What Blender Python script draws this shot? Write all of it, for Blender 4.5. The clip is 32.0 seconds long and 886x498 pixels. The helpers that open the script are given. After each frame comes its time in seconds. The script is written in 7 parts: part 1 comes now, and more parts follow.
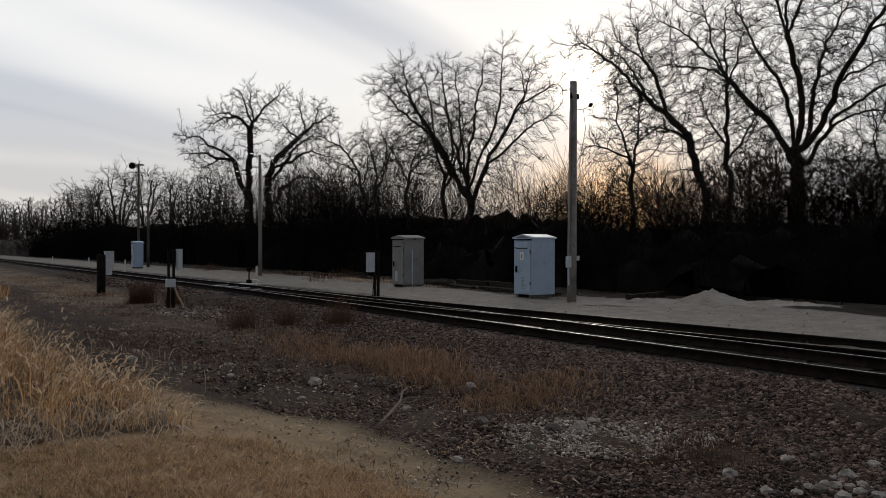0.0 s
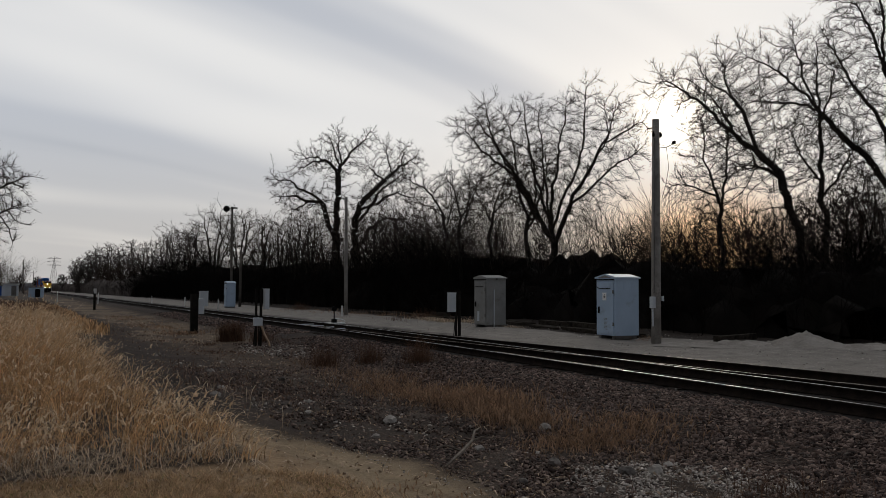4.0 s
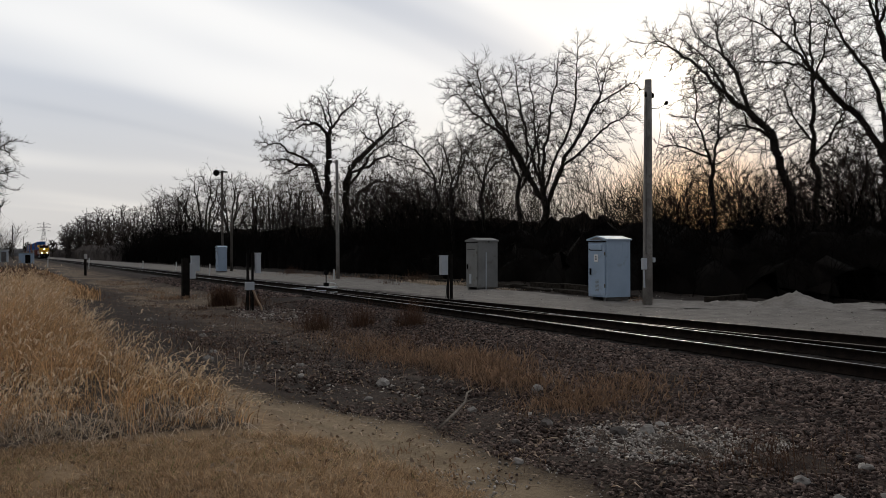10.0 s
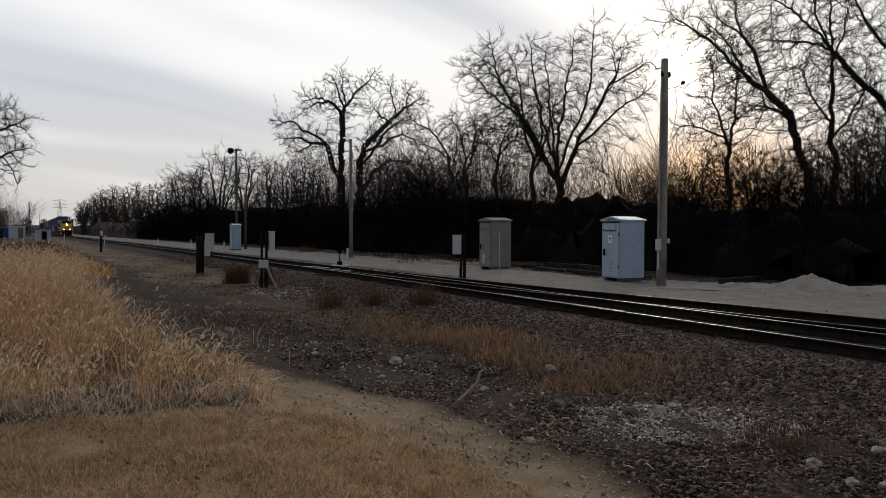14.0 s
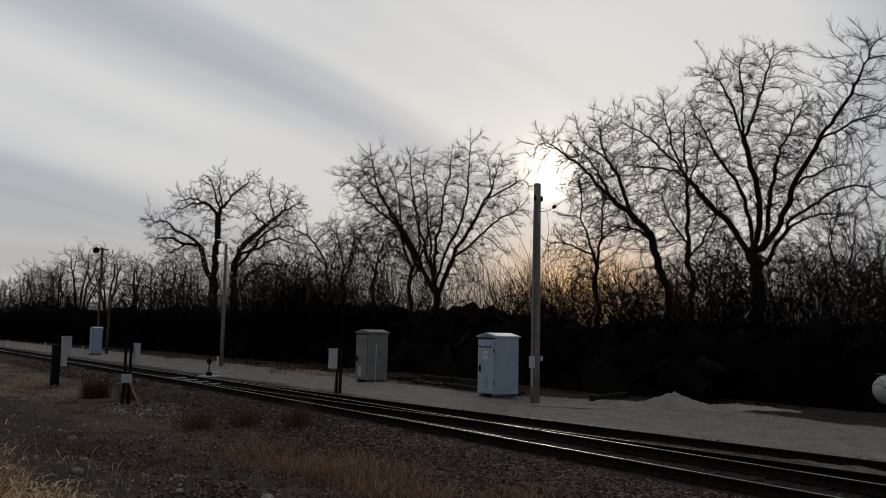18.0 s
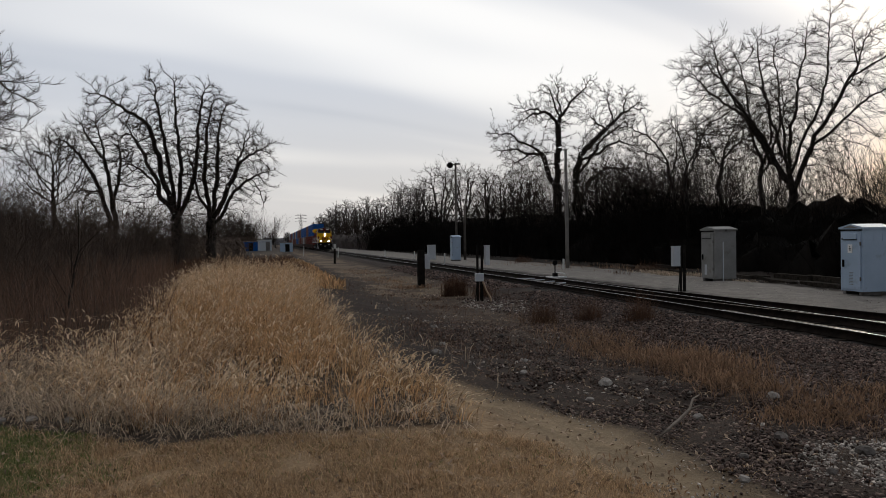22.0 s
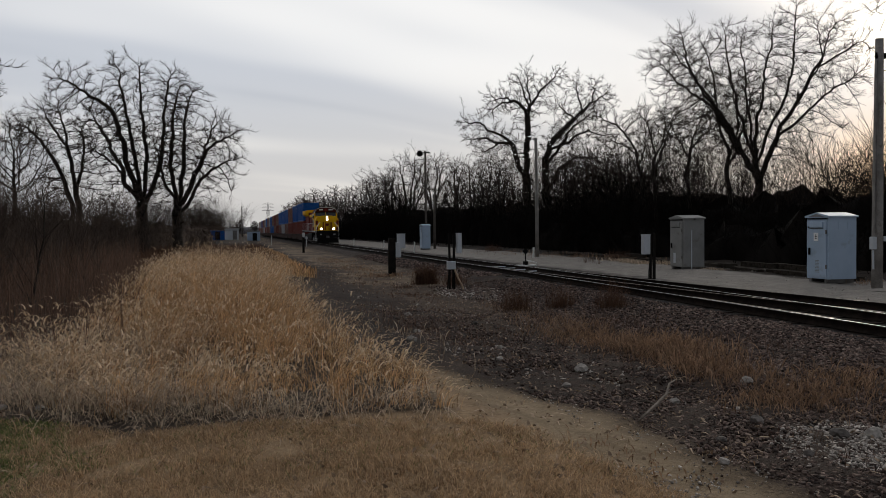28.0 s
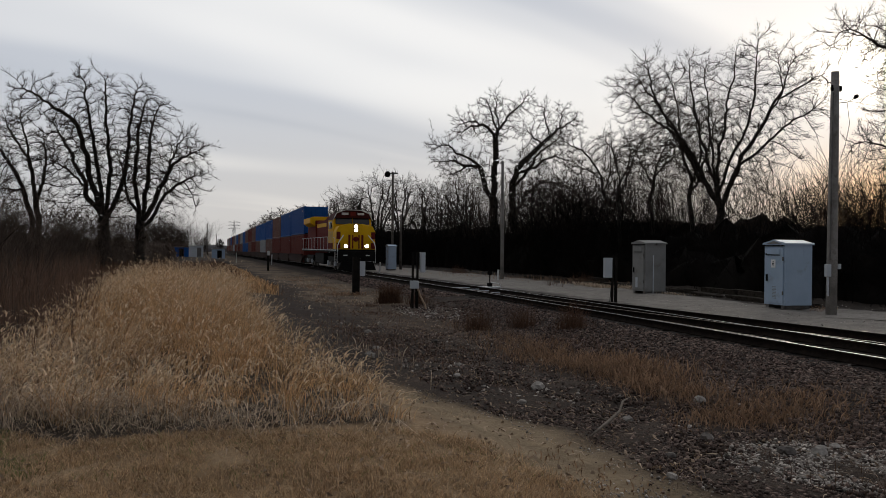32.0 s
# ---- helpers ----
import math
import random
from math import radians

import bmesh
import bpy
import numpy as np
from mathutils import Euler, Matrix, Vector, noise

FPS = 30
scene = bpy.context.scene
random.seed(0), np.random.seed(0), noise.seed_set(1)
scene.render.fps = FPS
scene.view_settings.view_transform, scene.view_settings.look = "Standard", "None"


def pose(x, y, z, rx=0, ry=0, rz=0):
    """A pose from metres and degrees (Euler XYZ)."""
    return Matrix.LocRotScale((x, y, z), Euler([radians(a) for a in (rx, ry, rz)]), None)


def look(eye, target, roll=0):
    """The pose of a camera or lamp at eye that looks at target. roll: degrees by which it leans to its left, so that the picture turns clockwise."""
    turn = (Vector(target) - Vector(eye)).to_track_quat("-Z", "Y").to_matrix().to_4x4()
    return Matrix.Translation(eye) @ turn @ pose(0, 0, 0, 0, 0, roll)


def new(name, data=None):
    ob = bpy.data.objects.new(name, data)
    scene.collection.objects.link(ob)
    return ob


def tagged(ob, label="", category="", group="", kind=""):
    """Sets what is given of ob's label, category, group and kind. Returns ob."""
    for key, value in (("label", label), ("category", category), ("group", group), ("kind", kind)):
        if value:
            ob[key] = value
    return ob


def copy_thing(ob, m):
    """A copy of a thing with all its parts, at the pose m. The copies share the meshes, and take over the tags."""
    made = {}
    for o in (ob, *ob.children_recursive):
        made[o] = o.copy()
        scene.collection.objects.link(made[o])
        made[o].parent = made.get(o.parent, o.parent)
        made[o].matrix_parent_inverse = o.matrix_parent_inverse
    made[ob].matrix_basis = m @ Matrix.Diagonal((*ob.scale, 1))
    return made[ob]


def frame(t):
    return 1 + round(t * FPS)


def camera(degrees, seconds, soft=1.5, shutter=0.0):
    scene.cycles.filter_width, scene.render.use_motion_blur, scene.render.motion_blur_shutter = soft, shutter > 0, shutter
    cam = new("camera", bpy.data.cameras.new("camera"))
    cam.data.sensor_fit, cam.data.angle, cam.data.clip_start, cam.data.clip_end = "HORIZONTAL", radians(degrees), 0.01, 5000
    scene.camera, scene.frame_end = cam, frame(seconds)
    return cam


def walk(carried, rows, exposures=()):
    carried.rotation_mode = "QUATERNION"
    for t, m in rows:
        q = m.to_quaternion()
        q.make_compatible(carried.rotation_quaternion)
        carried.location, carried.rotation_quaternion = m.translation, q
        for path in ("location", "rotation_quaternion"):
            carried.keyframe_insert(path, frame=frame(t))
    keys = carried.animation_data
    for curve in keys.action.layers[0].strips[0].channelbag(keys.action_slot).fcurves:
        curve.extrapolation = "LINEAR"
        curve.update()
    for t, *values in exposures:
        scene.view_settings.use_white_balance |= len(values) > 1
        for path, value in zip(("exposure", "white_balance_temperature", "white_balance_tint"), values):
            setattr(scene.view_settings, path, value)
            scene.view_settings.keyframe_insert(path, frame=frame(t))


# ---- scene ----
cam = camera(57.36, 32.0, soft=0.85)


def aim(x, y, z, turn, tilt, lean):
    """A camera pose: turn clockwise from +y, tilt upwards, lean to its left, in degrees."""
    a, b = radians(turn), radians(tilt)
    return look((x, y, z), (x + math.sin(a) * math.cos(b), y + math.cos(a) * math.cos(b), z + math.sin(b)), lean)


walk(cam, [
    (0, aim(-0.156, 0.103, 1.671, 33.84, -0.25, 0.19)),
    (0.5, aim(-0.170, -0.017, 1.682, 33.18, 0.07, 0.54)),
    (1, aim(-0.032, -0.075, 1.680, 31.64, 0.09, 0.71)),
    (1.5, aim(-0.010, 0.010, 1.675, 31.46, -0.00, 0.72)),
    (2, aim(-0.116, -0.023, 1.634, 31.46, -0.42, 0.24)),
    (2.5, aim(-0.078, -0.065, 1.687, 29.61, 1.24, 0.22)),
    (3, aim(-0.058, -0.089, 1.668, 28.06, 3.08, 0.21)),
    (3.5, aim(-0.054, -0.069, 1.649, 27.81, 2.95, 0.20)),
    (5.5, aim(0.014, 0.022, 1.649, 27.84, 1.11, 0.41)),
    (6, aim(0.011, 0.033, 1.644, 28.08, 0.68, 0.48)),
    (6.5, aim(0.020, 0.028, 1.646, 28.29, 0.17, 0.68)),
    (7, aim(0.012, 0.028, 1.643, 28.70, 0.12, 0.74)),
    (7.5, aim(0.010, 0.010, 1.647, 28.80, 0.13, 0.70)),
    (8, aim(0.006, -0.008, 1.652, 28.69, 0.16, 0.40)),
    (8.5, aim(0.021, 0.032, 1.654, 28.56, 0.11, -0.12)),
    (9, aim(0.003, -0.000, 1.651, 28.45, 0.14, -0.27)),
    (9.5, aim(-0.006, 0.008, 1.658, 28.38, 0.12, -0.23)),
    (10, aim(-0.010, 0.011, 1.648, 28.34, -0.02, -0.16)),
    (10.5, aim(-0.009, 0.009, 1.648, 28.05, -0.42, -0.03)),
    (11, aim(-0.011, 0.026, 1.645, 27.88, -0.91, 0.09)),
    (11.5, aim(-0.013, 0.029, 1.642, 27.81, -1.38, 0.13)),
    (12, aim(0.001, 0.018, 1.650, 27.74, -1.50, 0.17)),
    (12.5, aim(-0.020, 0.012, 1.648, 27.66, -1.51, 0.22)),
    (13, aim(-0.013, 0.004, 1.660, 27.51, -1.55, 0.20)),
    (13.5, aim(-0.004, 0.027, 1.642, 27.47, -1.50, 0.19)),
    (14, aim(-0.016, 0.014, 1.651, 27.41, -1.48, 0.24)),
    (14.5, aim(-0.015, 0.004, 1.654, 27.31, -1.36, 0.33)),
    (15, aim(0.003, 0.019, 1.753, 27.62, -0.14, 0.62)),
    (15.5, aim(0.013, 0.157, 1.854, 32.72, 2.34, 0.78)),
    (17.5, aim(-0.097, 0.056, 2.008, 36.31, 5.76, 0.92)),
    (18, aim(-0.095, -0.005, 2.073, 36.04, 5.83, 1.07)),
    (18.5, aim(-0.012, -0.084, 1.964, 30.76, 3.61, 1.18)),
    (19, aim(0.157, -0.088, 1.823, 25.22, 8.36, 1.41)),
    (19.5, aim(0.107, -0.004, 1.819, 23.35, 6.16, -0.39)),
    (20, aim(0.082, 0.044, 1.817, 19.31, 2.24, -2.23)),
    (20.5, aim(0.152, -0.084, 1.853, 16.57, 1.31, -2.08)),
    (21, aim(0.203, -0.160, 1.838, 14.81, 0.62, -1.60)),
    (21.5, aim(0.226, -0.077, 1.810, 13.35, -0.25, -1.10)),
    (22, aim(0.135, -0.071, 1.823, 12.02, -0.85, -0.71)),
    (22.5, aim(0.052, -0.037, 1.790, 12.33, -0.85, -0.70)),
    (23, aim(0.127, -0.062, 1.788, 12.37, -0.85, -0.52)),
    (23.5, aim(0.109, -0.059, 1.786, 12.63, -0.88, 0.05)),
    (24, aim(0.121, -0.074, 1.809, 12.55, -0.85, 0.59)),
    (24.5, aim(0.150, -0.057, 1.793, 11.73, -0.95, 0.62)),
    (25, aim(0.213, -0.028, 1.783, 8.73, -1.04, 0.50)),
    (25.5, aim(0.224, -0.005, 1.762, 7.37, -1.34, 0.63)),
    (26, aim(0.089, -0.028, 1.791, 11.36, -1.32, 0.57)),
    (26.5, aim(0.055, 0.020, 1.773, 14.28, -1.32, 0.12)),
    (28.5, aim(0.001, 0.023, 1.776, 14.46, -1.71, -0.95)),
    (29, aim(-0.036, 0.018, 1.774, 15.49, -1.71, -1.67)),
    (29.5, aim(0.078, -0.032, 1.788, 15.32, -0.89, -1.30)),
    (30, aim(0.129, -0.048, 1.752, 15.77, -0.31, -0.62)),
    (30.5, aim(0.146, -0.023, 1.759, 15.73, -0.26, -0.15)),
    (31, aim(0.127, -0.011, 1.748, 15.84, -0.24, 0.56)),
    (31.5, aim(0.143, 0.039, 1.753, 16.10, -0.29, 0.61)),
    (32, aim(0.141, -0.017, 1.674, 16.57, -0.04, 0.64)),
], exposures=[(0, -0.05), (2, 0.0), (3, -0.3), (3.5, -0.3), (5.5, -0.05), (6, -0.02), (9, -0.05), (11, 0.1), (12.5, 0.15), (14, 0.05), (15, -0.05), (17.5, -0.5), (19, -0.5), (20.5, -0.15), (22, 0.04), (23, -0.06), (24, -0.08), (25, 0.08), (26, 0.05), (28.5, -0.1), (30, -0.2), (32, -0.1)])

# ---- light ----
SUN_TURN, SUN_RISE = 43.8, 11.5
world = bpy.data.worlds.new("evening_sky")
scene.world = world
world.use_nodes = True


class Nodes:
    """A short way to write node trees."""

    def __init__(self, tree):
        self.tree = tree

    def add(self, kind, values=(), links=(), **attrs):
        n = self.tree.nodes.new(kind)
        for k, v in attrs.items():
            setattr(n, k, v)
        for k, v in dict(values).items():
            n.inputs[k].default_value = v
        for k, v in dict(links).items():
            self.tree.links.new(v, n.inputs[k])
        return n

    def math(self, op, a, b=0.0, c=None, clamp=False):
        n = self.add("ShaderNodeMath", operation=op, use_clamp=clamp)
        for i, v in enumerate((a, b) if c is None else (a, b, c)):
            if isinstance(v, (int, float)):
                n.inputs[i].default_value = v
            else:
                self.tree.links.new(v, n.inputs[i])
        return n.outputs[0]

    def mix(self, f, a, b, blend="MIX"):
        n = self.add("ShaderNodeMix", data_type="RGBA", blend_type=blend)
        for i, v in ((0, f), (6, a), (7, b)):
            if isinstance(v, (int, float)):
                n.inputs[i].default_value = v
            elif isinstance(v, tuple):
                n.inputs[i].default_value = (*v, 1.0)
            else:
                self.tree.links.new(v, n.inputs[i])
        return n.outputs[2]

    def ramp(self, f, stops, smooth=True):
        n = self.add("ShaderNodeValToRGB", links={0: f})
        n.color_ramp.interpolation = "EASE" if smooth else "LINEAR"
        e = n.color_ramp.elements
        while len(e) < len(stops):
            e.new(0.5)
        for el, (p, c) in zip(e, stops):
            el.position, el.color = p, (*c, 1.0) if isinstance(c, tuple) else (c, c, c, 1.0)
        return n.outputs[0]

    def noise(self, vec, scale, detail=4.0, rough=0.55, dist=0.0):
        return self.add("ShaderNodeTexNoise", {"Scale": scale, "Detail": detail, "Roughness": rough, "Distortion": dist}, {"Vector": vec}).outputs[0]

    def step(self, v, lo, hi):
        n = self.add("ShaderNodeMapRange", {1: lo, 2: hi}, {0: v}, interpolation_type="SMOOTHSTEP")
        return n.outputs[0]


def sky():
    """Streaky high cloud over a low sun, on a Nishita sky."""
    t = world.node_tree
    t.nodes.clear()
    n = Nodes(t)
    way = n.add("ShaderNodeTexCoord").outputs["Generated"]
    sep = n.add("ShaderNodeSeparateXYZ", links={0: way})
    dx, dy, dz = sep.outputs
    up = n.math("MAXIMUM", dz, 0.0)
    lift = n.math("ADD", up, 0.17)
    px, py = n.math("DIVIDE", dx, lift), n.math("DIVIDE", dy, lift)
    # streaks run towards the point of the sky where the cloud bands meet
    sa, ca = math.sin(radians(STREAK)), math.cos(radians(STREAK))
    along = n.math("ADD", n.math("MULTIPLY", px, 0.20 * sa), n.math("MULTIPLY", py, 0.20 * ca))
    across = n.math("SUBTRACT", n.math("MULTIPLY", px, ca), n.math("MULTIPLY", py, sa))
    turned = n.add("ShaderNodeCombineXYZ", links={0: along, 1: across}).outputs[0]
    bands = n.noise(turned, 0.95, 3.0, 0.5, 0.35)
    soft = n.noise(turned, 0.33, 1.0, 0.5)
    f = n.math("ADD", n.math("MULTIPLY", bands, 0.62), n.math("MULTIPLY", soft, 0.38))
    cloud = n.ramp(f, [(0.37, (0.335, 0.378, 0.455)), (0.49, (0.525, 0.553, 0.610)), (0.62, (0.83, 0.828, 0.828))])
    low = n.step(dz, 0.0, 0.22)
    # the low sky is cream-coloured down the line and grey towards the woods
    s3 = (math.sin(radians(12)), math.cos(radians(12)), 0.0)
    dot3 = n.add("ShaderNodeVectorMath", {1: s3}, {0: way}, operation="DOT_PRODUCT").outputs["Value"]
    tint = n.mix(n.step(dot3, 0.82, 0.98), (0.560, 0.560, 0.572), (0.610, 0.568, 0.510))
    cloud = n.mix(low, n.mix(0.58, cloud, tint), cloud)
    # away from the sun the evening cloud is dull
    a, b = radians(SUN_TURN), radians(SUN_RISE)
    fore = n.add("ShaderNodeVectorMath", {1: (math.sin(a), math.cos(a), 0.0)}, {0: way}, operation="DOT_PRODUCT").outputs["Value"]
    bright = n.math("MULTIPLY_ADD", n.step(fore, -0.35, 0.65), 1.0 - EAST, EAST)
    cloud = n.mix(1.0, cloud, n.add("ShaderNodeCombineXYZ", links={0: bright, 1: bright, 2: bright}).outputs[0], "MULTIPLY")
    s = (math.sin(a) * math.cos(b), math.cos(a) * math.cos(b), math.sin(b))
    dot = n.add("ShaderNodeVectorMath", {1: s}, {0: way}, operation="DOT_PRODUCT").outputs["Value"]
    near = n.math("MAXIMUM", dot, 0.0)
    halo = n.math("POWER", near, 60.0)
    core = n.math("POWER", near, 2600.0)
    veil = n.math("POWER", near, 420.0)
    s2 = (math.sin(radians(46)) * math.cos(0.05), math.cos(radians(46)) * math.cos(0.05), math.sin(0.05))
    dot2 = n.add("ShaderNodeVectorMath", {1: s2}, {0: way}, operation="DOT_PRODUCT").outputs["Value"]
    ember = n.math("MULTIPLY", n.math("POWER", n.math("MAXIMUM", dot2, 0.0), 190.0), n.step(dz, 0.16, 0.04))
    cloud = n.mix(n.math("MULTIPLY", halo, 0.14), cloud, (0.92, 0.93, 0.94))
    cloud = n.mix(n.math("MULTIPLY", veil, 0.55), cloud, (1.06, 1.05, 1.03))
    cloud = n.mix(n.math("MULTIPLY", ember, 0.85), cloud, (0.95, 0.55, 0.25))
    cloud = n.mix(core, cloud, (3.2, 3.0, 2.6))
    air = n.add("ShaderNodeTexSky", sky_type="NISHITA", sun_disc=False, sun_elevation=radians(SUN_RISE), sun_rotation=radians(SUN_TURN), altitude=200.0, air_density=1.3, dust_density=2.5).outputs[0]
    bg_air = n.add("ShaderNodeBackground", {"Strength": 0.06}, {"Color": air}).outputs[0]
    bg_cloud = n.add("ShaderNodeBackground", {"Strength": SKY}, {"Color": cloud}).outputs[0]
    both = n.add("ShaderNodeMixShader", {0: 0.93}, {1: bg_air, 2: bg_cloud}).outputs[0]
    n.add("ShaderNodeOutputWorld", links={0: both})


SKY, EAST, STREAK = 1.20, 0.38, 72.0
sky()
sun = new("sun", bpy.data.lights.new("sun", "SUN"))
sun.data.energy, sun.data.angle, sun.data.color = 0.95, radians(10), (1.0, 0.88, 0.72)
sun.matrix_world = look((0, 0, 0), (-math.sin(radians(SUN_TURN)), -math.cos(radians(SUN_TURN)), -math.tan(radians(SUN_RISE))))
sun.location = (40, 40, 30)


# ---- materials ----
def material(name, colours, scale=4.0, rough=0.8, metal=0.0, bump=0.3, fine=60.0, vary=0.12, spec=0.3, stains=None, where="Object"):
    """A surface with two scales of variation. colours: dark and light base colour. stains: (colour, scale, amount)."""
    m = bpy.data.materials.new(name)
    m.use_nodes = True
    t = m.node_tree
    t.nodes.clear()
    n = Nodes(t)
    vec = n.add("ShaderNodeTexCoord").outputs[where]
    big, small = n.noise(vec, scale, 4.0), n.noise(vec, fine, 3.0, 0.6)
    f = n.math("ADD", n.math("MULTIPLY", big, 0.65), n.math("MULTIPLY", small, 0.35))
    col = n.ramp(f, [(0.32, colours[0]), (0.68, colours[1])])
    rnd = n.add("ShaderNodeObjectInfo").outputs["Random"]
    gain = n.math("MULTIPLY_ADD", rnd, 2 * vary, 1.0 - vary)
    col = n.mix(1.0, col, n.add("ShaderNodeCombineXYZ", links={0: gain, 1: gain, 2: gain}).outputs[0], "MULTIPLY")
    if stains:
        g = n.step(n.noise(vec, stains[1], 5.0, 0.65), 0.56, 0.68)
        col = n.mix(n.math("MULTIPLY", g, stains[2]), col, stains[0])
    bs = n.add("ShaderNodeBsdfPrincipled", {"Metallic": metal, "Specular IOR Level": spec}, {"Base Color": col})
    t.links.new(n.math("MULTIPLY_ADD", small, 0.3, rough - 0.15, clamp=True), bs.inputs["Roughness"])
    if bump:
        b = n.add("ShaderNodeBump", {"Strength": bump, "Distance": 0.02}, {"Height": f})
        t.links.new(b.outputs[0], bs.inputs["Normal"])
    n.add("ShaderNodeOutputMaterial", links={0: bs.outputs[0]})
    return m


def blade_material(name, low, high, vary=0.35, through_light=0.25):
    """Thin dry leaves: colour differs from blade to blade, some light comes through."""
    m = bpy.data.materials.new(name)
    m.use_nodes = True
    t = m.node_tree
    t.nodes.clear()
    n = Nodes(t)
    rnd = n.add("ShaderNodeNewGeometry").outputs["Random Per Island"]
    pos = n.add("ShaderNodeTexCoord").outputs["Object"]
    f = n.math("ADD", n.math("MULTIPLY", rnd, 0.7), n.math("MULTIPLY", n.noise(pos, 0.7, 3.0), 0.45))
    col = n.ramp(f, [(0.15, low), (0.95, high)], smooth=False)
    d = n.add("ShaderNodeBsdfPrincipled", {"Roughness": 0.75, "Specular IOR Level": 0.2}, {"Base Color": col})
    tr = n.add("ShaderNodeBsdfTranslucent", links={"Color": col})
    mixed = n.add("ShaderNodeMixShader", {0: through_light}, {1: d.outputs[0], 2: tr.outputs[0]})
    n.add("ShaderNodeOutputMaterial", links={0: mixed.outputs[0]})
    return m


def island_material(name, dark, mid, pale):
    """Broken stone: each stone has its own shade."""
    m = bpy.data.materials.new(name)
    m.use_nodes = True
    t = m.node_tree
    t.nodes.clear()
    n = Nodes(t)
    rnd = n.add("ShaderNodeNewGeometry").outputs["Random Per Island"]
    pos = n.add("ShaderNodeTexCoord").outputs["Object"]
    fine = n.noise(pos, 30.0, 3.0, 0.6)
    f = n.math("ADD", n.math("MULTIPLY", rnd, 0.75), n.math("MULTIPLY", fine, 0.25))
    col = n.ramp(f, [(0.10, dark), (0.50, mid), (0.95, pale)], smooth=False)
    bs = n.add("ShaderNodeBsdfPrincipled", {"Roughness": 0.85, "Specular IOR Level": 0.25}, {"Base Color": col})
    b = n.add("ShaderNodeBump", {"Strength": 0.4, "Distance": 0.01}, {"Height": fine})
    t.links.new(b.outputs[0], bs.inputs["Normal"])
    n.add("ShaderNodeOutputMaterial", links={0: bs.outputs[0]})
    return m


def glow_material(name, colour, strength):
    m = bpy.data.materials.new(name)
    m.use_nodes = True
    t = m.node_tree
    t.nodes.clear()
    n = Nodes(t)
    e = n.add("ShaderNodeEmission", {"Color": (*colour, 1.0), "Strength": strength})
    n.add("ShaderNodeOutputMaterial", links={0: e.outputs[0]})
    return m


def glass_material(name, colour):
    m = bpy.data.materials.new(name)
    m.use_nodes = True
    b = m.node_tree.nodes["Principled BSDF"]
    b.inputs["Base Color"].default_value = (*colour, 1.0)
    b.inputs["Roughness"].default_value = 0.06
    b.inputs["Specular IOR Level"].default_value = 0.6
    return m


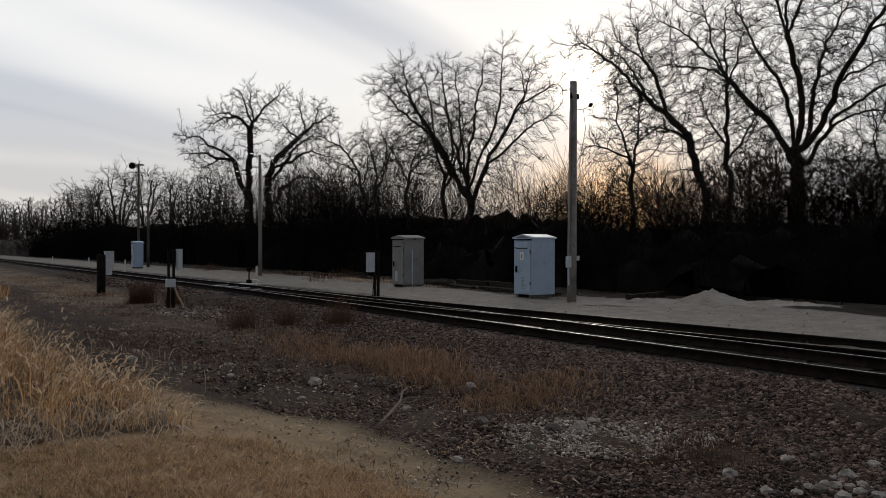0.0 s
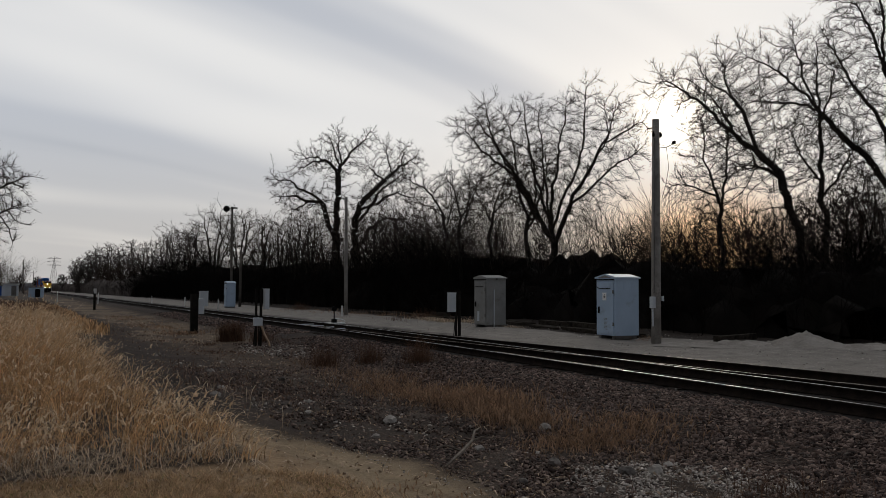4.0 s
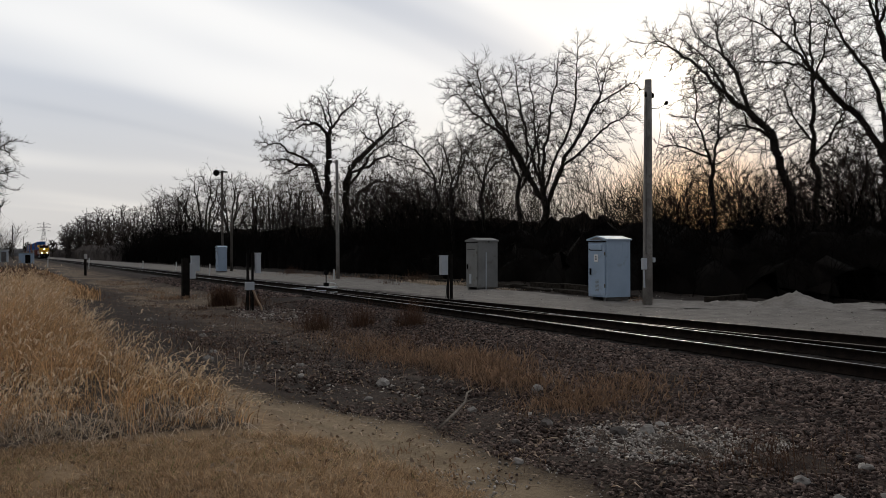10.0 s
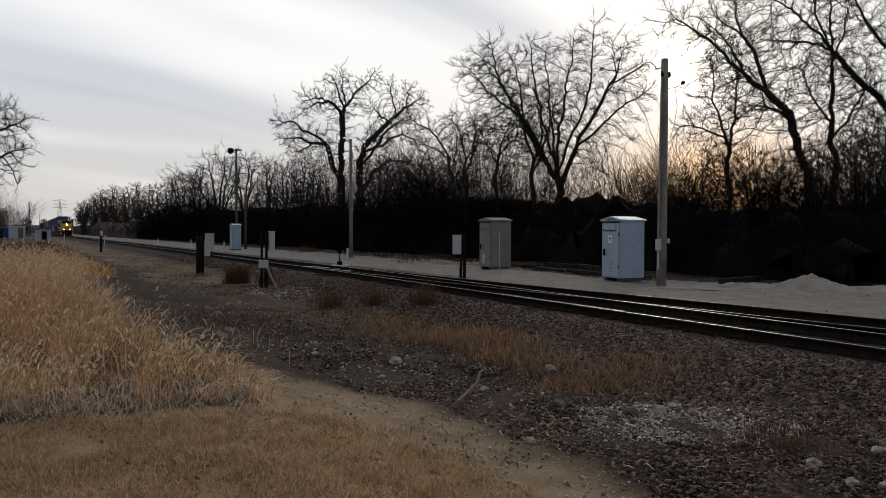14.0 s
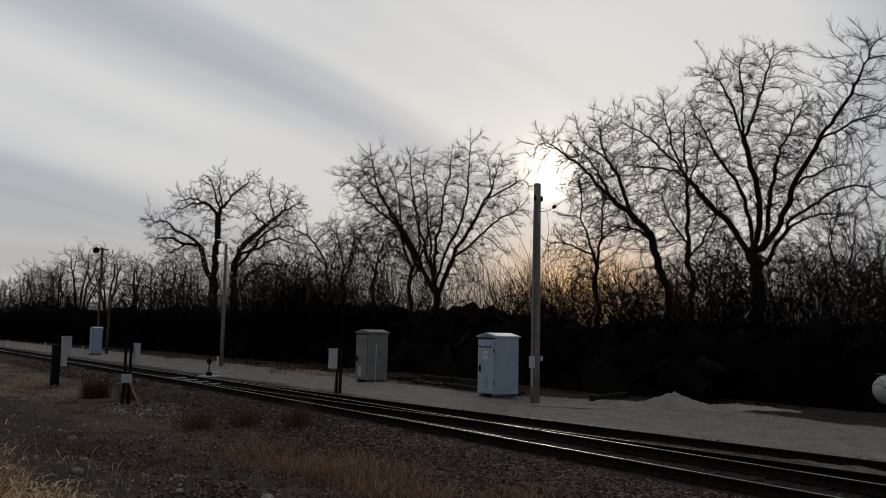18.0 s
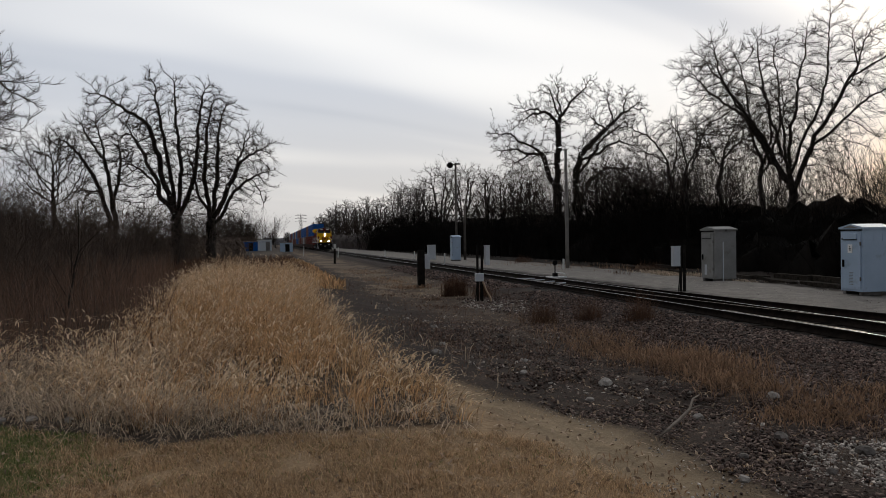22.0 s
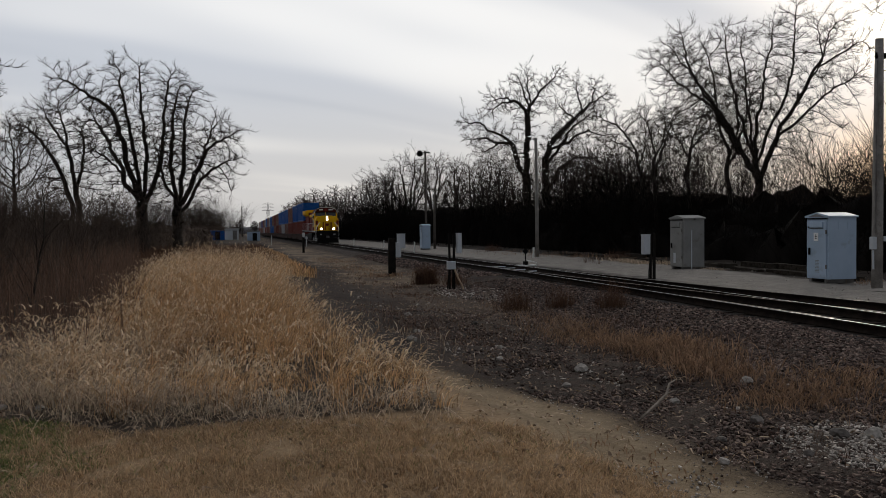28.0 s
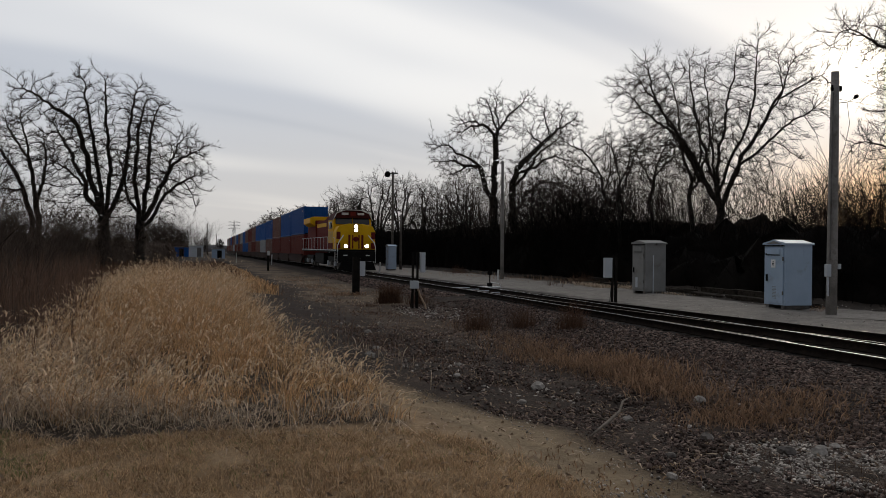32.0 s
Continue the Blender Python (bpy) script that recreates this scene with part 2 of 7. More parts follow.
M = {
    "bark": material("bark", ((0.020, 0.017, 0.015), (0.055, 0.047, 0.040)), 3.0, 0.9, bump=0.6, fine=30.0, spec=0.04),
    "twig": material("twig", ((0.024, 0.019, 0.016), (0.055, 0.043, 0.034)), 1.0, 0.9, bump=0.0, spec=0.04),
    # twig colour made paler to stand in for haze over distance
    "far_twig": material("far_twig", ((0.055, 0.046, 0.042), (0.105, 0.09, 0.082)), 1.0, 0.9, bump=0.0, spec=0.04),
    "brush": material("brush", ((0.020, 0.0145, 0.0115), (0.050, 0.035, 0.027)), 0.6, 0.9, bump=0.0, spec=0.04),
    "brush_near": material("brush_near", ((0.048, 0.036, 0.030), (0.105, 0.080, 0.064)), 0.6, 0.9, bump=0.0, spec=0.04),
    # near black: the deep shade between the stems is put into this colour
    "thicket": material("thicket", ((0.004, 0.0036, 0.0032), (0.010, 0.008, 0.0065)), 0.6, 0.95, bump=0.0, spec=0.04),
    "pole_wood": material("pole_wood", ((0.17, 0.158, 0.146), (0.32, 0.30, 0.28)), 2.0, 0.85, bump=0.5, fine=25.0, stains=((0.09, 0.07, 0.05), 3.0, 0.5), spec=0.04),
    "pole_dark": material("pole_dark", ((0.055, 0.048, 0.042), (0.13, 0.115, 0.10)), 2.0, 0.85, bump=0.5, fine=25.0, spec=0.04),
    "notice_white": material("notice_white", ((0.84, 0.84, 0.83), (0.90, 0.90, 0.89)), 3.0, 0.5, bump=0.0, vary=0.0),
    "dark_post": material("dark_post", ((0.010, 0.009, 0.008), (0.026, 0.022, 0.019)), 4.0, 0.85, bump=0.4, spec=0.04),
    "grey_paint": material("grey_paint", ((0.50, 0.53, 0.56), (0.60, 0.63, 0.66)), 1.2, 0.55, bump=0.06, vary=0.03, stains=((0.36, 0.36, 0.34), 2.5, 0.35)),
    "blue_paint": material("blue_paint", ((0.38, 0.49, 0.62), (0.46, 0.57, 0.71)), 1.2, 0.5, bump=0.06, vary=0.03, stains=((0.27, 0.32, 0.38), 2.2, 0.4)),
    "tan_paint": material("tan_paint", ((0.20, 0.198, 0.19), (0.29, 0.286, 0.275)), 1.5, 0.6, bump=0.1, vary=0.03, stains=((0.15, 0.13, 0.11), 2.2, 0.5)),
    "roof_paint": material("roof_paint", ((0.50, 0.53, 0.56), (0.62, 0.65, 0.68)), 2.0, 0.5, bump=0.06, vary=0.03, stains=((0.30, 0.28, 0.25), 4.0, 0.5)),
    "white_paint": material("white_paint", ((0.60, 0.60, 0.58), (0.76, 0.76, 0.74)), 2.0, 0.5, bump=0.05, stains=((0.4, 0.38, 0.34), 3.0, 0.4)),
    "steel": material("steel", ((0.10, 0.095, 0.09), (0.22, 0.21, 0.20)), 4.0, 0.5, metal=0.7, bump=0.15, stains=((0.10, 0.055, 0.03), 5.0, 0.5)),
    "rail_side": material("rail_side", ((0.010, 0.008, 0.007), (0.028, 0.020, 0.016)), 6.0, 0.85, bump=0.3, spec=0.04),
    "rail_head": material("rail_head", ((0.15, 0.15, 0.155), (0.33, 0.33, 0.33)), 1.0, 0.42, metal=1.0, bump=0.02),
    "rail_rusty": material("rail_rusty", ((0.09, 0.066, 0.05), (0.20, 0.165, 0.14)), 3.0, 0.5, metal=0.6, bump=0.05),
    "tie": material("tie", ((0.014, 0.011, 0.009), (0.040, 0.032, 0.027)), 5.0, 0.9, bump=0.5, fine=40.0, vary=0.3, spec=0.04),
    "ballast": material("ballast", ((0.055, 0.047, 0.042), (0.17, 0.15, 0.135)), 3.0, 0.9, bump=0.8, fine=18.0),
    "stone_dark": material("stone_dark", ((0.045, 0.038, 0.034), (0.15, 0.13, 0.115)), 2.0, 0.85, bump=0.4, fine=25.0, vary=0.4),
    "stone_pale": material("stone_pale", ((0.19, 0.17, 0.15), (0.42, 0.385, 0.345)), 3.0, 0.85, bump=0.5, fine=25.0, vary=0.2),
    "gravel": material("gravel", ((0.20, 0.178, 0.155), (0.36, 0.325, 0.29)), 1.5, 0.9, bump=0.7, fine=14.0),
    "wood_grey": material("wood_grey", ((0.08, 0.063, 0.048), (0.20, 0.165, 0.135)), 6.0, 0.9, bump=0.5, fine=40.0),
    "golden_grass": blade_material("golden_grass", (0.10, 0.050, 0.022), (0.95, 0.61, 0.325)),
    "pale_grass": blade_material("pale_grass", (0.13, 0.092, 0.060), (0.86, 0.68, 0.50)),
    "dead_leaf": blade_material("dead_leaf", (0.09, 0.058, 0.038), (0.50, 0.37, 0.26)),
    "red_weed": blade_material("red_weed", (0.050, 0.026, 0.016), (0.14, 0.075, 0.045)),
    "tan_weed": blade_material("tan_weed", (0.095, 0.056, 0.035), (0.44, 0.28, 0.175)),
    "brown_weed": blade_material("brown_weed", (0.062, 0.036, 0.026), (0.20, 0.125, 0.088)),
    "seed_head": blade_material("seed_head", (0.48, 0.325, 0.19), (0.92, 0.72, 0.50)),
    "stones_mixed": island_material("stones_mixed", (0.011, 0.0068, 0.0055), (0.072, 0.046, 0.037), (0.235, 0.165, 0.135)),
    "stones_pale": island_material("stones_pale", (0.10, 0.085, 0.072), (0.30, 0.262, 0.228), (0.62, 0.56, 0.50)),
    "lawn_blade": blade_material("lawn_blade", (0.20, 0.127, 0.072), (0.76, 0.535, 0.32)),
    "green_blade": blade_material("green_blade", (0.072, 0.092, 0.028), (0.225, 0.26, 0.085)),
    "black_paint": material("black_paint", ((0.006, 0.006, 0.006), (0.014, 0.013, 0.012)), 3.0, 0.6, bump=0.1, spec=0.04),
    "loco_yellow": material("loco_yellow", ((0.80, 0.44, 0.008), (0.88, 0.50, 0.012)), 2.0, 0.55, bump=0.02, vary=0.0, spec=0.12),
    "loco_maroon": material("loco_maroon", ((0.13, 0.018, 0.016), (0.18, 0.027, 0.022)), 2.0, 0.7, bump=0.02, vary=0.0, spec=0.06),
    "loco_roof": material("loco_roof", ((0.045, 0.014, 0.013), (0.075, 0.020, 0.018)), 2.0, 0.7, bump=0.02, vary=0.0, spec=0.06),
    "old_wood": material("old_wood", ((0.012, 0.010, 0.008), (0.055, 0.045, 0.036)), 5.0, 0.95, bump=0.6, fine=30.0, spec=0.05),
    "tan_plastic": material("tan_plastic", ((0.30, 0.20, 0.13), (0.42, 0.30, 0.20)), 5.0, 0.6, bump=0.05),
    "loco_silver": material("loco_silver", ((0.40, 0.40, 0.38), (0.52, 0.52, 0.50)), 2.0, 0.4, bump=0.02, vary=0.0),
    "box_blue": material("box_blue", ((0.008, 0.070, 0.27), (0.016, 0.105, 0.36)), 1.5, 0.6, bump=0.05, stains=((0.04, 0.05, 0.08), 1.5, 0.3), spec=0.12),
    "box_red": material("box_red", ((0.11, 0.022, 0.016), (0.18, 0.036, 0.026)), 1.5, 0.65, spec=0.1, bump=0.05, stains=((0.10, 0.05, 0.04), 1.5, 0.5)),
    "box_brown": material("box_brown", ((0.12, 0.05, 0.035), (0.19, 0.08, 0.055)), 1.5, 0.6, bump=0.05, stains=((0.07, 0.045, 0.04), 1.5, 0.5)),
    "box_grey": material("box_grey", ((0.26, 0.26, 0.27), (0.36, 0.36, 0.37)), 1.5, 0.6, bump=0.05),
    "well_steel": material("well_steel", ((0.030, 0.017, 0.014), (0.062, 0.034, 0.028)), 2.0, 0.8, bump=0.1, spec=0.06),
    "glass": glass_material("glass", (0.02, 0.022, 0.025)),
    "lamp_glow": glow_material("lamp_glow", (1.0, 0.86, 0.58), 14.0),
    # grey of far woods and pylons, with the air's haze in the colour
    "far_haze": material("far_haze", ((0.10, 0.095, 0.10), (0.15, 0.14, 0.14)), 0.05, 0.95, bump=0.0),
}


# ---- building helpers ----
def part(name, bm, mat, parent=None, label="", smooth=False):
    """Links a bmesh as one mesh object under a thing or part."""
    me = bpy.data.meshes.new(name)
    bm.to_mesh(me)
    bm.free()
    for m in (mat if isinstance(mat, (list, tuple)) else [mat]):
        me.materials.append(M[m] if isinstance(m, str) else m)
    if smooth:
        me.polygons.foreach_set("use_smooth", [True] * len(me.polygons))
    ob = new(name, me)
    if parent:
        ob.parent = parent
    if label:
        ob["label"] = label
    return ob


def raw(name, verts, faces, mat, parent=None, smooth=False):
    """Links arrays of vertices and faces (all of one length) as one mesh object."""
    me = bpy.data.meshes.new(name)
    verts, faces = np.asarray(verts, dtype=np.float32), np.asarray(faces, dtype=np.int32)
    me.vertices.add(len(verts))
    me.vertices.foreach_set("co", verts.ravel())
    k = faces.shape[1]
    me.loops.add(faces.size)
    me.loops.foreach_set("vertex_index", faces.ravel())
    me.polygons.add(len(faces))
    me.polygons.foreach_set("loop_start", np.arange(0, faces.size, k, dtype=np.int32))
    me.update(calc_edges=True)
    for m in (mat if isinstance(mat, (list, tuple)) else [mat]):
        me.materials.append(M[m])
    if smooth:
        me.polygons.foreach_set("use_smooth", [True] * len(me.polygons))
    ob = new(name, me)
    if parent:
        ob.parent = parent
    return ob


def bm_box(size, at=(0, 0, 0), bevel=0.0, bm=None, turn=None):
    """A bevelled box whose middle is at 'at'."""
    b = bmesh.new()
    bmesh.ops.create_cube(b, size=1.0, matrix=Matrix.Translation(at) @ (turn or Matrix()) @ Matrix.Diagonal((*size, 1)))
    if bevel:
        bmesh.ops.bevel(b, geom=b.edges[:], offset=bevel, segments=2, affect="EDGES", profile=0.7)
    return join(bm, b)


def join(bm, b):
    if bm is None:
        return b
    me = bpy.data.meshes.new("tmp")
    b.to_mesh(me)
    b.free()
    bm.from_mesh(me)
    bpy.data.meshes.remove(me)
    return bm


def bm_tube(points, radii, sides=8, bm=None, caps=True):
    """A tube along points."""
    b = bmesh.new()
    rings = []
    for i, p in enumerate(points):
        p = Vector(p)
        d = (Vector(points[min(i + 1, len(points) - 1)]) - Vector(points[max(i - 1, 0)])).normalized()
        q = d.to_track_quat("Z", "Y")
        r = radii[i] if isinstance(radii, (list, tuple)) else radii
        rings.append([b.verts.new(p + q @ Vector((r * math.cos(a), r * math.sin(a), 0))) for a in [2 * math.pi * k / sides for k in range(sides)]])
    for r0, r1 in zip(rings, rings[1:]):
        for k in range(sides):
            b.faces.new((r0[k], r0[(k + 1) % sides], r1[(k + 1) % sides], r1[k]))
    if caps:
        b.faces.new(rings[0][::-1])
        b.faces.new(rings[-1])
    return join(bm, b)


def bm_prism(profile, a, b_, axis="y", bm=None, bevel=0.0):
    """A closed outline pushed along an axis from a to b_. axis y: the outline is (x, z); axis x: (y, z); axis z: (x, y)."""
    b = bmesh.new()

    def at(p, s):
        return {"y": (p[0], s, p[1]), "x": (s, p[0], p[1]), "z": (p[0], p[1], s)}[axis]
    r0, r1 = [b.verts.new(at(p, a)) for p in profile], [b.verts.new(at(p, b_)) for p in profile]
    n = len(profile)
    for k in range(n):
        b.faces.new((r0[k], r0[(k + 1) % n], r1[(k + 1) % n], r1[k]))
    b.faces.new(r0[::-1])
    b.faces.new(r1)
    bmesh.ops.recalc_face_normals(b, faces=b.faces[:])
    if bevel:
        bmesh.ops.bevel(b, geom=b.edges[:], offset=bevel, segments=2, affect="EDGES", profile=0.7)
    return join(bm, b)


def thing(name, x, y, z, turn=0, label="", category="", group="", kind=""):
    ob = new(name)
    ob.empty_display_size = 0.2
    ob.matrix_world = pose(x, y, z, 0, 0, turn)
    return tagged(ob, label, category, group, kind)


# ---- the lie of the land ----
RAIL_A, RAIL_B = 10.60, 12.105
MID = (RAIL_A + RAIL_B) / 2


def fall(y):
    """The line drops gently away from the camera."""
    return -0.0048 * np.maximum(0.0, np.asarray(y, dtype=float) - 30.0)


def ramp01(v, a, b):
    t = np.clip((np.asarray(v, dtype=float) - a) / (b - a), 0, 1)
    return t * t * (3 - 2 * t)


def siding(y):
    """How far the siding's middle lies beyond the main track's."""
    s = np.clip(35.0 - np.asarray(y, dtype=float), 0, 400)
    near = np.where(s < 20.5, 1.5 * (s / 20.5) ** 1.6, 1.5 + (s - 20.5) * 0.098)
    return np.minimum(near, 4.3)


def land(x, y):
    """Height of the ground."""
    x, y = np.asarray(x, dtype=float), np.asarray(y, dtype=float)
    z = -0.03 - 0.30 * ramp01(x, 1.2, 4.2)
    bank = -0.40
    z = np.where(x > 4.2, -0.33 + (bank + 0.33) * ramp01(x, 4.2, 6.0), z)
    z = z + (-0.185 - bank) * ramp01(x, 7.0, 9.6)
    z = z + 0.07 * ramp01(x, 13.2, 15.5)
    z = z - 0.35 * ramp01(x, 24.0, 30.0)
    z = z + 0.25 * ramp01(-x, 4.0, 14.0) * ramp01(y, 8, 20)
    w = 0.05 * np.sin(x * 0.9 + 0.4 * y) * np.sin(0.7 * y - 0.3 * x) + 0.025 * np.sin(2.3 * x + 1.1) * np.sin(1.9 * y)
    flat = ramp01(np.abs(x - MID - 1.0), 3.0, 5.0)
    return z + w * flat + fall(y)


def path_far(y):
    """The dirt path's far edge, where the cinders begin."""
    return 4.02 - 2.15 * ramp01(y, 7.8, 12.0)


def path_near(y):
    """The dirt path's edge towards the mown grass."""
    return 2.42 + 0.75 * ramp01(-np.asarray(y, dtype=float), -8.0, -5.4)


def build_ground():
    def steps(a, b, d, far, grow=1.22):
        v = list(np.arange(a, b, d))
        lo, hi, s = [], [], d
        p = v[-1]
        while p < far:
            s *= grow
            p += s
            hi.append(p)
        p, s = v[0], d
        while p > -far:
            s *= grow
            p -= s
            lo.append(p)
        return np.array(lo[::-1] + v + hi)
    xs, ys = steps(-9, 26, 0.30, 2600), steps(-3, 46, 0.40, 2600)
    X, Y = np.meshgrid(xs, ys)
    Z = land(X, Y)
    rng = np.random.default_rng(3)
    Z += rng.normal(0, 0.012, Z.shape) * ((np.abs(X) < 40) & (Y < 60))
    nx, ny = len(xs), len(ys)
    i = np.arange(nx * ny).reshape(ny, nx)
    faces = np.stack([i[:-1, :-1], i[:-1, 1:], i[1:, 1:], i[1:, :-1]], -1).reshape(-1, 4)
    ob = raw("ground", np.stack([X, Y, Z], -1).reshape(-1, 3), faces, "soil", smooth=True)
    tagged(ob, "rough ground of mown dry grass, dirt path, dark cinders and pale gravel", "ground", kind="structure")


def soil_material():
    m = bpy.data.materials.new("soil")
    m.use_nodes = True
    t = m.node_tree
    t.nodes.clear()
    n = Nodes(t)
    pos = n.add("ShaderNodeNewGeometry").outputs["Position"]
    sep = n.add("ShaderNodeSeparateXYZ", links={0: pos})
    x, y, _ = sep.outputs
    n1, n2, n3 = n.noise(pos, 0.35, 4.0), n.noise(pos, 2.0, 5.0, 0.65), n.noise(pos, 22.0, 4.0, 0.7)
    wob = n.math("MULTIPLY_ADD", n1, 2.4, -1.2)
    wob = n.math("ADD", wob, n.math("MULTIPLY_ADD", n2, 1.2, -0.6))
    grain = n.math("ADD", n.math("MULTIPLY", n2, 0.5), n.math("MULTIPLY", n3, 0.5))
    lawn = n.ramp(grain, [(0.36, (0.155, 0.100, 0.057)), (0.5, (0.285, 0.194, 0.113)), (0.64, (0.40, 0.282, 0.168))])
    green = n.ramp(grain, [(0.34, (0.085, 0.072, 0.032)), (0.66, (0.24, 0.19, 0.095))])
    cinder = n.ramp(grain, [(0.36, (0.010, 0.0066, 0.0050)), (0.5, (0.028, 0.0175, 0.0128)), (0.68, (0.094, 0.064, 0.048))])
    bed = n.ramp(grain, [(0.36, (0.010, 0.008, 0.007)), (0.5, (0.022, 0.018, 0.016)), (0.66, (0.06, 0.050, 0.044))])
    brown = n.ramp(grain, [(0.34, (0.027, 0.017, 0.012)), (0.5, (0.064, 0.043, 0.030)), (0.66, (0.17, 0.124, 0.089))])
    path = n.ramp(grain, [(0.34, (0.150, 0.106, 0.064)), (0.66, (0.31, 0.232, 0.145))])
    pad = n.ramp(grain, [(0.34, (0.14, 0.126, 0.112)), (0.5, (0.235, 0.212, 0.188)), (0.66, (0.34, 0.31, 0.275))])
    # leaf litter, its colour darkened for the shade below the brush
    shaded_litter = n.ramp(grain, [(0.34, (0.010, 0.0075, 0.006)), (0.66, (0.042, 0.031, 0.024))])
    xw = n.math("ADD", x, n.math("MULTIPLY", wob, 0.45))
    # the dirt path runs out from the lawn and bends along the grass
    col = n.mix(n.math("MULTIPLY", n.step(n.math("ADD", x, n.math("MULTIPLY", wob, 0.5)), -1.3, -2.4), n.step(y, 5.6, 6.8)), lawn, green)
    ragged = n.math("ADD", n.math("ADD", x, n.math("MULTIPLY", wob, 0.26)), n.math("MULTIPLY_ADD", n3, 1.6, -0.8))
    near_edge = n.math("SUBTRACT", ragged, n.math("MULTIPLY_ADD", n.step(y, 8.0, 5.4), 0.75, 2.42))
    far_edge = n.math("SUBTRACT", ragged, n.math("MULTIPLY_ADD", n.step(y, 7.8, 12.0), -2.15, 4.02))
    col = n.mix(n.math("MULTIPLY", n.step(near_edge, -0.25, 0.35), n.step(y, 3.5, 5.0)), col, path)
    col = n.mix(n.step(far_edge, -0.42, 0.40), col, cinder)
    far_brown = n.math("MULTIPLY", n.step(n.math("ADD", y, n.math("MULTIPLY", wob, 2.0)), 13.0, 19.0), n.step(xw, 3.7, 5.0))
    col = n.mix(far_brown, col, brown)
    straw = n.ramp(grain, [(0.34, (0.11, 0.078, 0.050)), (0.66, (0.33, 0.245, 0.16))])
    thin = n.math("MULTIPLY", n.step(y, 24.0, 34.0), n.math("MULTIPLY", n.step(xw, 3.6, 4.8), n.step(n1, 0.44, 0.56)))
    col = n.mix(n.math("MULTIPLY", thin, 0.6), col, straw)
    patch = n.math("MULTIPLY", n.step(n2, 0.50, 0.62), n.step(xw, 5.0, 6.5))
    col = n.mix(n.math("MULTIPLY", patch, 0.6), col, brown)
    col = n.mix(n.step(xw, 7.6, 8.6), col, cinder)
    col = n.mix(n.step(n.math("ADD", x, n.math("MULTIPLY", wob, 0.12)), 9.5, 10.0), col, bed)
    col = n.mix(n.step(xw, 13.6, 14.6), col, pad)
    # behind the gravel the litter colour includes the thicket's shade
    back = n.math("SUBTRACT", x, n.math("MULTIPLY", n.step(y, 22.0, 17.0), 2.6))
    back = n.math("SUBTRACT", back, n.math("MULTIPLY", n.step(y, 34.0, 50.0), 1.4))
    col = n.mix(n.step(n.math("ADD", back, n.math("MULTIPLY", wob, 0.30)), 18.5, 19.0), col, shaded_litter)
    # darker brown ground below the tall grass
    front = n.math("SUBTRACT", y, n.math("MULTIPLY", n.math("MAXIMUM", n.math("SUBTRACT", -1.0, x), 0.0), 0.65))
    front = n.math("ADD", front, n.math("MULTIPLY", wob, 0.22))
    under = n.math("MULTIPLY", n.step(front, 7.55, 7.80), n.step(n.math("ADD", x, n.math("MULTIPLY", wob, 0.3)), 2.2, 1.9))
    grass_floor = n.ramp(grain, [(0.34, (0.022, 0.016, 0.012)), (0.52, (0.060, 0.044, 0.033)), (0.66, (0.17, 0.13, 0.10))])
    col = n.mix(under, col, grass_floor)
    left = n.math("MULTIPLY", n.step(x, -1.0, -4.0), n.step(y, 10.0, 13.0))
    col = n.mix(left, col, shaded_litter)
    bs = n.add("ShaderNodeBsdfPrincipled", {"Roughness": 0.95, "Specular IOR Level": 0.15}, {"Base Color": col})
    b = n.add("ShaderNodeBump", {"Strength": 0.8, "Distance": 0.05}, {"Height": grain})
    t.links.new(b.outputs[0], bs.inputs["Normal"])
    n.add("ShaderNodeOutputMaterial", links={0: bs.outputs[0]})
    return m


M["soil"] = soil_material()
build_ground()


def tubes(segs, sides_of, least=0.006):
    """Arrays for tapered tubes, grouped by their number of sides."""
    out = {}
    for s in segs:
        out.setdefault(sides_of(s), []).append(s)
    verts, faces, base = [], [], 0
    for sides, group in out.items():
        a = np.array([tuple(s[0]) for s in group])
        b = np.array([tuple(s[1]) for s in group])
        r0 = np.maximum(np.array([s[2] for s in group]), least)
        r1 = np.maximum(np.array([s[3] for s in group]), least)
        d = b - a
        d /= np.maximum(np.linalg.norm(d, axis=1, keepdims=True), 1e-9)
        ref = np.where(np.abs(d[:, 2:3]) > 0.9, np.array([[1.0, 0, 0]]), np.array([[0, 0, 1.0]]))
        u = np.cross(d, ref)
        u /= np.maximum(np.linalg.norm(u, axis=1, keepdims=True), 1e-9)
        w = np.cross(d, u)
        m = len(group)
        v = np.empty((m, 2 * sides, 3))
        for k in range(sides):
            o = u * math.cos(6.28319 * k / sides) + w * math.sin(6.28319 * k / sides)
            v[:, k], v[:, sides + k] = a + o * r0[:, None], b + o * r1[:, None]
        verts.append(v.reshape(-1, 3))
        idx = base + np.arange(m) * 2 * sides
        for k in range(sides):
            k2 = (k + 1) % sides
            faces.append(np.stack([idx + k, idx + k2, idx + sides + k2, idx + sides + k], -1))
        base += m * 2 * sides
    return np.concatenate(verts), np.concatenate(faces)


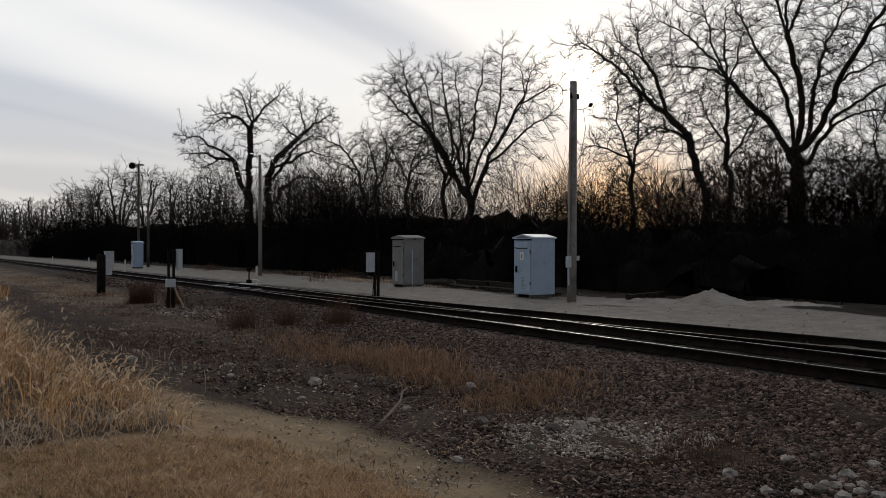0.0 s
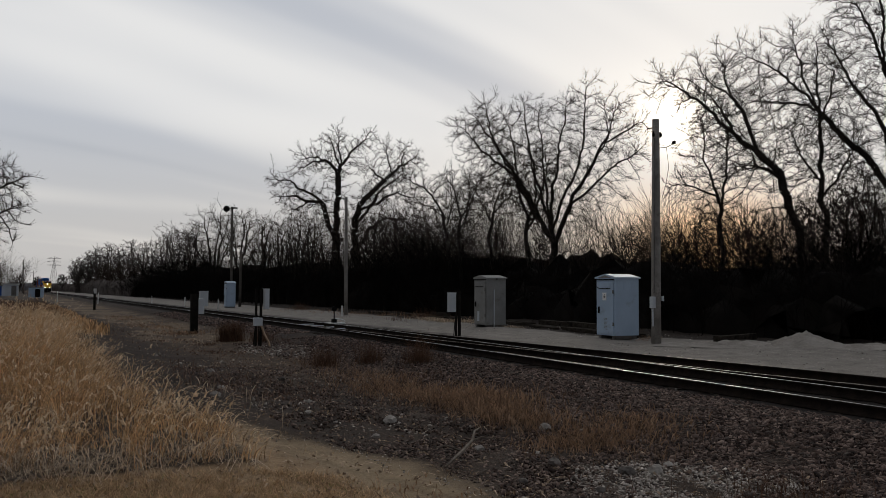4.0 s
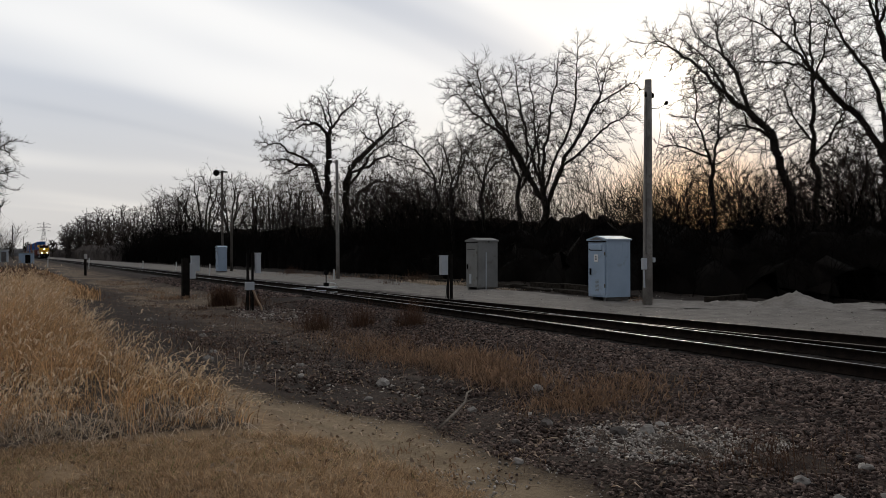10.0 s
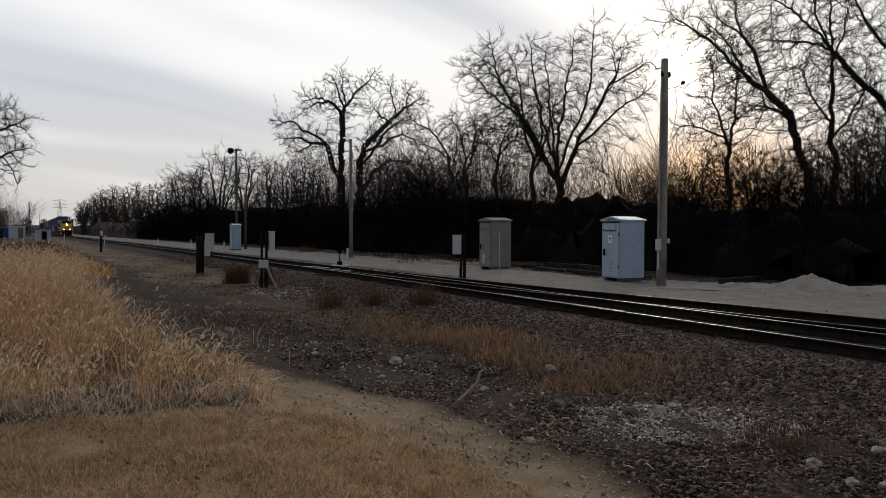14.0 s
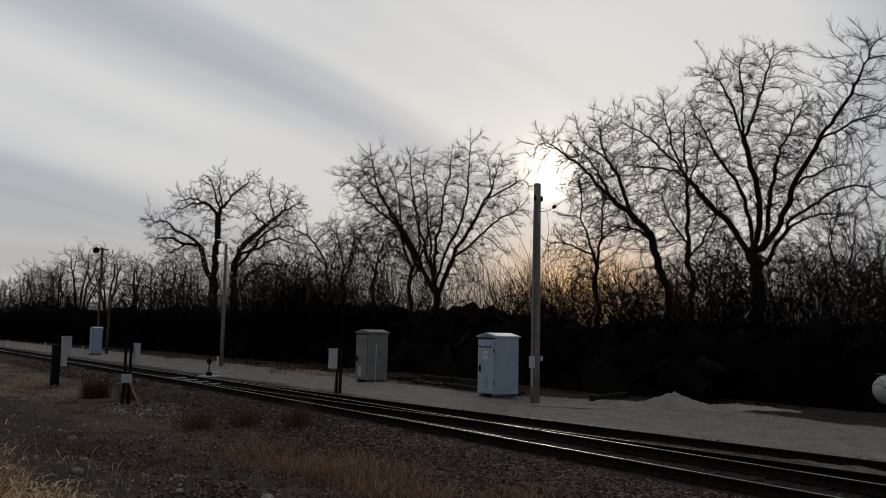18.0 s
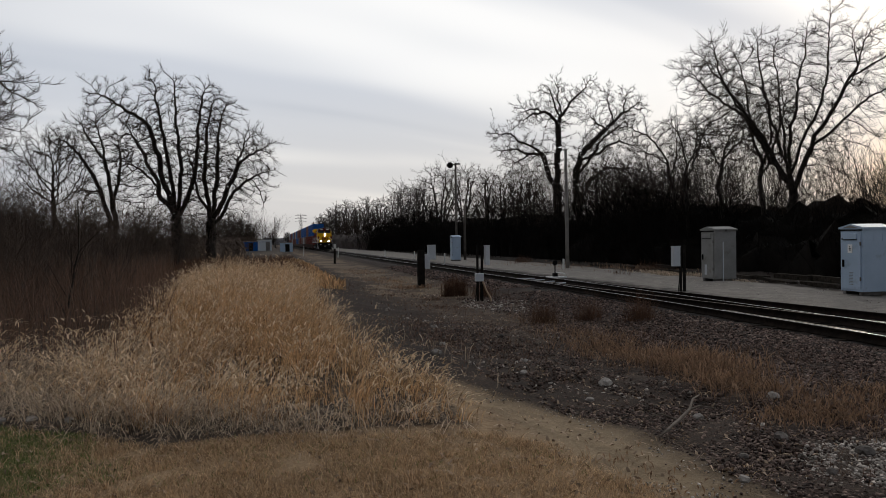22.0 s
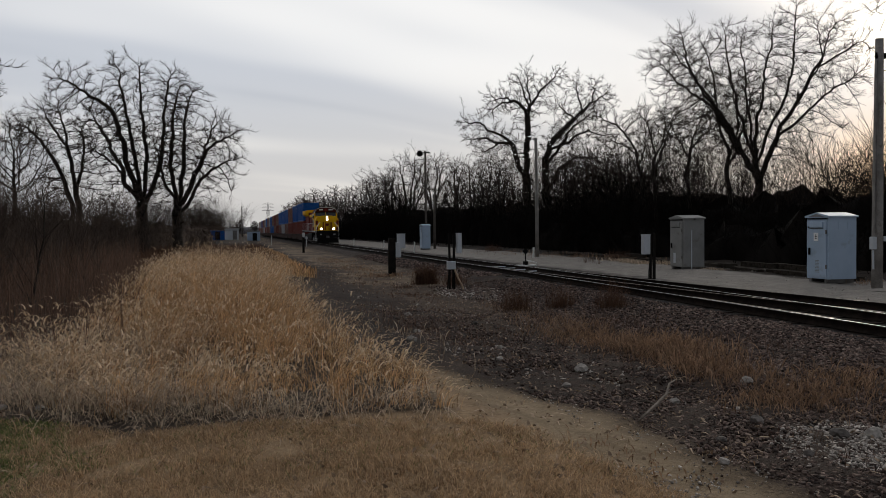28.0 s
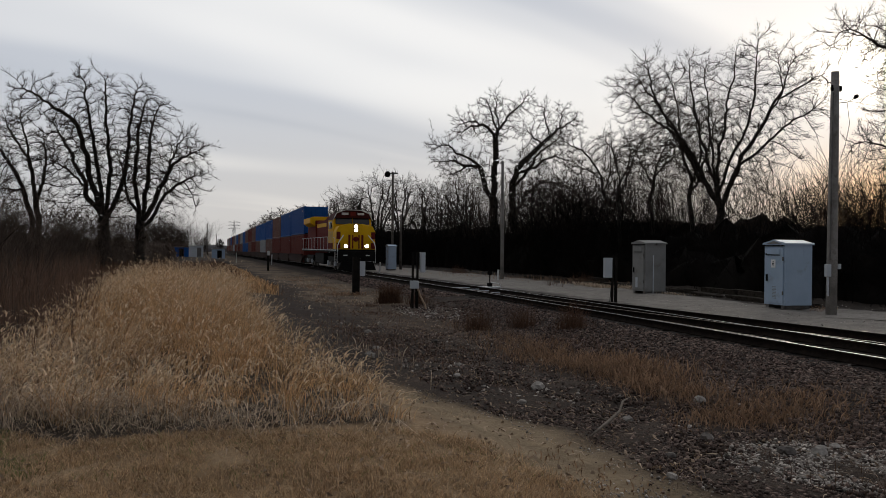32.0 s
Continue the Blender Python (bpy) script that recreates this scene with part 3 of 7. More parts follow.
# ---- the railway ----
def rail_run(name, xs, y0, y1, parent, head, step=2.0, lift=0.0):
    """One rail of I section along x = xs(y), its top at 0."""
    prof = [(-0.07, -0.17), (0.07, -0.17), (0.07, -0.155), (0.012, -0.135), (0.012, -0.045), (0.035, -0.032), (0.037, -0.004), (0.028, 0.0),
            (-0.028, 0.0), (-0.037, -0.004), (-0.035, -0.032), (-0.012, -0.045), (-0.012, -0.135), (-0.07, -0.155)]
    ys = np.arange(y0, y1 + 0.01, step)
    k = len(prof)
    verts = []
    for y in ys:
        x, z = float(xs(y)), float(fall(y)) + lift
        verts += [(x + p, y, z + q) for p, q in prof]
    faces, mats = [], []
    for i in range(len(ys) - 1):
        for j in range(k):
            faces.append((i * k + j, (i + 1) * k + j, (i + 1) * k + (j + 1) % k, i * k + (j + 1) % k))
            mats.append(1 if j == 7 else 0)
    ob = raw(name, verts, faces, ["rail_side", head], parent)
    ob.data.polygons.foreach_set("material_index", mats)
    return ob


def build_track():
    track = tagged(new("main_track"), "railway track with shiny rail heads on dark wooden sleepers", "track", kind="structure")
    rail_run("rail", lambda y: RAIL_A, -40, 700, track, "rail_head", 4.0)
    rail_run("rail", lambda y: RAIL_B, -40, 700, track, "rail_head", 4.0)
    side = tagged(new("siding_track"), "rusty siding branching off behind the main track", "track", kind="structure")
    rail_run("rail", lambda y: RAIL_A + 0.08 + siding(y), -40, 34, side, "rail_rusty", 1.0, -0.004)
    rail_run("rail", lambda y: RAIL_B + 0.08 + siding(y), -40, 34, side, "rail_rusty", 1.0, -0.004)
    rail_run("guard_rail", lambda y: RAIL_A + 0.11, 12.7, 17.5, track, "rail_rusty", 0.8, -0.002)
    # sleepers
    me = None
    rng = random.Random(5)
    for i in range(300):
        y = -6.0 + 0.53 * i
        wide = 2.6
        x = MID
        if 14 < y < 35.5:
            wide = 2.75 + float(siding(y))
            x = MID + float(siding(y)) / 2
        if me is None:
            ob = part("sleeper", bm_box((1, 0.23, 0.18), bevel=0.012), "tie", track)
            me = ob.data
        else:
            ob = new("sleeper", me)
            ob.parent = track
        ob.matrix_world = Matrix.Translation((x + rng.uniform(-0.05, 0.05), y, float(fall(y)) - 0.265 + rng.uniform(-0.008, 0.008))) @ Matrix.Rotation(rng.uniform(-0.02, 0.02), 4, "Z") @ Matrix.Diagonal((wide, 1, 1, 1))
    for i in range(60):
        y = 13.6 - 0.55 * i
        ob = new("sleeper", me)
        ob.parent = side
        ob.matrix_world = Matrix.Translation((MID + 0.08 + float(siding(y)) + 0.45, y + 0.2, -0.272)) @ Matrix.Diagonal((1.75 if y > 4 else 2.5, 1, 1, 1))


build_track()


# ---- things beside the line ----
def cabinet(name, x, y, turn, w, d, h, body, label):
    """A steel relay cabinet with a shallow hipped roof, a door on its end and skids below."""
    z = float(land(x, y))
    c = thing(name, x, y, z, turn, label, "cabinet")
    part("body", bm_box((w, d, h - 0.12), (0, 0, 0.12 + (h - 0.12) / 2), 0.012), body, c)
    o = 0.045
    bm = bmesh.new()
    e = [bm.verts.new(v) for v in ((-w / 2 - o, -d / 2 - o, h), (w / 2 + o, -d / 2 - o, h), (w / 2 + o, d / 2 + o, h), (-w / 2 - o, d / 2 + o, h))]
    f = [bm.verts.new((v.co.x, v.co.y, h + 0.05)) for v in e]
    g = [bm.verts.new((0, -d / 2 - o, h + 0.16)), bm.verts.new((0, d / 2 + o, h + 0.16))]
    for k in range(4):
        bm.faces.new((e[k], e[(k + 1) % 4], f[(k + 1) % 4], f[k]))
    bm.faces.new(e[::-1])
    bm.faces.new((f[0], f[1], g[0]))
    bm.faces.new((f[1], f[2], g[1], g[0]))
    bm.faces.new((f[2], f[3], g[1]))
    bm.faces.new((f[3], f[0], g[0], g[1]))
    part("roof", bm, body, c)
    # black strip standing in for the shadow line under the eave
    part("gable_gap", bm_box((w * 0.9, 0.03, 0.035), (0, -d / 2 - 0.022, h - 0.035)), "black_paint", c)
    part("gable_plate", bm_prism([(-w * 0.36, h + 0.03), (0, h + 0.115), (w * 0.36, h + 0.03)], -d / 2 - o - 0.012, -d / 2 - o + 0.01), "tan_paint", c)
    for s in (-1, 1):
        part("skid", bm_box((0.14, d * 0.96, 0.12), (s * (w / 2 - 0.14), 0, 0.06), 0.01), "steel", c)
    door = part("door", bm_box((w * 0.84, 0.035, h * 0.86), (0, -d / 2 - 0.018, 0.14 + h * 0.45), 0.008), body, c)
    part("handle", bm_box((0.05, 0.05, 0.22), (-w * 0.31, -d / 2 - 0.06, 0.12 + h * 0.42), 0.01), "black_paint", door)
    part("hinge", bm_box((0.04, 0.03, 0.12), (w * 0.43, -d / 2 - 0.045, h * 0.25), 0.006), "steel", door)
    part("hinge", bm_box((0.04, 0.03, 0.12), (w * 0.43, -d / 2 - 0.045, h * 0.78), 0.006), "steel", door)
    part("vent", bm_box((w * 0.60, 0.03, 0.17), (-0.02, -d / 2 - 0.048, h * 0.89), 0.006), body, c)
    part("vent_slot", bm_box((w * 0.60, 0.022, 0.022), (-0.02, -d / 2 - 0.046, h * 0.89 - 0.105)), "black_paint", c)
    return c, door


def wood_pole(name, x, y, h, r, label, lean=0.0, wood="pole_wood"):
    z = float(land(x, y))
    p = thing(name, x, y, z, 0, label, "pole")
    bm = bm_tube([(0, 0, -0.3), (lean * 0.3, 0, h * 0.3), (lean * 0.7, 0, h * 0.7), (lean, 0, h)], [r, r * 0.93, r * 0.82, r * 0.72], 12)
    part("shaft", bm, wood, p, smooth=True)
    return p


def labelled_plate(parent, at, turn=0):
    """A small white notice with dark bars of unreadable writing."""
    p = part("notice", bm_box((0.20, 0.012, 0.26), at, 0.002), "notice_white", parent, "small white notice with dark marks")
    for k, w in enumerate((0.06, 0.10, 0.08)):
        part("mark", bm_box((w * 0.8, 0.006, 0.03), (at[0], at[1] - 0.006, at[2] + 0.06 - 0.05 * k)), "black_paint", p)
    return p


def post_box(name, x, y, label, box_h=0.65, box_at=1.2, two=True, tall=1.62, side=-1, wide=0.24):
    """Pale equipment box beside a pair of dark posts."""
    z = float(land(x, y))
    t = thing(name, x, y, z, 0, label, "signal box")
    for k in range(2 if two else 1):
        part("post", bm_box((0.07, 0.07, tall + 0.2), (0.09 + 0.17 * k, 0.04 * k, tall / 2 - 0.1), 0.006), "dark_post", t)
    part("box", bm_box((wide, 0.22, box_h), (side * 0.10, -0.02, box_at), 0.012), "grey_paint", t)
    part("lid", bm_box((wide + 0.02, 0.24, 0.03), (side * 0.10, -0.02, box_at + box_h / 2 + 0.015), 0.006), "grey_paint", t)
    for k in range(4):
        part("cable", bm_tube([(0.02 + 0.09 * k, 0.05, -0.05), (0.05 + 0.075 * k, 0.04, 0.35), (0.09 + 0.05 * k, 0.03, 0.8)], 0.014, 5), "black_paint", t)
    return t


def build_roadside():
    c, door = cabinet("relay_cabinet", 18.02, 21.55, -90, 0.98, 1.0, 2.02, "blue_paint", "pale blue-grey steel relay cabinet with a gabled roof on the gravel")
    labelled_plate(door, (-0.02, -0.545, 1.42))
    for k in range(9):
        part("louvre", bm_box((0.17, 0.016, 0.014), (0.02, -0.535, 0.33 + 0.045 * k), 0.003), "tan_paint", door)
    part("lock", bm_box((0.05, 0.03, 0.05), (-0.36, -0.54, 1.72), 0.006), "black_paint", door)
    for k in range(2):
        part("seam", bm_box((0.014, 0.02, 0.24), (0.493, -0.15 + 0.33 * k, 1.78), 0.003), "blue_paint", c)
    g, door = cabinet("equipment_cabinet", 18.10, 30.05, -90, 1.05, 0.95, 2.08, "tan_paint", "weathered grey-brown steel equipment cabinet on the gravel")
    part("patch", bm_box((0.17, 0.012, 0.42), (-0.10, -0.52, 0.48), 0.003), "grey_paint", door, "pale unpainted patch")
    part("conduit", bm_tube([(0.545, -0.12, 0.02), (0.545, -0.12, 1.62)], 0.022, 8), "grey_paint", g, "pale upright conduit")
    for s in (-1, 1):
        part("lifting_lug", bm_box((0.09, 0.05, 0.09), (s * 0.57, 0.0, 2.08), 0.01), "steel", g)
    s, door = cabinet("relay_cabinet", 16.1, 69.6, -90, 1.0, 0.72, 2.1, "blue_paint", "pale blue steel cabinet beside the lamp pole")

    # tall pole with its meter boxes and service wire
    p = wood_pole("utility_pole", 17.85, 19.5, 7.13, 0.16, "grey weathered wooden utility pole with meter boxes", 0.05)
    part("meter_box", bm_box((0.13, 0.14, 0.36), (-0.19, -0.06, 1.30), 0.012), "grey_paint", p)
    part("meter_box", bm_box((0.09, 0.10, 0.15), (0.14, -0.12, 1.42), 0.012), "grey_paint", p)
    part("conduit", bm_tube([(-0.20, -0.08, 0.55), (-0.21, -0.08, 1.1)], 0.03, 8), "grey_paint", p)
    part("conduit", bm_tube([(-0.15, -0.10, 1.6), (-0.13, -0.10, 4.0), (-0.10, -0.10, 6.5)], 0.022, 6), "steel", p)
    for s in (-1, 1):
        part("insulator", bm_tube([(0.05 + s * 0.14, -0.05, 6.55), (0.05 + s * 0.15, -0.05, 6.62), (0.05 + s * 0.15, -0.05, 6.72)], [0.03, 0.055, 0.035], 8), "black_paint", p)
        part("bracket", bm_tube([(0.05, -0.05, 6.6), (0.05 + s * 0.15, -0.05, 6.58)], 0.018, 6), "steel", p)
    part("knob", bm_tube([(0.45, -0.30, 6.32), (0.50, -0.34, 6.38), (0.54, -0.36, 6.42)], [0.03, 0.07, 0.03], 8), "black_paint", p)
    part("arm", bm_tube([(0.10, -0.08, 6.2), (0.3, -0.2, 6.22), (0.46, -0.3, 6.32)], 0.012, 6), "steel", p)
    part("drop_wire", bm_tube([(0.30, -0.2, 6.22), (0.36, -0.24, 5.6), (0.26, -0.2, 5.0), (0.15, -0.15, 4.6)], 0.008, 5), "black_paint", p)
    wire = thing("service_wire", 17.9, 19.5, 6.2, 0, "thin overhead service wire sagging away from the pole", "wire")
    part("strand", bm_tube([(0.05 + 26 * k / 12, -3 * k / 12, -0.9 * math.sin(math.pi * k / 12) - 0.4 * k / 12) for k in range(13)], 0.006, 5), "black_paint", wire)
    wood_pole("utility_pole", 17.82, 46.6, 7.28, 0.12, "thin grey wooden pole standing on the gravel", -0.05)
    lamp = wood_pole("lamp_pole", 16.42, 70.6, 8.75, 0.12, "dark pole with a round floodlight at its top", wood="pole_dark")
    part("floodlight", bm_tube([(-0.62, -0.42, 8.48), (-0.50, -0.1, 8.54), (-0.36, 0.12, 8.60)], [0.25, 0.27, 0.11], 16), "black_paint", lamp)
    part("arm", bm_tube([(-0.35, 0.1, 8.60), (0.4, 0.05, 8.63)], 0.05, 6), "steel", lamp)
    part("bracket", bm_box((0.5, 0.08, 0.12), (0.2, 0, 8.65), 0.01), "steel", lamp)
    wood_pole("utility_pole", 17.35, 71.2, 5.0, 0.13, "short dark wooden pole beside a steel cabinet", wood="pole_dark")

    post_box("signal_post", 13.85, 25.5, "pale grey equipment box on dark posts beside the track", 0.66, 1.22)
    j = post_box("signal_post", 6.86, 26.4, "pair of dark posts with pale equipment boxes in the ditch", 0.64, 1.55, True, 1.9, side=4.2, wide=0.15)
    part("junction_box", bm_box((0.27, 0.2, 0.26), (0.12, -0.12, 0.82), 0.012), "grey_paint", j)
    part("conduit", bm_tube([(0.22, -0.16, 0.70), (0.32, -0.2, 0.42), (0.46, -0.26, 0.14), (0.50, -0.28, -0.08)], 0.032, 8), "tan_plastic", j, "bent tan conduit")
    d = thing("marker_post", 6.75, 35.8, float(land(6.75, 35.8)), 0, "thick dark timber post with a grey box on its side", "post")
    part("post", bm_box((0.30, 0.30, 1.9), (0, 0, 0.75), 0.02), "dark_post", d)
    part("box", bm_box((0.24, 0.26, 0.66), (0.27, -0.05, 1.18), 0.012), "grey_paint", d)
    b = thing("equipment_box", 15.4, 77.0, float(land(15.4, 77.0)), 0, "grey steel equipment box standing on the gravel", "cabinet")
    part("body", bm_box((0.72, 0.6, 1.35), (0, 0, 0.68), 0.015), "grey_paint", b)
    part("lid", bm_box((0.78, 0.66, 0.06), (0, 0, 1.38), 0.01), "grey_paint", b)
    f = thing("marker_post", 6.1, 77.5, float(land(6.1, 77.5)), 0, "dark post with a white cap beside the track", "post")
    part("post", bm_box((0.2, 0.2, 1.8), (0, 0, 0.8), 0.015), "dark_post", f)
    part("cap", bm_box((0.24, 0.22, 0.42), (0.03, 0, 1.72), 0.01), "white_paint", f)
    for x, y, h in ((16.7, 44.3, 0.62), (13.9, 64.0, 0.85), (14.2, 101.0, 0.8), (8.5, 103.0, 1.3), (5.2, 128.0, 1.5), (14.6, 82.0, 0.8)):
        m = thing("marker_stake", x, y, float(land(x, y)), 0, "short white marker stake on the gravel", "stake", "white marker stakes")
        part("stake", bm_box((0.09, 0.09, h + 0.1), (0, 0, h / 2 - 0.05), 0.01, turn=Matrix.Rotation(0.03, 4, "Y")), "white_paint", m)

    # switch stand
    s = thing("switch_stand", 13.25, 36.2, float(land(13.25, 36.2)) + 0.05, 0, "black switch stand on long timbers beside the track", "switch stand")
    part("base_plate", bm_box((0.9, 0.4, 0.06), (0.05, 0, 0.03), 0.01), "white_paint", s)
    part("housing", bm_box((0.20, 0.24, 0.18), (0, 0, 0.14), 0.03), "black_paint", s)
    part("mast", bm_tube([(0, 0, 0.20), (0, 0, 0.70)], 0.028, 8), "black_paint", s)
    part("target", bm_tube([(0, -0.02, 0.70), (0, 0.02, 0.70)], 0.12, 14), "black_paint", s)
    part("lever", bm_tube([(0.1, 0.05, 0.25), (0.42, 0.12, 0.20), (0.6, 0.15, 0.12)], 0.025, 6), "white_paint", s)
    part("throw_rod", bm_tube([(-0.2, 0, 0.03), (-2.4, 0, -0.02)], 0.03, 6), "steel", s)
    for k in range(4):
        y = 30.6 + 1.3 * k
        r = thing("switch_rod", 11.2, y, -0.10, 0, "pale steel rod across the rails at the switch", "rod", "rods of the switch")
        part("rod", bm_box((0.90, 0.05, 0.035), (0.1, 0, 0.02), 0.01, turn=Matrix.Rotation(0.35, 4, "Z")), "roof_paint", r)

    # heaps of gravel
    for x, y, rx, ry, h, seed in ((20.7, 16.3, 1.5, 1.2, 0.45, 1), (19.6, 17.4, 2.2, 0.9, 0.17, 2), (22.0, 15.0, 3.2, 1.0, 0.20, 3)):
        n = 40
        g = np.linspace(-1.25, 1.25, n)
        X, Y = np.meshgrid(g, g)
        r = np.sqrt(X * X + Y * Y)
        Z = np.exp(-2.2 * r ** 1.5) * h * 1.05 - 0.03
        Z += np.random.default_rng(seed).normal(0, 0.024, Z.shape) * (Z > 0)
        i = np.arange(n * n).reshape(n, n)
        faces = np.stack([i[:-1, :-1], i[:-1, 1:], i[1:, 1:], i[1:, :-1]], -1).reshape(-1, 4)
        ob = raw("gravel_mound", np.stack([X * rx, Y * ry, Z], -1).reshape(-1, 3), faces, "gravel", smooth=False)
        ob.matrix_world = pose(x, y, float(land(x, y)) - 0.02, 0, 0, -50)
        tagged(ob, "low heap of pale grey gravel", "gravel heap", "heaps of gravel")

    # fuel tank at the edge of the woods
    t = thing("fuel_tank", 25.7, 11.0, float(land(25.7, 11.0)), 0, "white horizontal fuel tank on legs under the trees", "tank")
    r = 0.46
    ring = [(0, -1.6 + 0.0, 0.75), (0, -1.55, 0.75), (0, -1.4, 0.75), (0, -1.2, 0.75), (0, 1.2, 0.75), (0, 1.4, 0.75), (0, 1.55, 0.75), (0, 1.6, 0.75)]
    part("shell", bm_tube(ring, [0.05, 0.25, 0.40, r, r, 0.40, 0.25, 0.05], 24), "white_paint", t, smooth=True)
    part("valve_hood", bm_tube([(0, 0, 1.18), (0, 0, 1.32)], 0.14, 12), "white_paint", t)
    for s in (-1, 1):
        part("leg", bm_box((0.7, 0.14, 0.34), (0, s * 0.9, 0.16), 0.01), "steel", t)
    part("pipe", bm_tube([(0, 1.0, 1.2), (-0.5, 1.3, 1.24)], 0.02, 6), "steel", t)

    # old timbers behind the cabinets
    rng = random.Random(8)
    for x, y, a, n in ((19.3, 23.4, 80, 2), (19.5, 25.9, 84, 3), (19.6, 28.4, 80, 3), (20.2, 31.5, 80, 2), (19.9, 36.4, 78, 2), (20.3, 40.5, 86, 3), (20.8, 45.0, 80, 2), (20.9, 18.9, 15, 1), (20.9, 49.5, 84, 2)):
        for k in range(n):
            b = thing("old_timber", x + 0.35 * k + rng.uniform(-0.1, 0.1), y + rng.uniform(-0.4, 0.4), float(land(x, y)) + (0.2 if k == 2 else 0.0), a + rng.uniform(-5, 5), "old weathered timber lying on the ground", "timber", "old timbers")
            part("beam", bm_box((2.5, 0.24, 0.2), (0, 0, 0.04), 0.02), "old_wood", b)

    # the fallen branch on the cinders
    s = thing("fallen_branch", 4.65, 8.3, -0.30, 0, "bare grey fallen branch on the cinders", "branch")
    part("limb", bm_tube([(-0.62, -0.68, 0.03), (-0.35, -0.42, 0.06), (-0.1, -0.12, 0.05), (0.2, 0.18, 0.09), (0.42, 0.5, 0.14), (0.6, 0.66, 0.15)], [0.010, 0.017, 0.02, 0.017, 0.013, 0.006], 7), "wood_grey", s, smooth=True)
    part("twig", bm_tube([(-0.1, -0.12, 0.05), (-0.28, -0.05, 0.12), (-0.5, -0.1, 0.1)], [0.016, 0.01, 0.005], 5), "wood_grey", s)
    part("twig", bm_tube([(0.2, 0.18, 0.09), (0.34, 0.2, 0.12), (0.5, 0.12, 0.1)], [0.014, 0.01, 0.004], 5), "wood_grey", s)


build_roadside()


# ---- far distance ----
def build_far():
    h = thing("hut", -1.0, 168.0, float(land(-1.0, 168.0)) + 0.1, 0, "small white flat-roofed hut far down the line", "hut")
    part("body", bm_box((2.7, 3.0, 2.1), (0, 0, 1.05), 0.02), "grey_paint", h)
    part("roof", bm_box((3.0, 3.3, 0.16), (0, 0, 2.18), 0.02), "white_paint", h)
    part("door", bm_box((0.8, 0.05, 1.8), (0.6, -1.53, 0.95), 0.01), "steel", h)
    for x, y, w, m in ((-4.0, 172, 3.4, "box_blue"), (3.4, 175, 2.6, "blue_paint"), (-7.5, 180, 3.5, "blue_paint")):
        c = thing("shed", x, y, float(land(x, y)) + 0.1, 0, "low blue-grey shed far down the line", "shed", "far sheds")
        part("body", bm_box((w, 4.0, 1.9), (0, 0, 0.95), 0.02), m, c)
        part("roof", bm_box((w + 0.2, 4.2, 0.14), (0, 0, 1.96), 0.02), "steel", c)
        part("door", bm_box((0.9, 0.05, 1.6), (0.2, -2.03, 0.85), 0.01), "black_paint", c)

    def pylon(a, d, h_):
        x, y = d * math.sin(radians(a)), d * math.cos(radians(a))
        p = thing("pylon", x, y, float(land(x, y)), 20, "distant steel lattice power pylon", "pylon", "distant pylons")
        segs = []
        w = h_ * 0.11
        for sx in (-1, 1):
            for sy in (-1, 1):
                segs.append(((sx * w, sy * w, -1), (sx * w * 0.2, sy * w * 0.2, h_ * 0.8), 0.16, 0.13, 0))
                segs.append(((sx * w * 0.2, sy * w * 0.2, h_ * 0.8), (0, 0, h_), 0.13, 0.1, 0))
        for k in range(7):
            z0, z1 = h_ * 0.8 * k / 7, h_ * 0.8 * (k + 1) / 7
            a0, a1 = w * (1 - 0.8 * k / 7), w * (1 - 0.8 * (k + 1) / 7)
            for sy in (-1, 1):
                segs += [((-a0, sy * a0, z0), (a1, sy * a1, z1), 0.07, 0.07, 0), ((a0, sy * a0, z0), (-a1, sy * a1, z1), 0.07, 0.07, 0)]
        for z in (0.74, 0.84, 0.94):
            segs += [((-h_ * 0.2, 0, h_ * z), (h_ * 0.2, 0, h_ * z), 0.14, 0.14, 0), ((-h_ * 0.2, 0, h_ * z), (0, 0, h_ * (z + 0.05)), 0.09, 0.09, 0), ((h_ * 0.2, 0, h_ * z), (0, 0, h_ * (z + 0.05)), 0.09, 0.09, 0)]
        v, f = tubes(segs, lambda s_: 4)
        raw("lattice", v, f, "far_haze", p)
    pylon(2.1, 900, 34)
    pylon(4.5, 800, 38)
    pylon(-1.5, 1300, 38)
    for a, d, hh in ((0.35, 300, 11), (-0.5, 420, 11), (0.95, 520, 12)):
        wood_pole("utility_pole", d * math.sin(radians(a)), d * math.cos(radians(a)), hh, 0.25, "distant wooden utility pole")


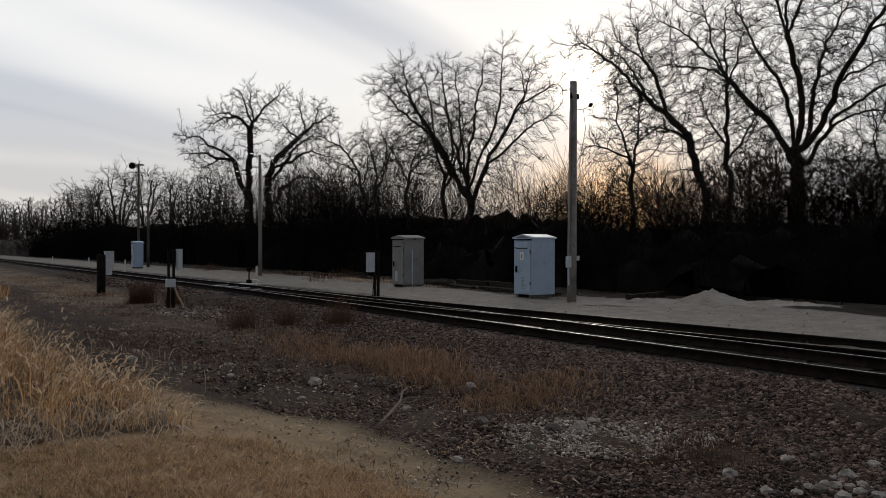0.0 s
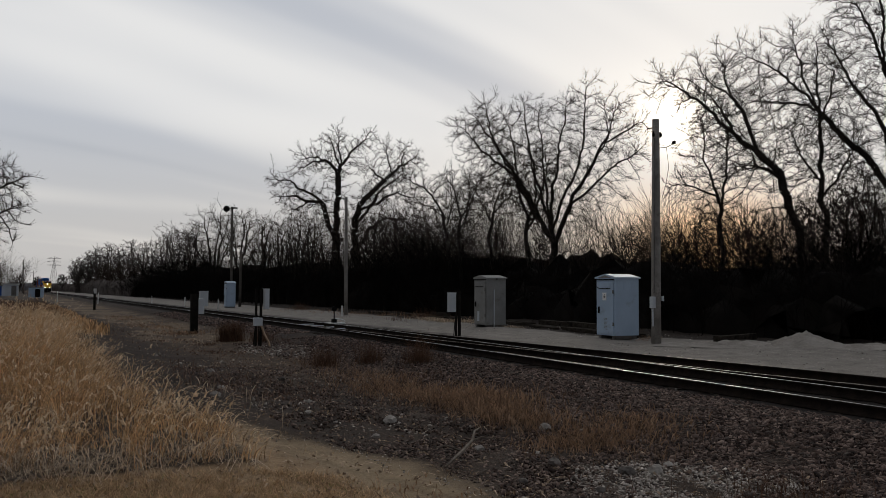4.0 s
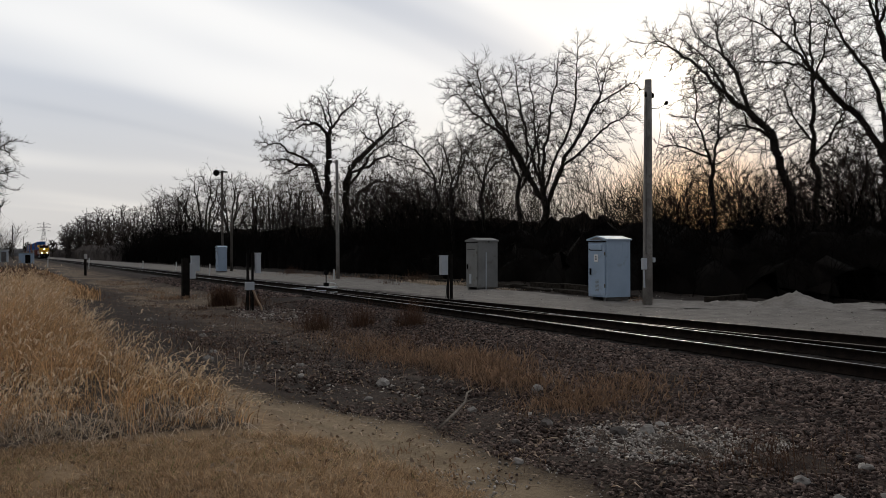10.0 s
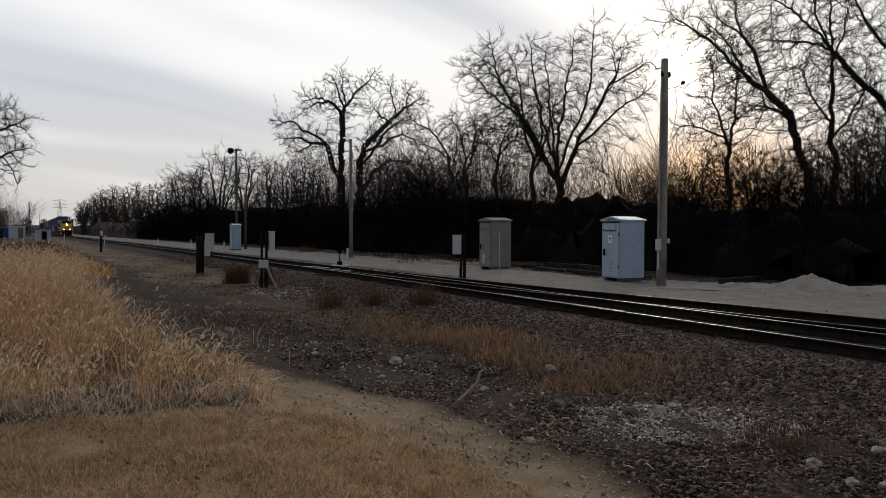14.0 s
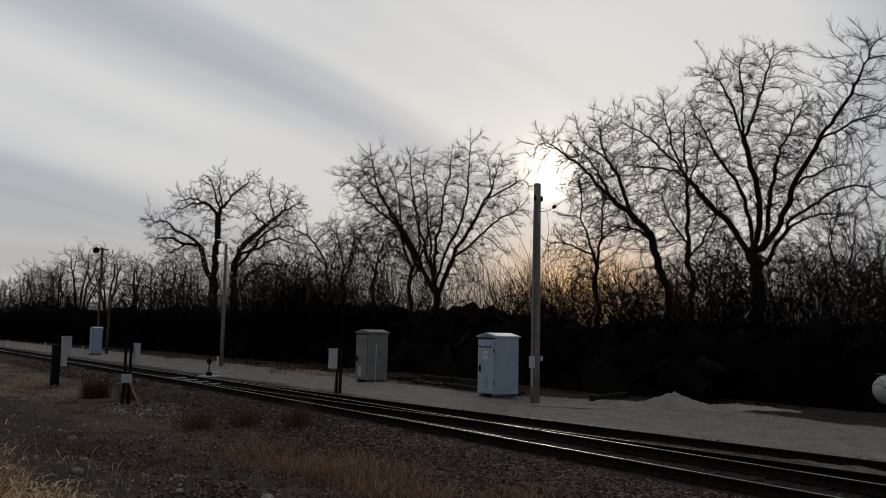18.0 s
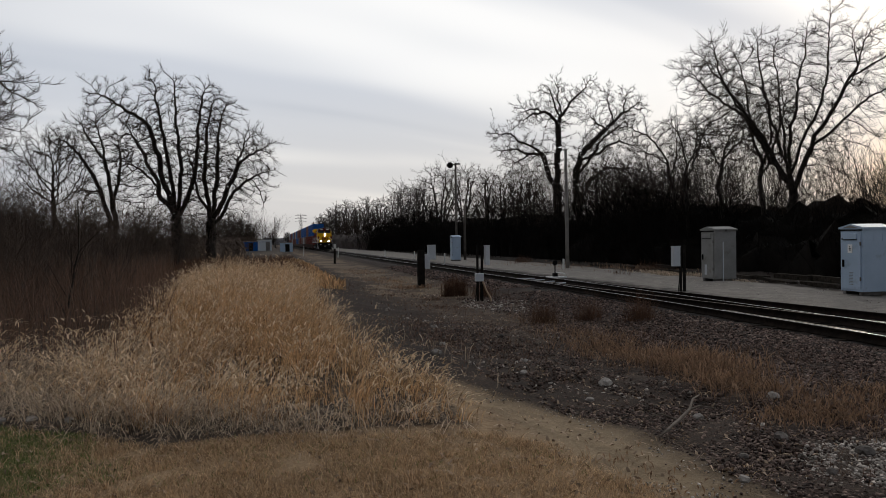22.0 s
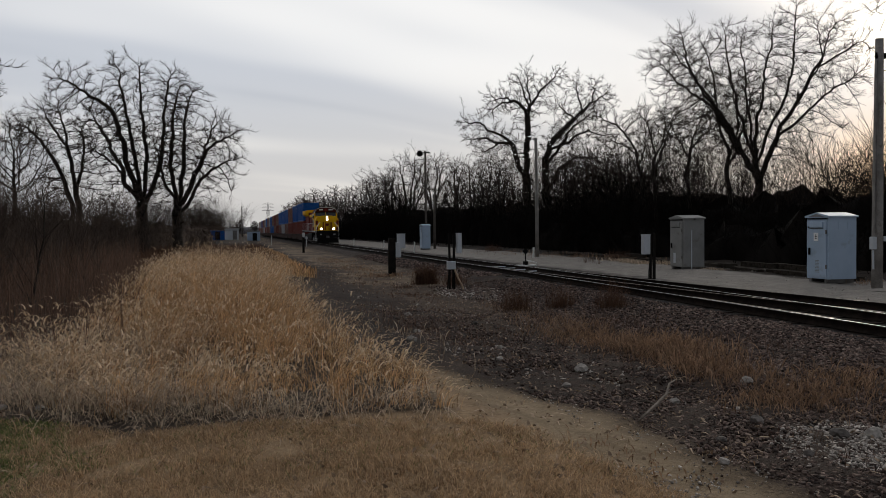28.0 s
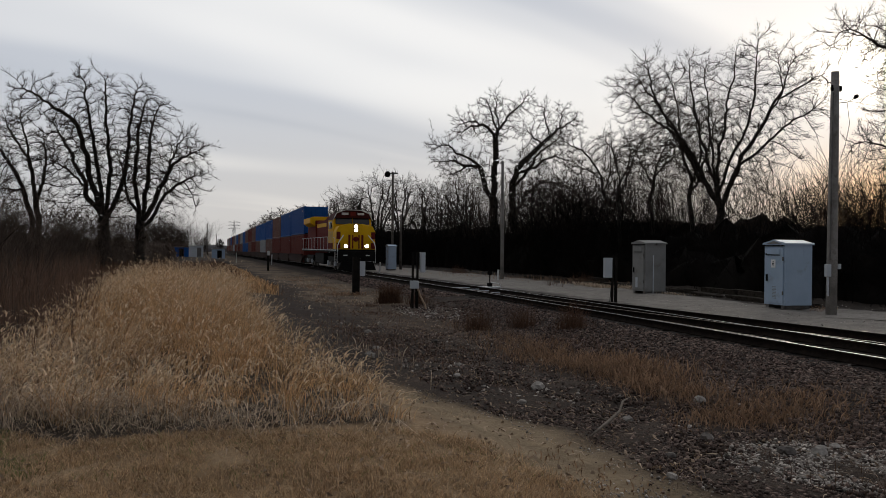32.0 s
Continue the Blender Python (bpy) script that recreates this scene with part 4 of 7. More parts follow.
# ---- bare trees ----
def colonise(seed, lobes, count, trunk, step=0.32, kill=0.75, reach=4.2, wander=0.15, up=0.02, gnarl=0.0, points=None):
    """Grows branches towards points scattered in the lobes of a crown. lobes: (x, y, z, rx, ry, rz, share). trunk: points of the first stem.
    Returns the nodes, the parent of each, and the radius of each."""
    rng = np.random.default_rng(seed)
    share = np.array([l[6] for l in lobes], dtype=float)
    share /= max(share.sum(), 1e-9)
    pts = [] if points is None else [points]
    for l, s in zip(lobes, share):
        n = int(count * s)
        v = rng.normal(size=(n, 3))
        v /= np.linalg.norm(v, axis=1, keepdims=True)
        v *= rng.random((n, 1)) ** (1 / 2.2)
        pts.append(v * np.array(l[3:6]) + np.array(l[:3]))
    pts = np.concatenate(pts)
    nodes, parent = [], []
    for stem in trunk:
        last = -1
        for p0, p1 in zip(stem, stem[1:]):
            p0, p1 = np.array(p0, float), np.array(p1, float)
            k = max(1, int(np.linalg.norm(p1 - p0) / step))
            if last < 0 and nodes and p0[2] > 0.5:
                last = int(np.argmin(np.linalg.norm(np.array(nodes) - p0, axis=1)))
            for i in range(k):
                nodes.append(p0 + (p1 - p0) * i / k + rng.normal(0, 0.03, 3))
                parent.append(last)
                last = len(nodes) - 1
        nodes.append(np.array(stem[-1], float))
        parent.append(last)
    nodes = np.array(nodes)
    dist = np.full(len(pts), 1e9)
    near = np.zeros(len(pts), dtype=int)
    fresh = np.arange(len(nodes))
    kids = np.bincount(np.array([p for p in parent if p >= 0]), minlength=len(nodes))
    alive = np.ones(len(pts), dtype=bool)
    for it in range(90):
        d = np.linalg.norm(pts[:, None, :] - nodes[fresh][None], axis=2)
        b = d.argmin(1)
        dm = d[np.arange(len(pts)), b]
        closer = dm < dist
        near[closer], dist[closer] = fresh[b[closer]], dm[closer]
        alive &= dist > kill
        use = alive & (dist < reach)
        if not alive.any():
            break
        if not use.any():
            use = alive & (dist < dist[alive].min() + 1.0)
        v = pts[use] - nodes[near[use]]
        v /= np.linalg.norm(v, axis=1, keepdims=True)
        acc = np.zeros((len(nodes), 3))
        np.add.at(acc, near[use], v)
        ids = np.unique(near[use])
        few = kids[ids] < 6
        alive[use] &= kids[near[use]] < 6
        if not few.any():
            continue
        ids = ids[few]
        kids[ids] += 1
        kids = np.concatenate([kids, np.zeros(len(ids), dtype=int)])
        w = acc[ids]
        w /= np.maximum(np.linalg.norm(w, axis=1, keepdims=True), 1e-6)
        w = w + rng.normal(0, wander, w.shape) + np.array([0, 0, up])
        w /= np.linalg.norm(w, axis=1, keepdims=True)
        born = nodes[ids] + w * step
        fresh = np.arange(len(nodes), len(nodes) + len(born))
        nodes = np.concatenate([nodes, born])
        parent += ids.tolist()
        if len(nodes) > 12000:
            break
    parent = np.array(parent)
    # ease the bends
    for _ in range(4):
        kids = np.bincount(parent[parent >= 0], minlength=len(nodes))
        total = np.zeros_like(nodes)
        np.add.at(total, parent[parent >= 0], nodes[parent >= 0])
        m = (parent >= 0) & (kids > 0)
        mean = total[m] / kids[m][:, None]
        nodes[m] = 0.4 * nodes[m] + 0.3 * nodes[parent[m]] + 0.3 * mean
    if gnarl:
        nodes[m] += rng.normal(0, gnarl, (int(m.sum()), 3))
    return nodes, parent


def skeleton_segments(seed, nodes, parent, tip=0.008, power=2.0, most=0.45, twigs=2, twig_len=0.5, droop=0.0):
    n = len(nodes)
    area = np.zeros(n)
    kids = np.bincount(parent[parent >= 0], minlength=n)
    for i in range(n - 1, -1, -1):
        if area[i] == 0:
            area[i] = tip ** power
        if parent[i] >= 0:
            area[parent[i]] += area[i]
    r = np.minimum(area ** (1 / power), most)
    bole = min(max(0.055, 2.2 * tip), 0.5 * float(r.max()))
    segs = []
    rng = random.Random(seed)
    root = np.arange(n)
    for i in range(n):
        if parent[i] >= 0:
            root[i] = root[parent[i]]
    for i in range(n):
        p = parent[i]
        if p < 0:
            continue
        thick = min(r[p], r[i] * 1.6)
        segs.append((nodes[p], nodes[i], thick, r[i], 1 if r[i] > bole else 3, int(root[i])))
        if r[i] < max(0.035, 2.5 * tip) and twigs:
            d = nodes[i] - nodes[p]
            d = d / max(np.linalg.norm(d), 1e-6)
            for _ in range(twigs + (1 if kids[i] == 0 else 0)):
                e = d * 1.15 + np.array([rng.gauss(0, 0.5), rng.gauss(0, 0.5), rng.gauss(0.32 - droop, 0.36)])
                e = e / np.linalg.norm(e)
                ln = twig_len * rng.uniform(0.4, 1.2)
                a = nodes[p] + (nodes[i] - nodes[p]) * rng.random()
                m = a + e * ln * 0.55
                e2 = e + np.array([rng.gauss(0, 0.3), rng.gauss(0, 0.3), rng.gauss(0.1, 0.25)])
                segs.append((a, m, tip * 0.8, tip * 0.55, 5))
                segs.append((m, m + e2 / np.linalg.norm(e2) * ln * 0.5, tip * 0.55, tip * 0.35, 5))
                if rng.random() < 0.6:
                    e3 = e + np.array([rng.gauss(0, 0.7), rng.gauss(0, 0.7), rng.gauss(0.1, 0.5)])
                    segs.append((m, m + e3 / np.linalg.norm(e3) * ln * 0.4, tip * 0.5, tip * 0.3, 5))
    return segs


def tree(turn, dist, seed, lobes, count, trunk, label, group="", tip=0.009, least=0.005, base=None, twigs=2, twig_len=0.85, most=0.45, name="tree", power=2.0, grown=1.0, **kw):
    """A bare tree on a bearing from the camera's stand; its own x runs across the view and its y away from it."""
    x, y = dist * math.sin(radians(turn)), dist * math.cos(radians(turn))
    lobes = [tuple(grown * v for v in l[:6]) + (l[6],) for l in lobes]
    trunk = [[tuple(grown * v for v in p) for p in st] for st in trunk]
    kw.setdefault("kill", 0.6)
    kw["kill"] *= 0.74
    nodes, parent = colonise(seed, lobes, int(count * 2.3), trunk, **kw)
    segs = skeleton_segments(seed, nodes, parent, tip, power, twigs=twigs, twig_len=twig_len, most=most)
    return plant(turn, dist, segs, label, group, least, name)


def plant(turn, dist, segs, label, group, least, name="tree", wood="twig"):
    """Links a grown skeleton as a thing: one trunk for each root, and the crown."""
    x, y = dist * math.sin(radians(turn)), dist * math.cos(radians(turn))
    t = thing(name, x, y, float(land(x, y)) - 0.1, -turn, label, "tree", group)
    stems_ = {}
    for sg in segs:
        if sg[4] <= 2:
            stems_.setdefault(sg[5], []).append(sg)
    for group_ in stems_.values():
        v, f = tubes(group_, lambda s: 7, least)
        raw("trunk", v, f, "bark" if wood == "twig" else wood, t, smooth=True)
    v, f = tubes([s for s in segs if s[4] > 2], lambda s: 4 if s[4] == 3 else 3, least)
    raw("crown", v, f, wood, t)
    return t


def smooth_line(p, k):
    """k points on a smooth curve through the points p."""
    p = np.asarray(p, dtype=float)
    q = np.concatenate([[2 * p[0] - p[1]], p, [2 * p[-1] - p[-2]]])
    out = []
    for u in np.linspace(0, len(p) - 1, k):
        i = min(int(u), len(p) - 2)
        t = u - i
        a, b, c, d = q[i:i + 4]
        out.append(0.5 * (2 * b + (c - a) * t + (2 * a - 5 * b + 4 * c - d) * t * t + (3 * b - a - 3 * c + d) * t ** 3))
    return np.array(out)


def limb_tree(turn, dist, seed, limbs, label, group="", count=900, halo=0.9, fine=1.0, tip=0.010, least=0.005, most=0.4, power=2.0, twigs=3, twig_len=0.55, name="tree", shake=0.07, squat=0.0, wood="twig", taller=1.0, **kw):
    """A bare tree from its main limbs (fine scales its halo), each given by four points (across, up); those that begin low are trunks.
    Finer branches fill a halo round the outer limbs."""
    rng = np.random.default_rng(seed)
    halo, count = halo * fine, int(count * 2.2)
    trunk, cloud, share = [], [], []
    done = np.zeros((0, 3))
    starts = np.array([l[:2] for l in limbs], dtype=float) * np.array([1.0, taller])
    for l in limbs:
        xz = np.array(l, dtype=float).reshape(-1, 2) * np.array([1.0, taller])
        root = xz[0, 1] < 3.2 and (not len(done) or xz[0, 1] < squat)
        if root:
            xz = np.concatenate([[[xz[0, 0], -0.3]], xz[max(0, int(xz[0, 1] <= 0)):]])
            y0, y1 = 0.0 if not len(done) else rng.uniform(-0.5, 0.5), rng.uniform(-0.2, 0.2)
        else:
            y0 = done[np.argmin(np.hypot(done[:, 0] - xz[0, 0], done[:, 2] - xz[0, 1])), 1] if len(done) else 0.0
            run = np.abs(np.diff(xz, axis=0)).sum()
            y1 = y0 + rng.uniform(-0.45, 0.45) * run
        k = max(5, int(np.hypot(*np.diff(xz, axis=0).T).sum() / 0.6))
        line = smooth_line(xz, k)
        if np.hypot(*(starts - xz[-1]).T).min() > 0.15:
            # the last stretch is left to the twigs
            line = line[:max(4, int(k * 0.96))]
            k = len(line)
        u = np.linspace(0, 1, k)
        line = np.stack([line[:, 0], y0 + (y1 - y0) * u, line[:, 1]], -1)
        line[1:-1] += rng.normal(0, shake, (k - 2, 3))
        trunk.append([tuple(v) for v in line])
        done = np.concatenate([done, line])
        keep = line[u > (0.75 if root else 0.25)]
        cloud.append(keep)
        share.append(len(keep) * (0.3 if root else 1.0))
    share = np.array(share) / sum(share)
    pts = []
    for keep, w in zip(cloud, share):
        m = int(count * w) + 1
        i = rng.integers(0, len(keep), m)
        grow = 1.1 - 0.55 * i / max(1, len(keep) - 1)
        pts.append(keep[i] + rng.normal(0, 1, (m, 3)) * (halo * grow)[:, None] * np.array([1, 1.1, 0.9]) - np.array([0, 0, 0.2 * halo]))
    pts = np.concatenate(pts)
    pts = pts[pts[:, 2] > 1.5]
    kw.setdefault("kill", 0.36)
    kw.setdefault("step", 0.26)
    kw.setdefault("up", 0.14)
    nodes, parent = colonise(seed, [], 0, trunk, points=pts, **kw)
    segs = skeleton_segments(seed, nodes, parent, tip, power, twigs=twigs, twig_len=twig_len, most=most)
    return plant(turn, dist, segs, label, group, least, name, wood)


def spread_limbs(h, s, n, seed):
    """Limbs of an upright tree of height h and half width s, forking low."""
    rng = random.Random(seed)
    fork = h * rng.uniform(0.16, 0.3)
    out = [(0, 0.0, rng.uniform(-0.1, 0.1), fork * 0.4, 0, fork * 0.7, 0, fork)]
    for k in range(n):
        f = -1 + 2 * (k + 0.5) / n + rng.uniform(-0.2, 0.2)
        top = h * (0.94 - 0.34 * abs(f) ** 1.7) * rng.uniform(0.9, 1.04)
        x = f * s
        a = fork * rng.uniform(0.85, 1.0)
        m = (x * 0.34, a + (top - a) * 0.36), (x * 0.70 + rng.uniform(-0.1, 0.1) * s, a + (top - a) * 0.70)
        out.append((0, a, *m[0], *m[1], x, top))
        g = 1 if f > 0 else -1
        out.append((*m[0], m[0][0] + g * s * 0.18, m[0][1] + h * 0.08, m[0][0] + g * s * 0.36, m[0][1] + h * 0.15, m[0][0] + g * s * 0.5, m[0][1] + h * rng.uniform(0.16, 0.26)))
        out.append((*m[1], m[1][0] - g * s * 0.06, m[1][1] + h * 0.07, m[1][0] - g * s * 0.14, m[1][1] + h * 0.14, m[1][0] - g * s * 0.2, m[1][1] + h * 0.2))
    return out


def fan(n, fork, reach, top, seed, low=0.35, start=0.0):
    """Main stems that part at the fork's height and spread to a width and a height."""
    rng = random.Random(seed)
    out = []
    for k in range(n):
        f = -1 + 2 * (k + 0.5) / n + rng.uniform(-0.12, 0.12)
        x, y = f * reach, rng.uniform(-0.6, 0.6) * reach
        z = fork + (top - fork) * (1 - (1 - low) * abs(f) ** 1.6)
        out.append([(f * start, 0, fork), (f * start + x * 0.26, y * 0.25, fork + (z - fork) * 0.40), (f * start * 0.5 + x * 0.62, y * 0.6, fork + (z - fork) * 0.75), (x, y, z)])
    return out


def build_trees():
    behind, beside = "bare trees behind the line", "bare trees on the near side"
    # the tall tree and its neighbours
    limb_tree(57.5, 46, 11, [(-0.2, 2.8, -0.2, 4.6, -0.2, 5.8, -0.2, 6.6), (-0.2, 6.6, -1.6, 8.9, -3.3, 11, -4.5, 12.9), (-4.5, 12.9, -5.5, 13.9, -6.8, 14.8, -8, 15.4), (-3.8, 11.8, -5.1, 12.3, -6.3, 12.3, -7.8, 12.7), (-4.3, 12.6, -4.9, 13.9, -5.1, 15.5, -5.3, 16.9), (-0.3, 7.3, -0.7, 10.1, -2.1, 12.8, -3.8, 16.6), (-0.2, 7.6, 0, 10.4, -0.7, 13.2, -0.8, 16.4), (-0.8, 16.4, -0.9, 17.3, -0.9, 18.3, -0.8, 19.3), (-0.7, 13.7, -1.2, 15.6, -1.9, 17.3, -2.9, 18.7), (-0.7, 13.9, -0.1, 15.3, 0.5, 17.2, 1.2, 18.9), (0.1, 7.3, 0.6, 10.6, 1.2, 13.5, 2.8, 17.3), (0.3, 7.3, 1.6, 10.3, 2.9, 12.6, 4.3, 14.6)] + [(4.3, 14.6, 4.8, 15.6, 5.1, 16.4, 5.3, 17.3), (2.9, 12.6, 4, 13.1, 5, 13.5, 6.1, 13.8), (1.6, 10.3, 2.5, 11.1, 3.6, 11.6, 5, 11.9), (0.2, 6.4, 1, 8.1, 2.5, 9, 5.1, 9.1), (1.3, 8.6, 2.5, 9.5, 4.1, 10.2, 5.9, 9.9)],
              "tall bare tree with a heavy forked trunk and wide crown", behind, 2600, 1.15, tip=0.0092, most=0.42, wander=0.2)
    limb_tree(51.9, 44, 12, [(-0.2, 2.8, -0.3, 4.8, -0.8, 6.8, -1.2, 8.1), (-1.2, 8.1, -2, 9.1, -3, 10.1, -4, 11.7), (-4, 11.7, -4.6, 12.6, -5.2, 13.6, -6, 14.6), (-2.3, 9.3, -2.6, 10.6, -3.1, 12, -3.8, 13), (-3.8, 13, -4.4, 13.4, -5, 14, -5.5, 14.4), (-3, 10.1, -4, 11, -5.5, 12.4, -7.3, 13.3), (-3.7, 12.8, -3.9, 13.9, -4, 14.6, -4.2, 15.3), (-1, 7.7, -1.7, 8.1, -2.3, 8.3, -2.9, 8.5)],
              "bare tree leaning out over its neighbours", behind, 1100, 1.0, tip=0.0092, most=0.27, wander=0.2)
    limb_tree(53.2, 45, 13, [(-0.1, 2.8, -0.1, 4.9, -0.2, 6.4, -0.2, 8.2), (-0.2, 8.2, -0.2, 10, -0.3, 12.5, -0.5, 16.2), (-0.1, 6.9, 0.4, 7.9, 1.1, 9, 1.6, 10.1), (-0.2, 7.6, -0.9, 8.8, -1.5, 10.1, -2, 11.5), (-0.3, 10.6, 0.2, 11.9, 0.5, 13.1, 0.6, 14.3)],
              "slender bare tree with upright branches", behind, 520, 0.8, tip=0.0092, most=0.2)
    limb_tree(46.8, 44, 14, [(-0.1, 2.7, -0.1, 4.2, -0.1, 5.4, 0, 6.5), (0, 6.5, -0.5, 7.8, -0.9, 9.4, -0.7, 11.2), (0, 6.5, 0.2, 8.1, 0.3, 9.6, 0.6, 10.9), (-0.2, 7, -1, 7.3, -1.9, 7.5, -2.9, 7.7)],
              "small forked bare tree above the thicket", behind, 380, 0.8, tip=0.0092, most=0.19)
    for k, (a, d, h, w_) in enumerate(((55.2, 43, 8.5, 1.6), (62.5, 48, 11.0, 2.6), (66.5, 46, 12.0, 3.0))):
        limb_tree(a, d, 15 + k, spread_limbs(h, w_, 4, 715 + k), "slender bare tree with upright branches", behind, 380, 0.8, tip=0.0092, most=0.18)
    # the clump in the middle
    limb_tree(35.4, 51, 21, [(0.1, 2.5, 0.1, 3.8, 0, 5, -0.1, 5.9), (-0.1, 5.9, -0.7, 7.6, -1.3, 10.1, -1.8, 13.7), (-0.1, 5.7, -0.4, 8, -0.6, 10.3, -0.9, 13.5), (0, 5.7, 0.1, 8, 0.6, 11, 1.1, 14.6), (0.1, 5.3, 0.5, 6.8, 1.8, 9.6, 2.2, 14.8), (0.3, 5, 1.1, 6.9, 3.1, 10.2, 4.5, 13.4), (0.9, 6.7, 2.2, 7.8, 3.8, 9.2, 5.8, 10.2), (3.1, 10.2, 3.4, 11.1, 3.3, 12.2, 3.1, 13.2), (3.4, 10.5, 4.2, 11, 5.2, 11.5, 6.2, 12), (-0.2, 5.3, -1.7, 7.5, -3.5, 10.9, -6, 14), (-0.5, 5.9, -2, 8.4, -3.8, 11.1, -4.4, 13.6), (-1, 6.6, -2.6, 9, -4.6, 10.5, -6.6, 12.9)],
              "wide bare tree fanning out from many stems", behind, 2300, 0.95, tip=0.0092, most=0.24, wander=0.18, taller=1.07)
    limb_tree(33.7, 52, 22, [(0, 2.5, 0.1, 3.9, 0, 5.7, 0.2, 7.2), (0.2, 7.2, 0.5, 8.4, 0.2, 10.1, -0.7, 12.1), (0.1, 6.5, -0.4, 8.1, -0.8, 10.4, -1.6, 14.1), (0.1, 6.1, 0.7, 7.5, 1.2, 9.7, 1, 12.2)],
              "bare tree with several upright stems", behind, 480, 0.8, tip=0.0092, most=0.19)
    limb_tree(29.1, 56, 25, [(0, 2.4, -0.2, 4.3, -0.2, 5.9, 0, 7), (0, 7, 0.4, 8.2, 0.5, 9.3, 0.2, 10.5), (0, 7, -0.4, 8, -0.8, 9.3, -1.9, 10.6), (-0.1, 6.3, 0.4, 7.5, 0.9, 9.1, 2, 10.4)],
              "low bare tree with slender stems", behind, 480, 0.8, tip=0.0092, most=0.19)
    limb_tree(28.3, 58, 24, [(0.1, 2.3, -0.1, 4, -0.3, 6, -0.7, 7.5), (-0.7, 7.5, -1.5, 8.8, -2.6, 9.5, -4, 9.8), (-0.6, 7.1, -1.3, 7.8, -2.1, 8, -3, 7.8), (-0.4, 6.4, 0, 7.6, 0.1, 8.6, -0.2, 9.5)],
              "low bare tree reaching sideways", behind, 480, 0.8, tip=0.0092, most=0.19)
    limb_tree(31.3, 55, 26, [(0, 2.5, -0.1, 4, -0.3, 5.6, -0.1, 7.3), (-0.1, 7.3, 0.5, 8.6, 0.9, 9.8, 1.1, 10.2), (-0.2, 6.7, -0.7, 7.9, -1.1, 8.6, -1.2, 9.3), (-0.1, 7.1, 0.8, 7.9, 1.6, 8.4, 2.1, 9)],
              "low bare tree with crossing stems", behind, 480, 0.8, tip=0.0092, most=0.19)
    # the oaks
    limb_tree(20.98, 84, 31, [(-0.9, 3.1, -1.2, 7.8, -0.9, 11.3, -1, 13.9), (-1, 13.9, -0.8, 14.7, -1.6, 16.8, -2.1, 18.6), (-0.8, 14.7, -0.5, 15.3, 1.2, 17.2, 2.8, 19.3), (-0.6, 15.2, -1.1, 16.6, -1, 17.7, -1.5, 18.7), (-1, 13.9, -1.8, 14.9, -3.5, 15.2, -5.2, 13.8), (-2.8, 15.3, -3.7, 15.6, -4.5, 15.4, -5.3, 14.8), (-1.4, 7.7, -2.2, 9.7, -3.4, 11.6, -5.4, 12.7), (-5.4, 12.7, -6, 13.5, -7.3, 13.6, -8.6, 13.7), (-3.4, 11.1, -4.5, 11.3, -5.9, 12, -8.2, 11.5), (-4.3, 11.2, -4.9, 10.8, -5.5, 10.5, -6, 10)],
              "gnarled bare oak with twisted heavy limbs", behind, 1250, 0.95, tip=0.0105, most=0.55, wander=0.42, power=1.78, kill=0.34, shake=0.11, twig_len=0.4, gnarl=0.04)
    limb_tree(20.98, 84, 32, [(1.3, 3.1, 0.8, 6.8, 0.8, 8.8, 1.2, 10.8), (1.2, 10.8, 2.1, 11.7, 4, 13.8, 5.7, 15.5), (5.7, 15.5, 6.3, 15.8, 7, 16.1, 7.6, 16.5), (3.8, 13.7, 3.2, 14.3, 2.2, 15.1, 1.6, 16), (4.7, 14.6, 4.4, 15.8, 4.2, 17.2, 4, 18.2), (5.8, 15.5, 6, 16.5, 6.1, 17.2, 5.9, 17.8), (0.9, 9, 2.5, 10.6, 3.7, 12.3, 6, 14.4), (1.2, 10.1, 2.8, 10.7, 4.6, 11.6, 7.6, 10.9), (1.6, 6.6, 2.3, 8.2, 4, 9.2, 7.2, 9)],
              "gnarled bare oak leaning away from its neighbour", behind, 1250, 0.95, tip=0.0105, most=0.48, wander=0.42, power=1.78, kill=0.34, shake=0.11, twig_len=0.4, gnarl=0.04)
    # along the edge of the woods
    rng = random.Random(77)
    row = [(23.6, 66, 6.8), (25.6, 62, 7.2), (27.2, 60, 7.6), (31.0, 58, 7.4), (40.0, 52, 6.4), (42.2, 50, 6.0), (44.4, 48, 6.4), (48.4, 47, 7.4), (50.2, 48, 7.0), (59.6, 45, 7.4), (52.4, 50, 8.4), (54.6, 52, 8.8), (56.2, 49, 7.8), (58.3, 51, 8.6), (60.8, 47, 8.2), (63.2, 46, 8.6), (49.2, 50, 7.6), (64.5, 44, 7.6), (69.0, 43, 9.0)]
    for k, (a, d, h) in enumerate(row):
        far = max(d, 30.0 / math.sin(radians(a)))
        h, d = h * far / d * rng.uniform(0.86, 1.06), far
        s = h * rng.uniform(0.27, 0.36)
        lobes = [(rng.uniform(-0.5, 0.5) * s, 0, h * rng.uniform(0.60, 0.68), s * 1.1, s, h * 0.33, 2)] + [(rng.uniform(-0.9, 0.9) * s, 0, h * rng.uniform(0.45, 0.8), s * 0.6, s * 0.6, h * 0.16, 0.6) for _ in range(2)]
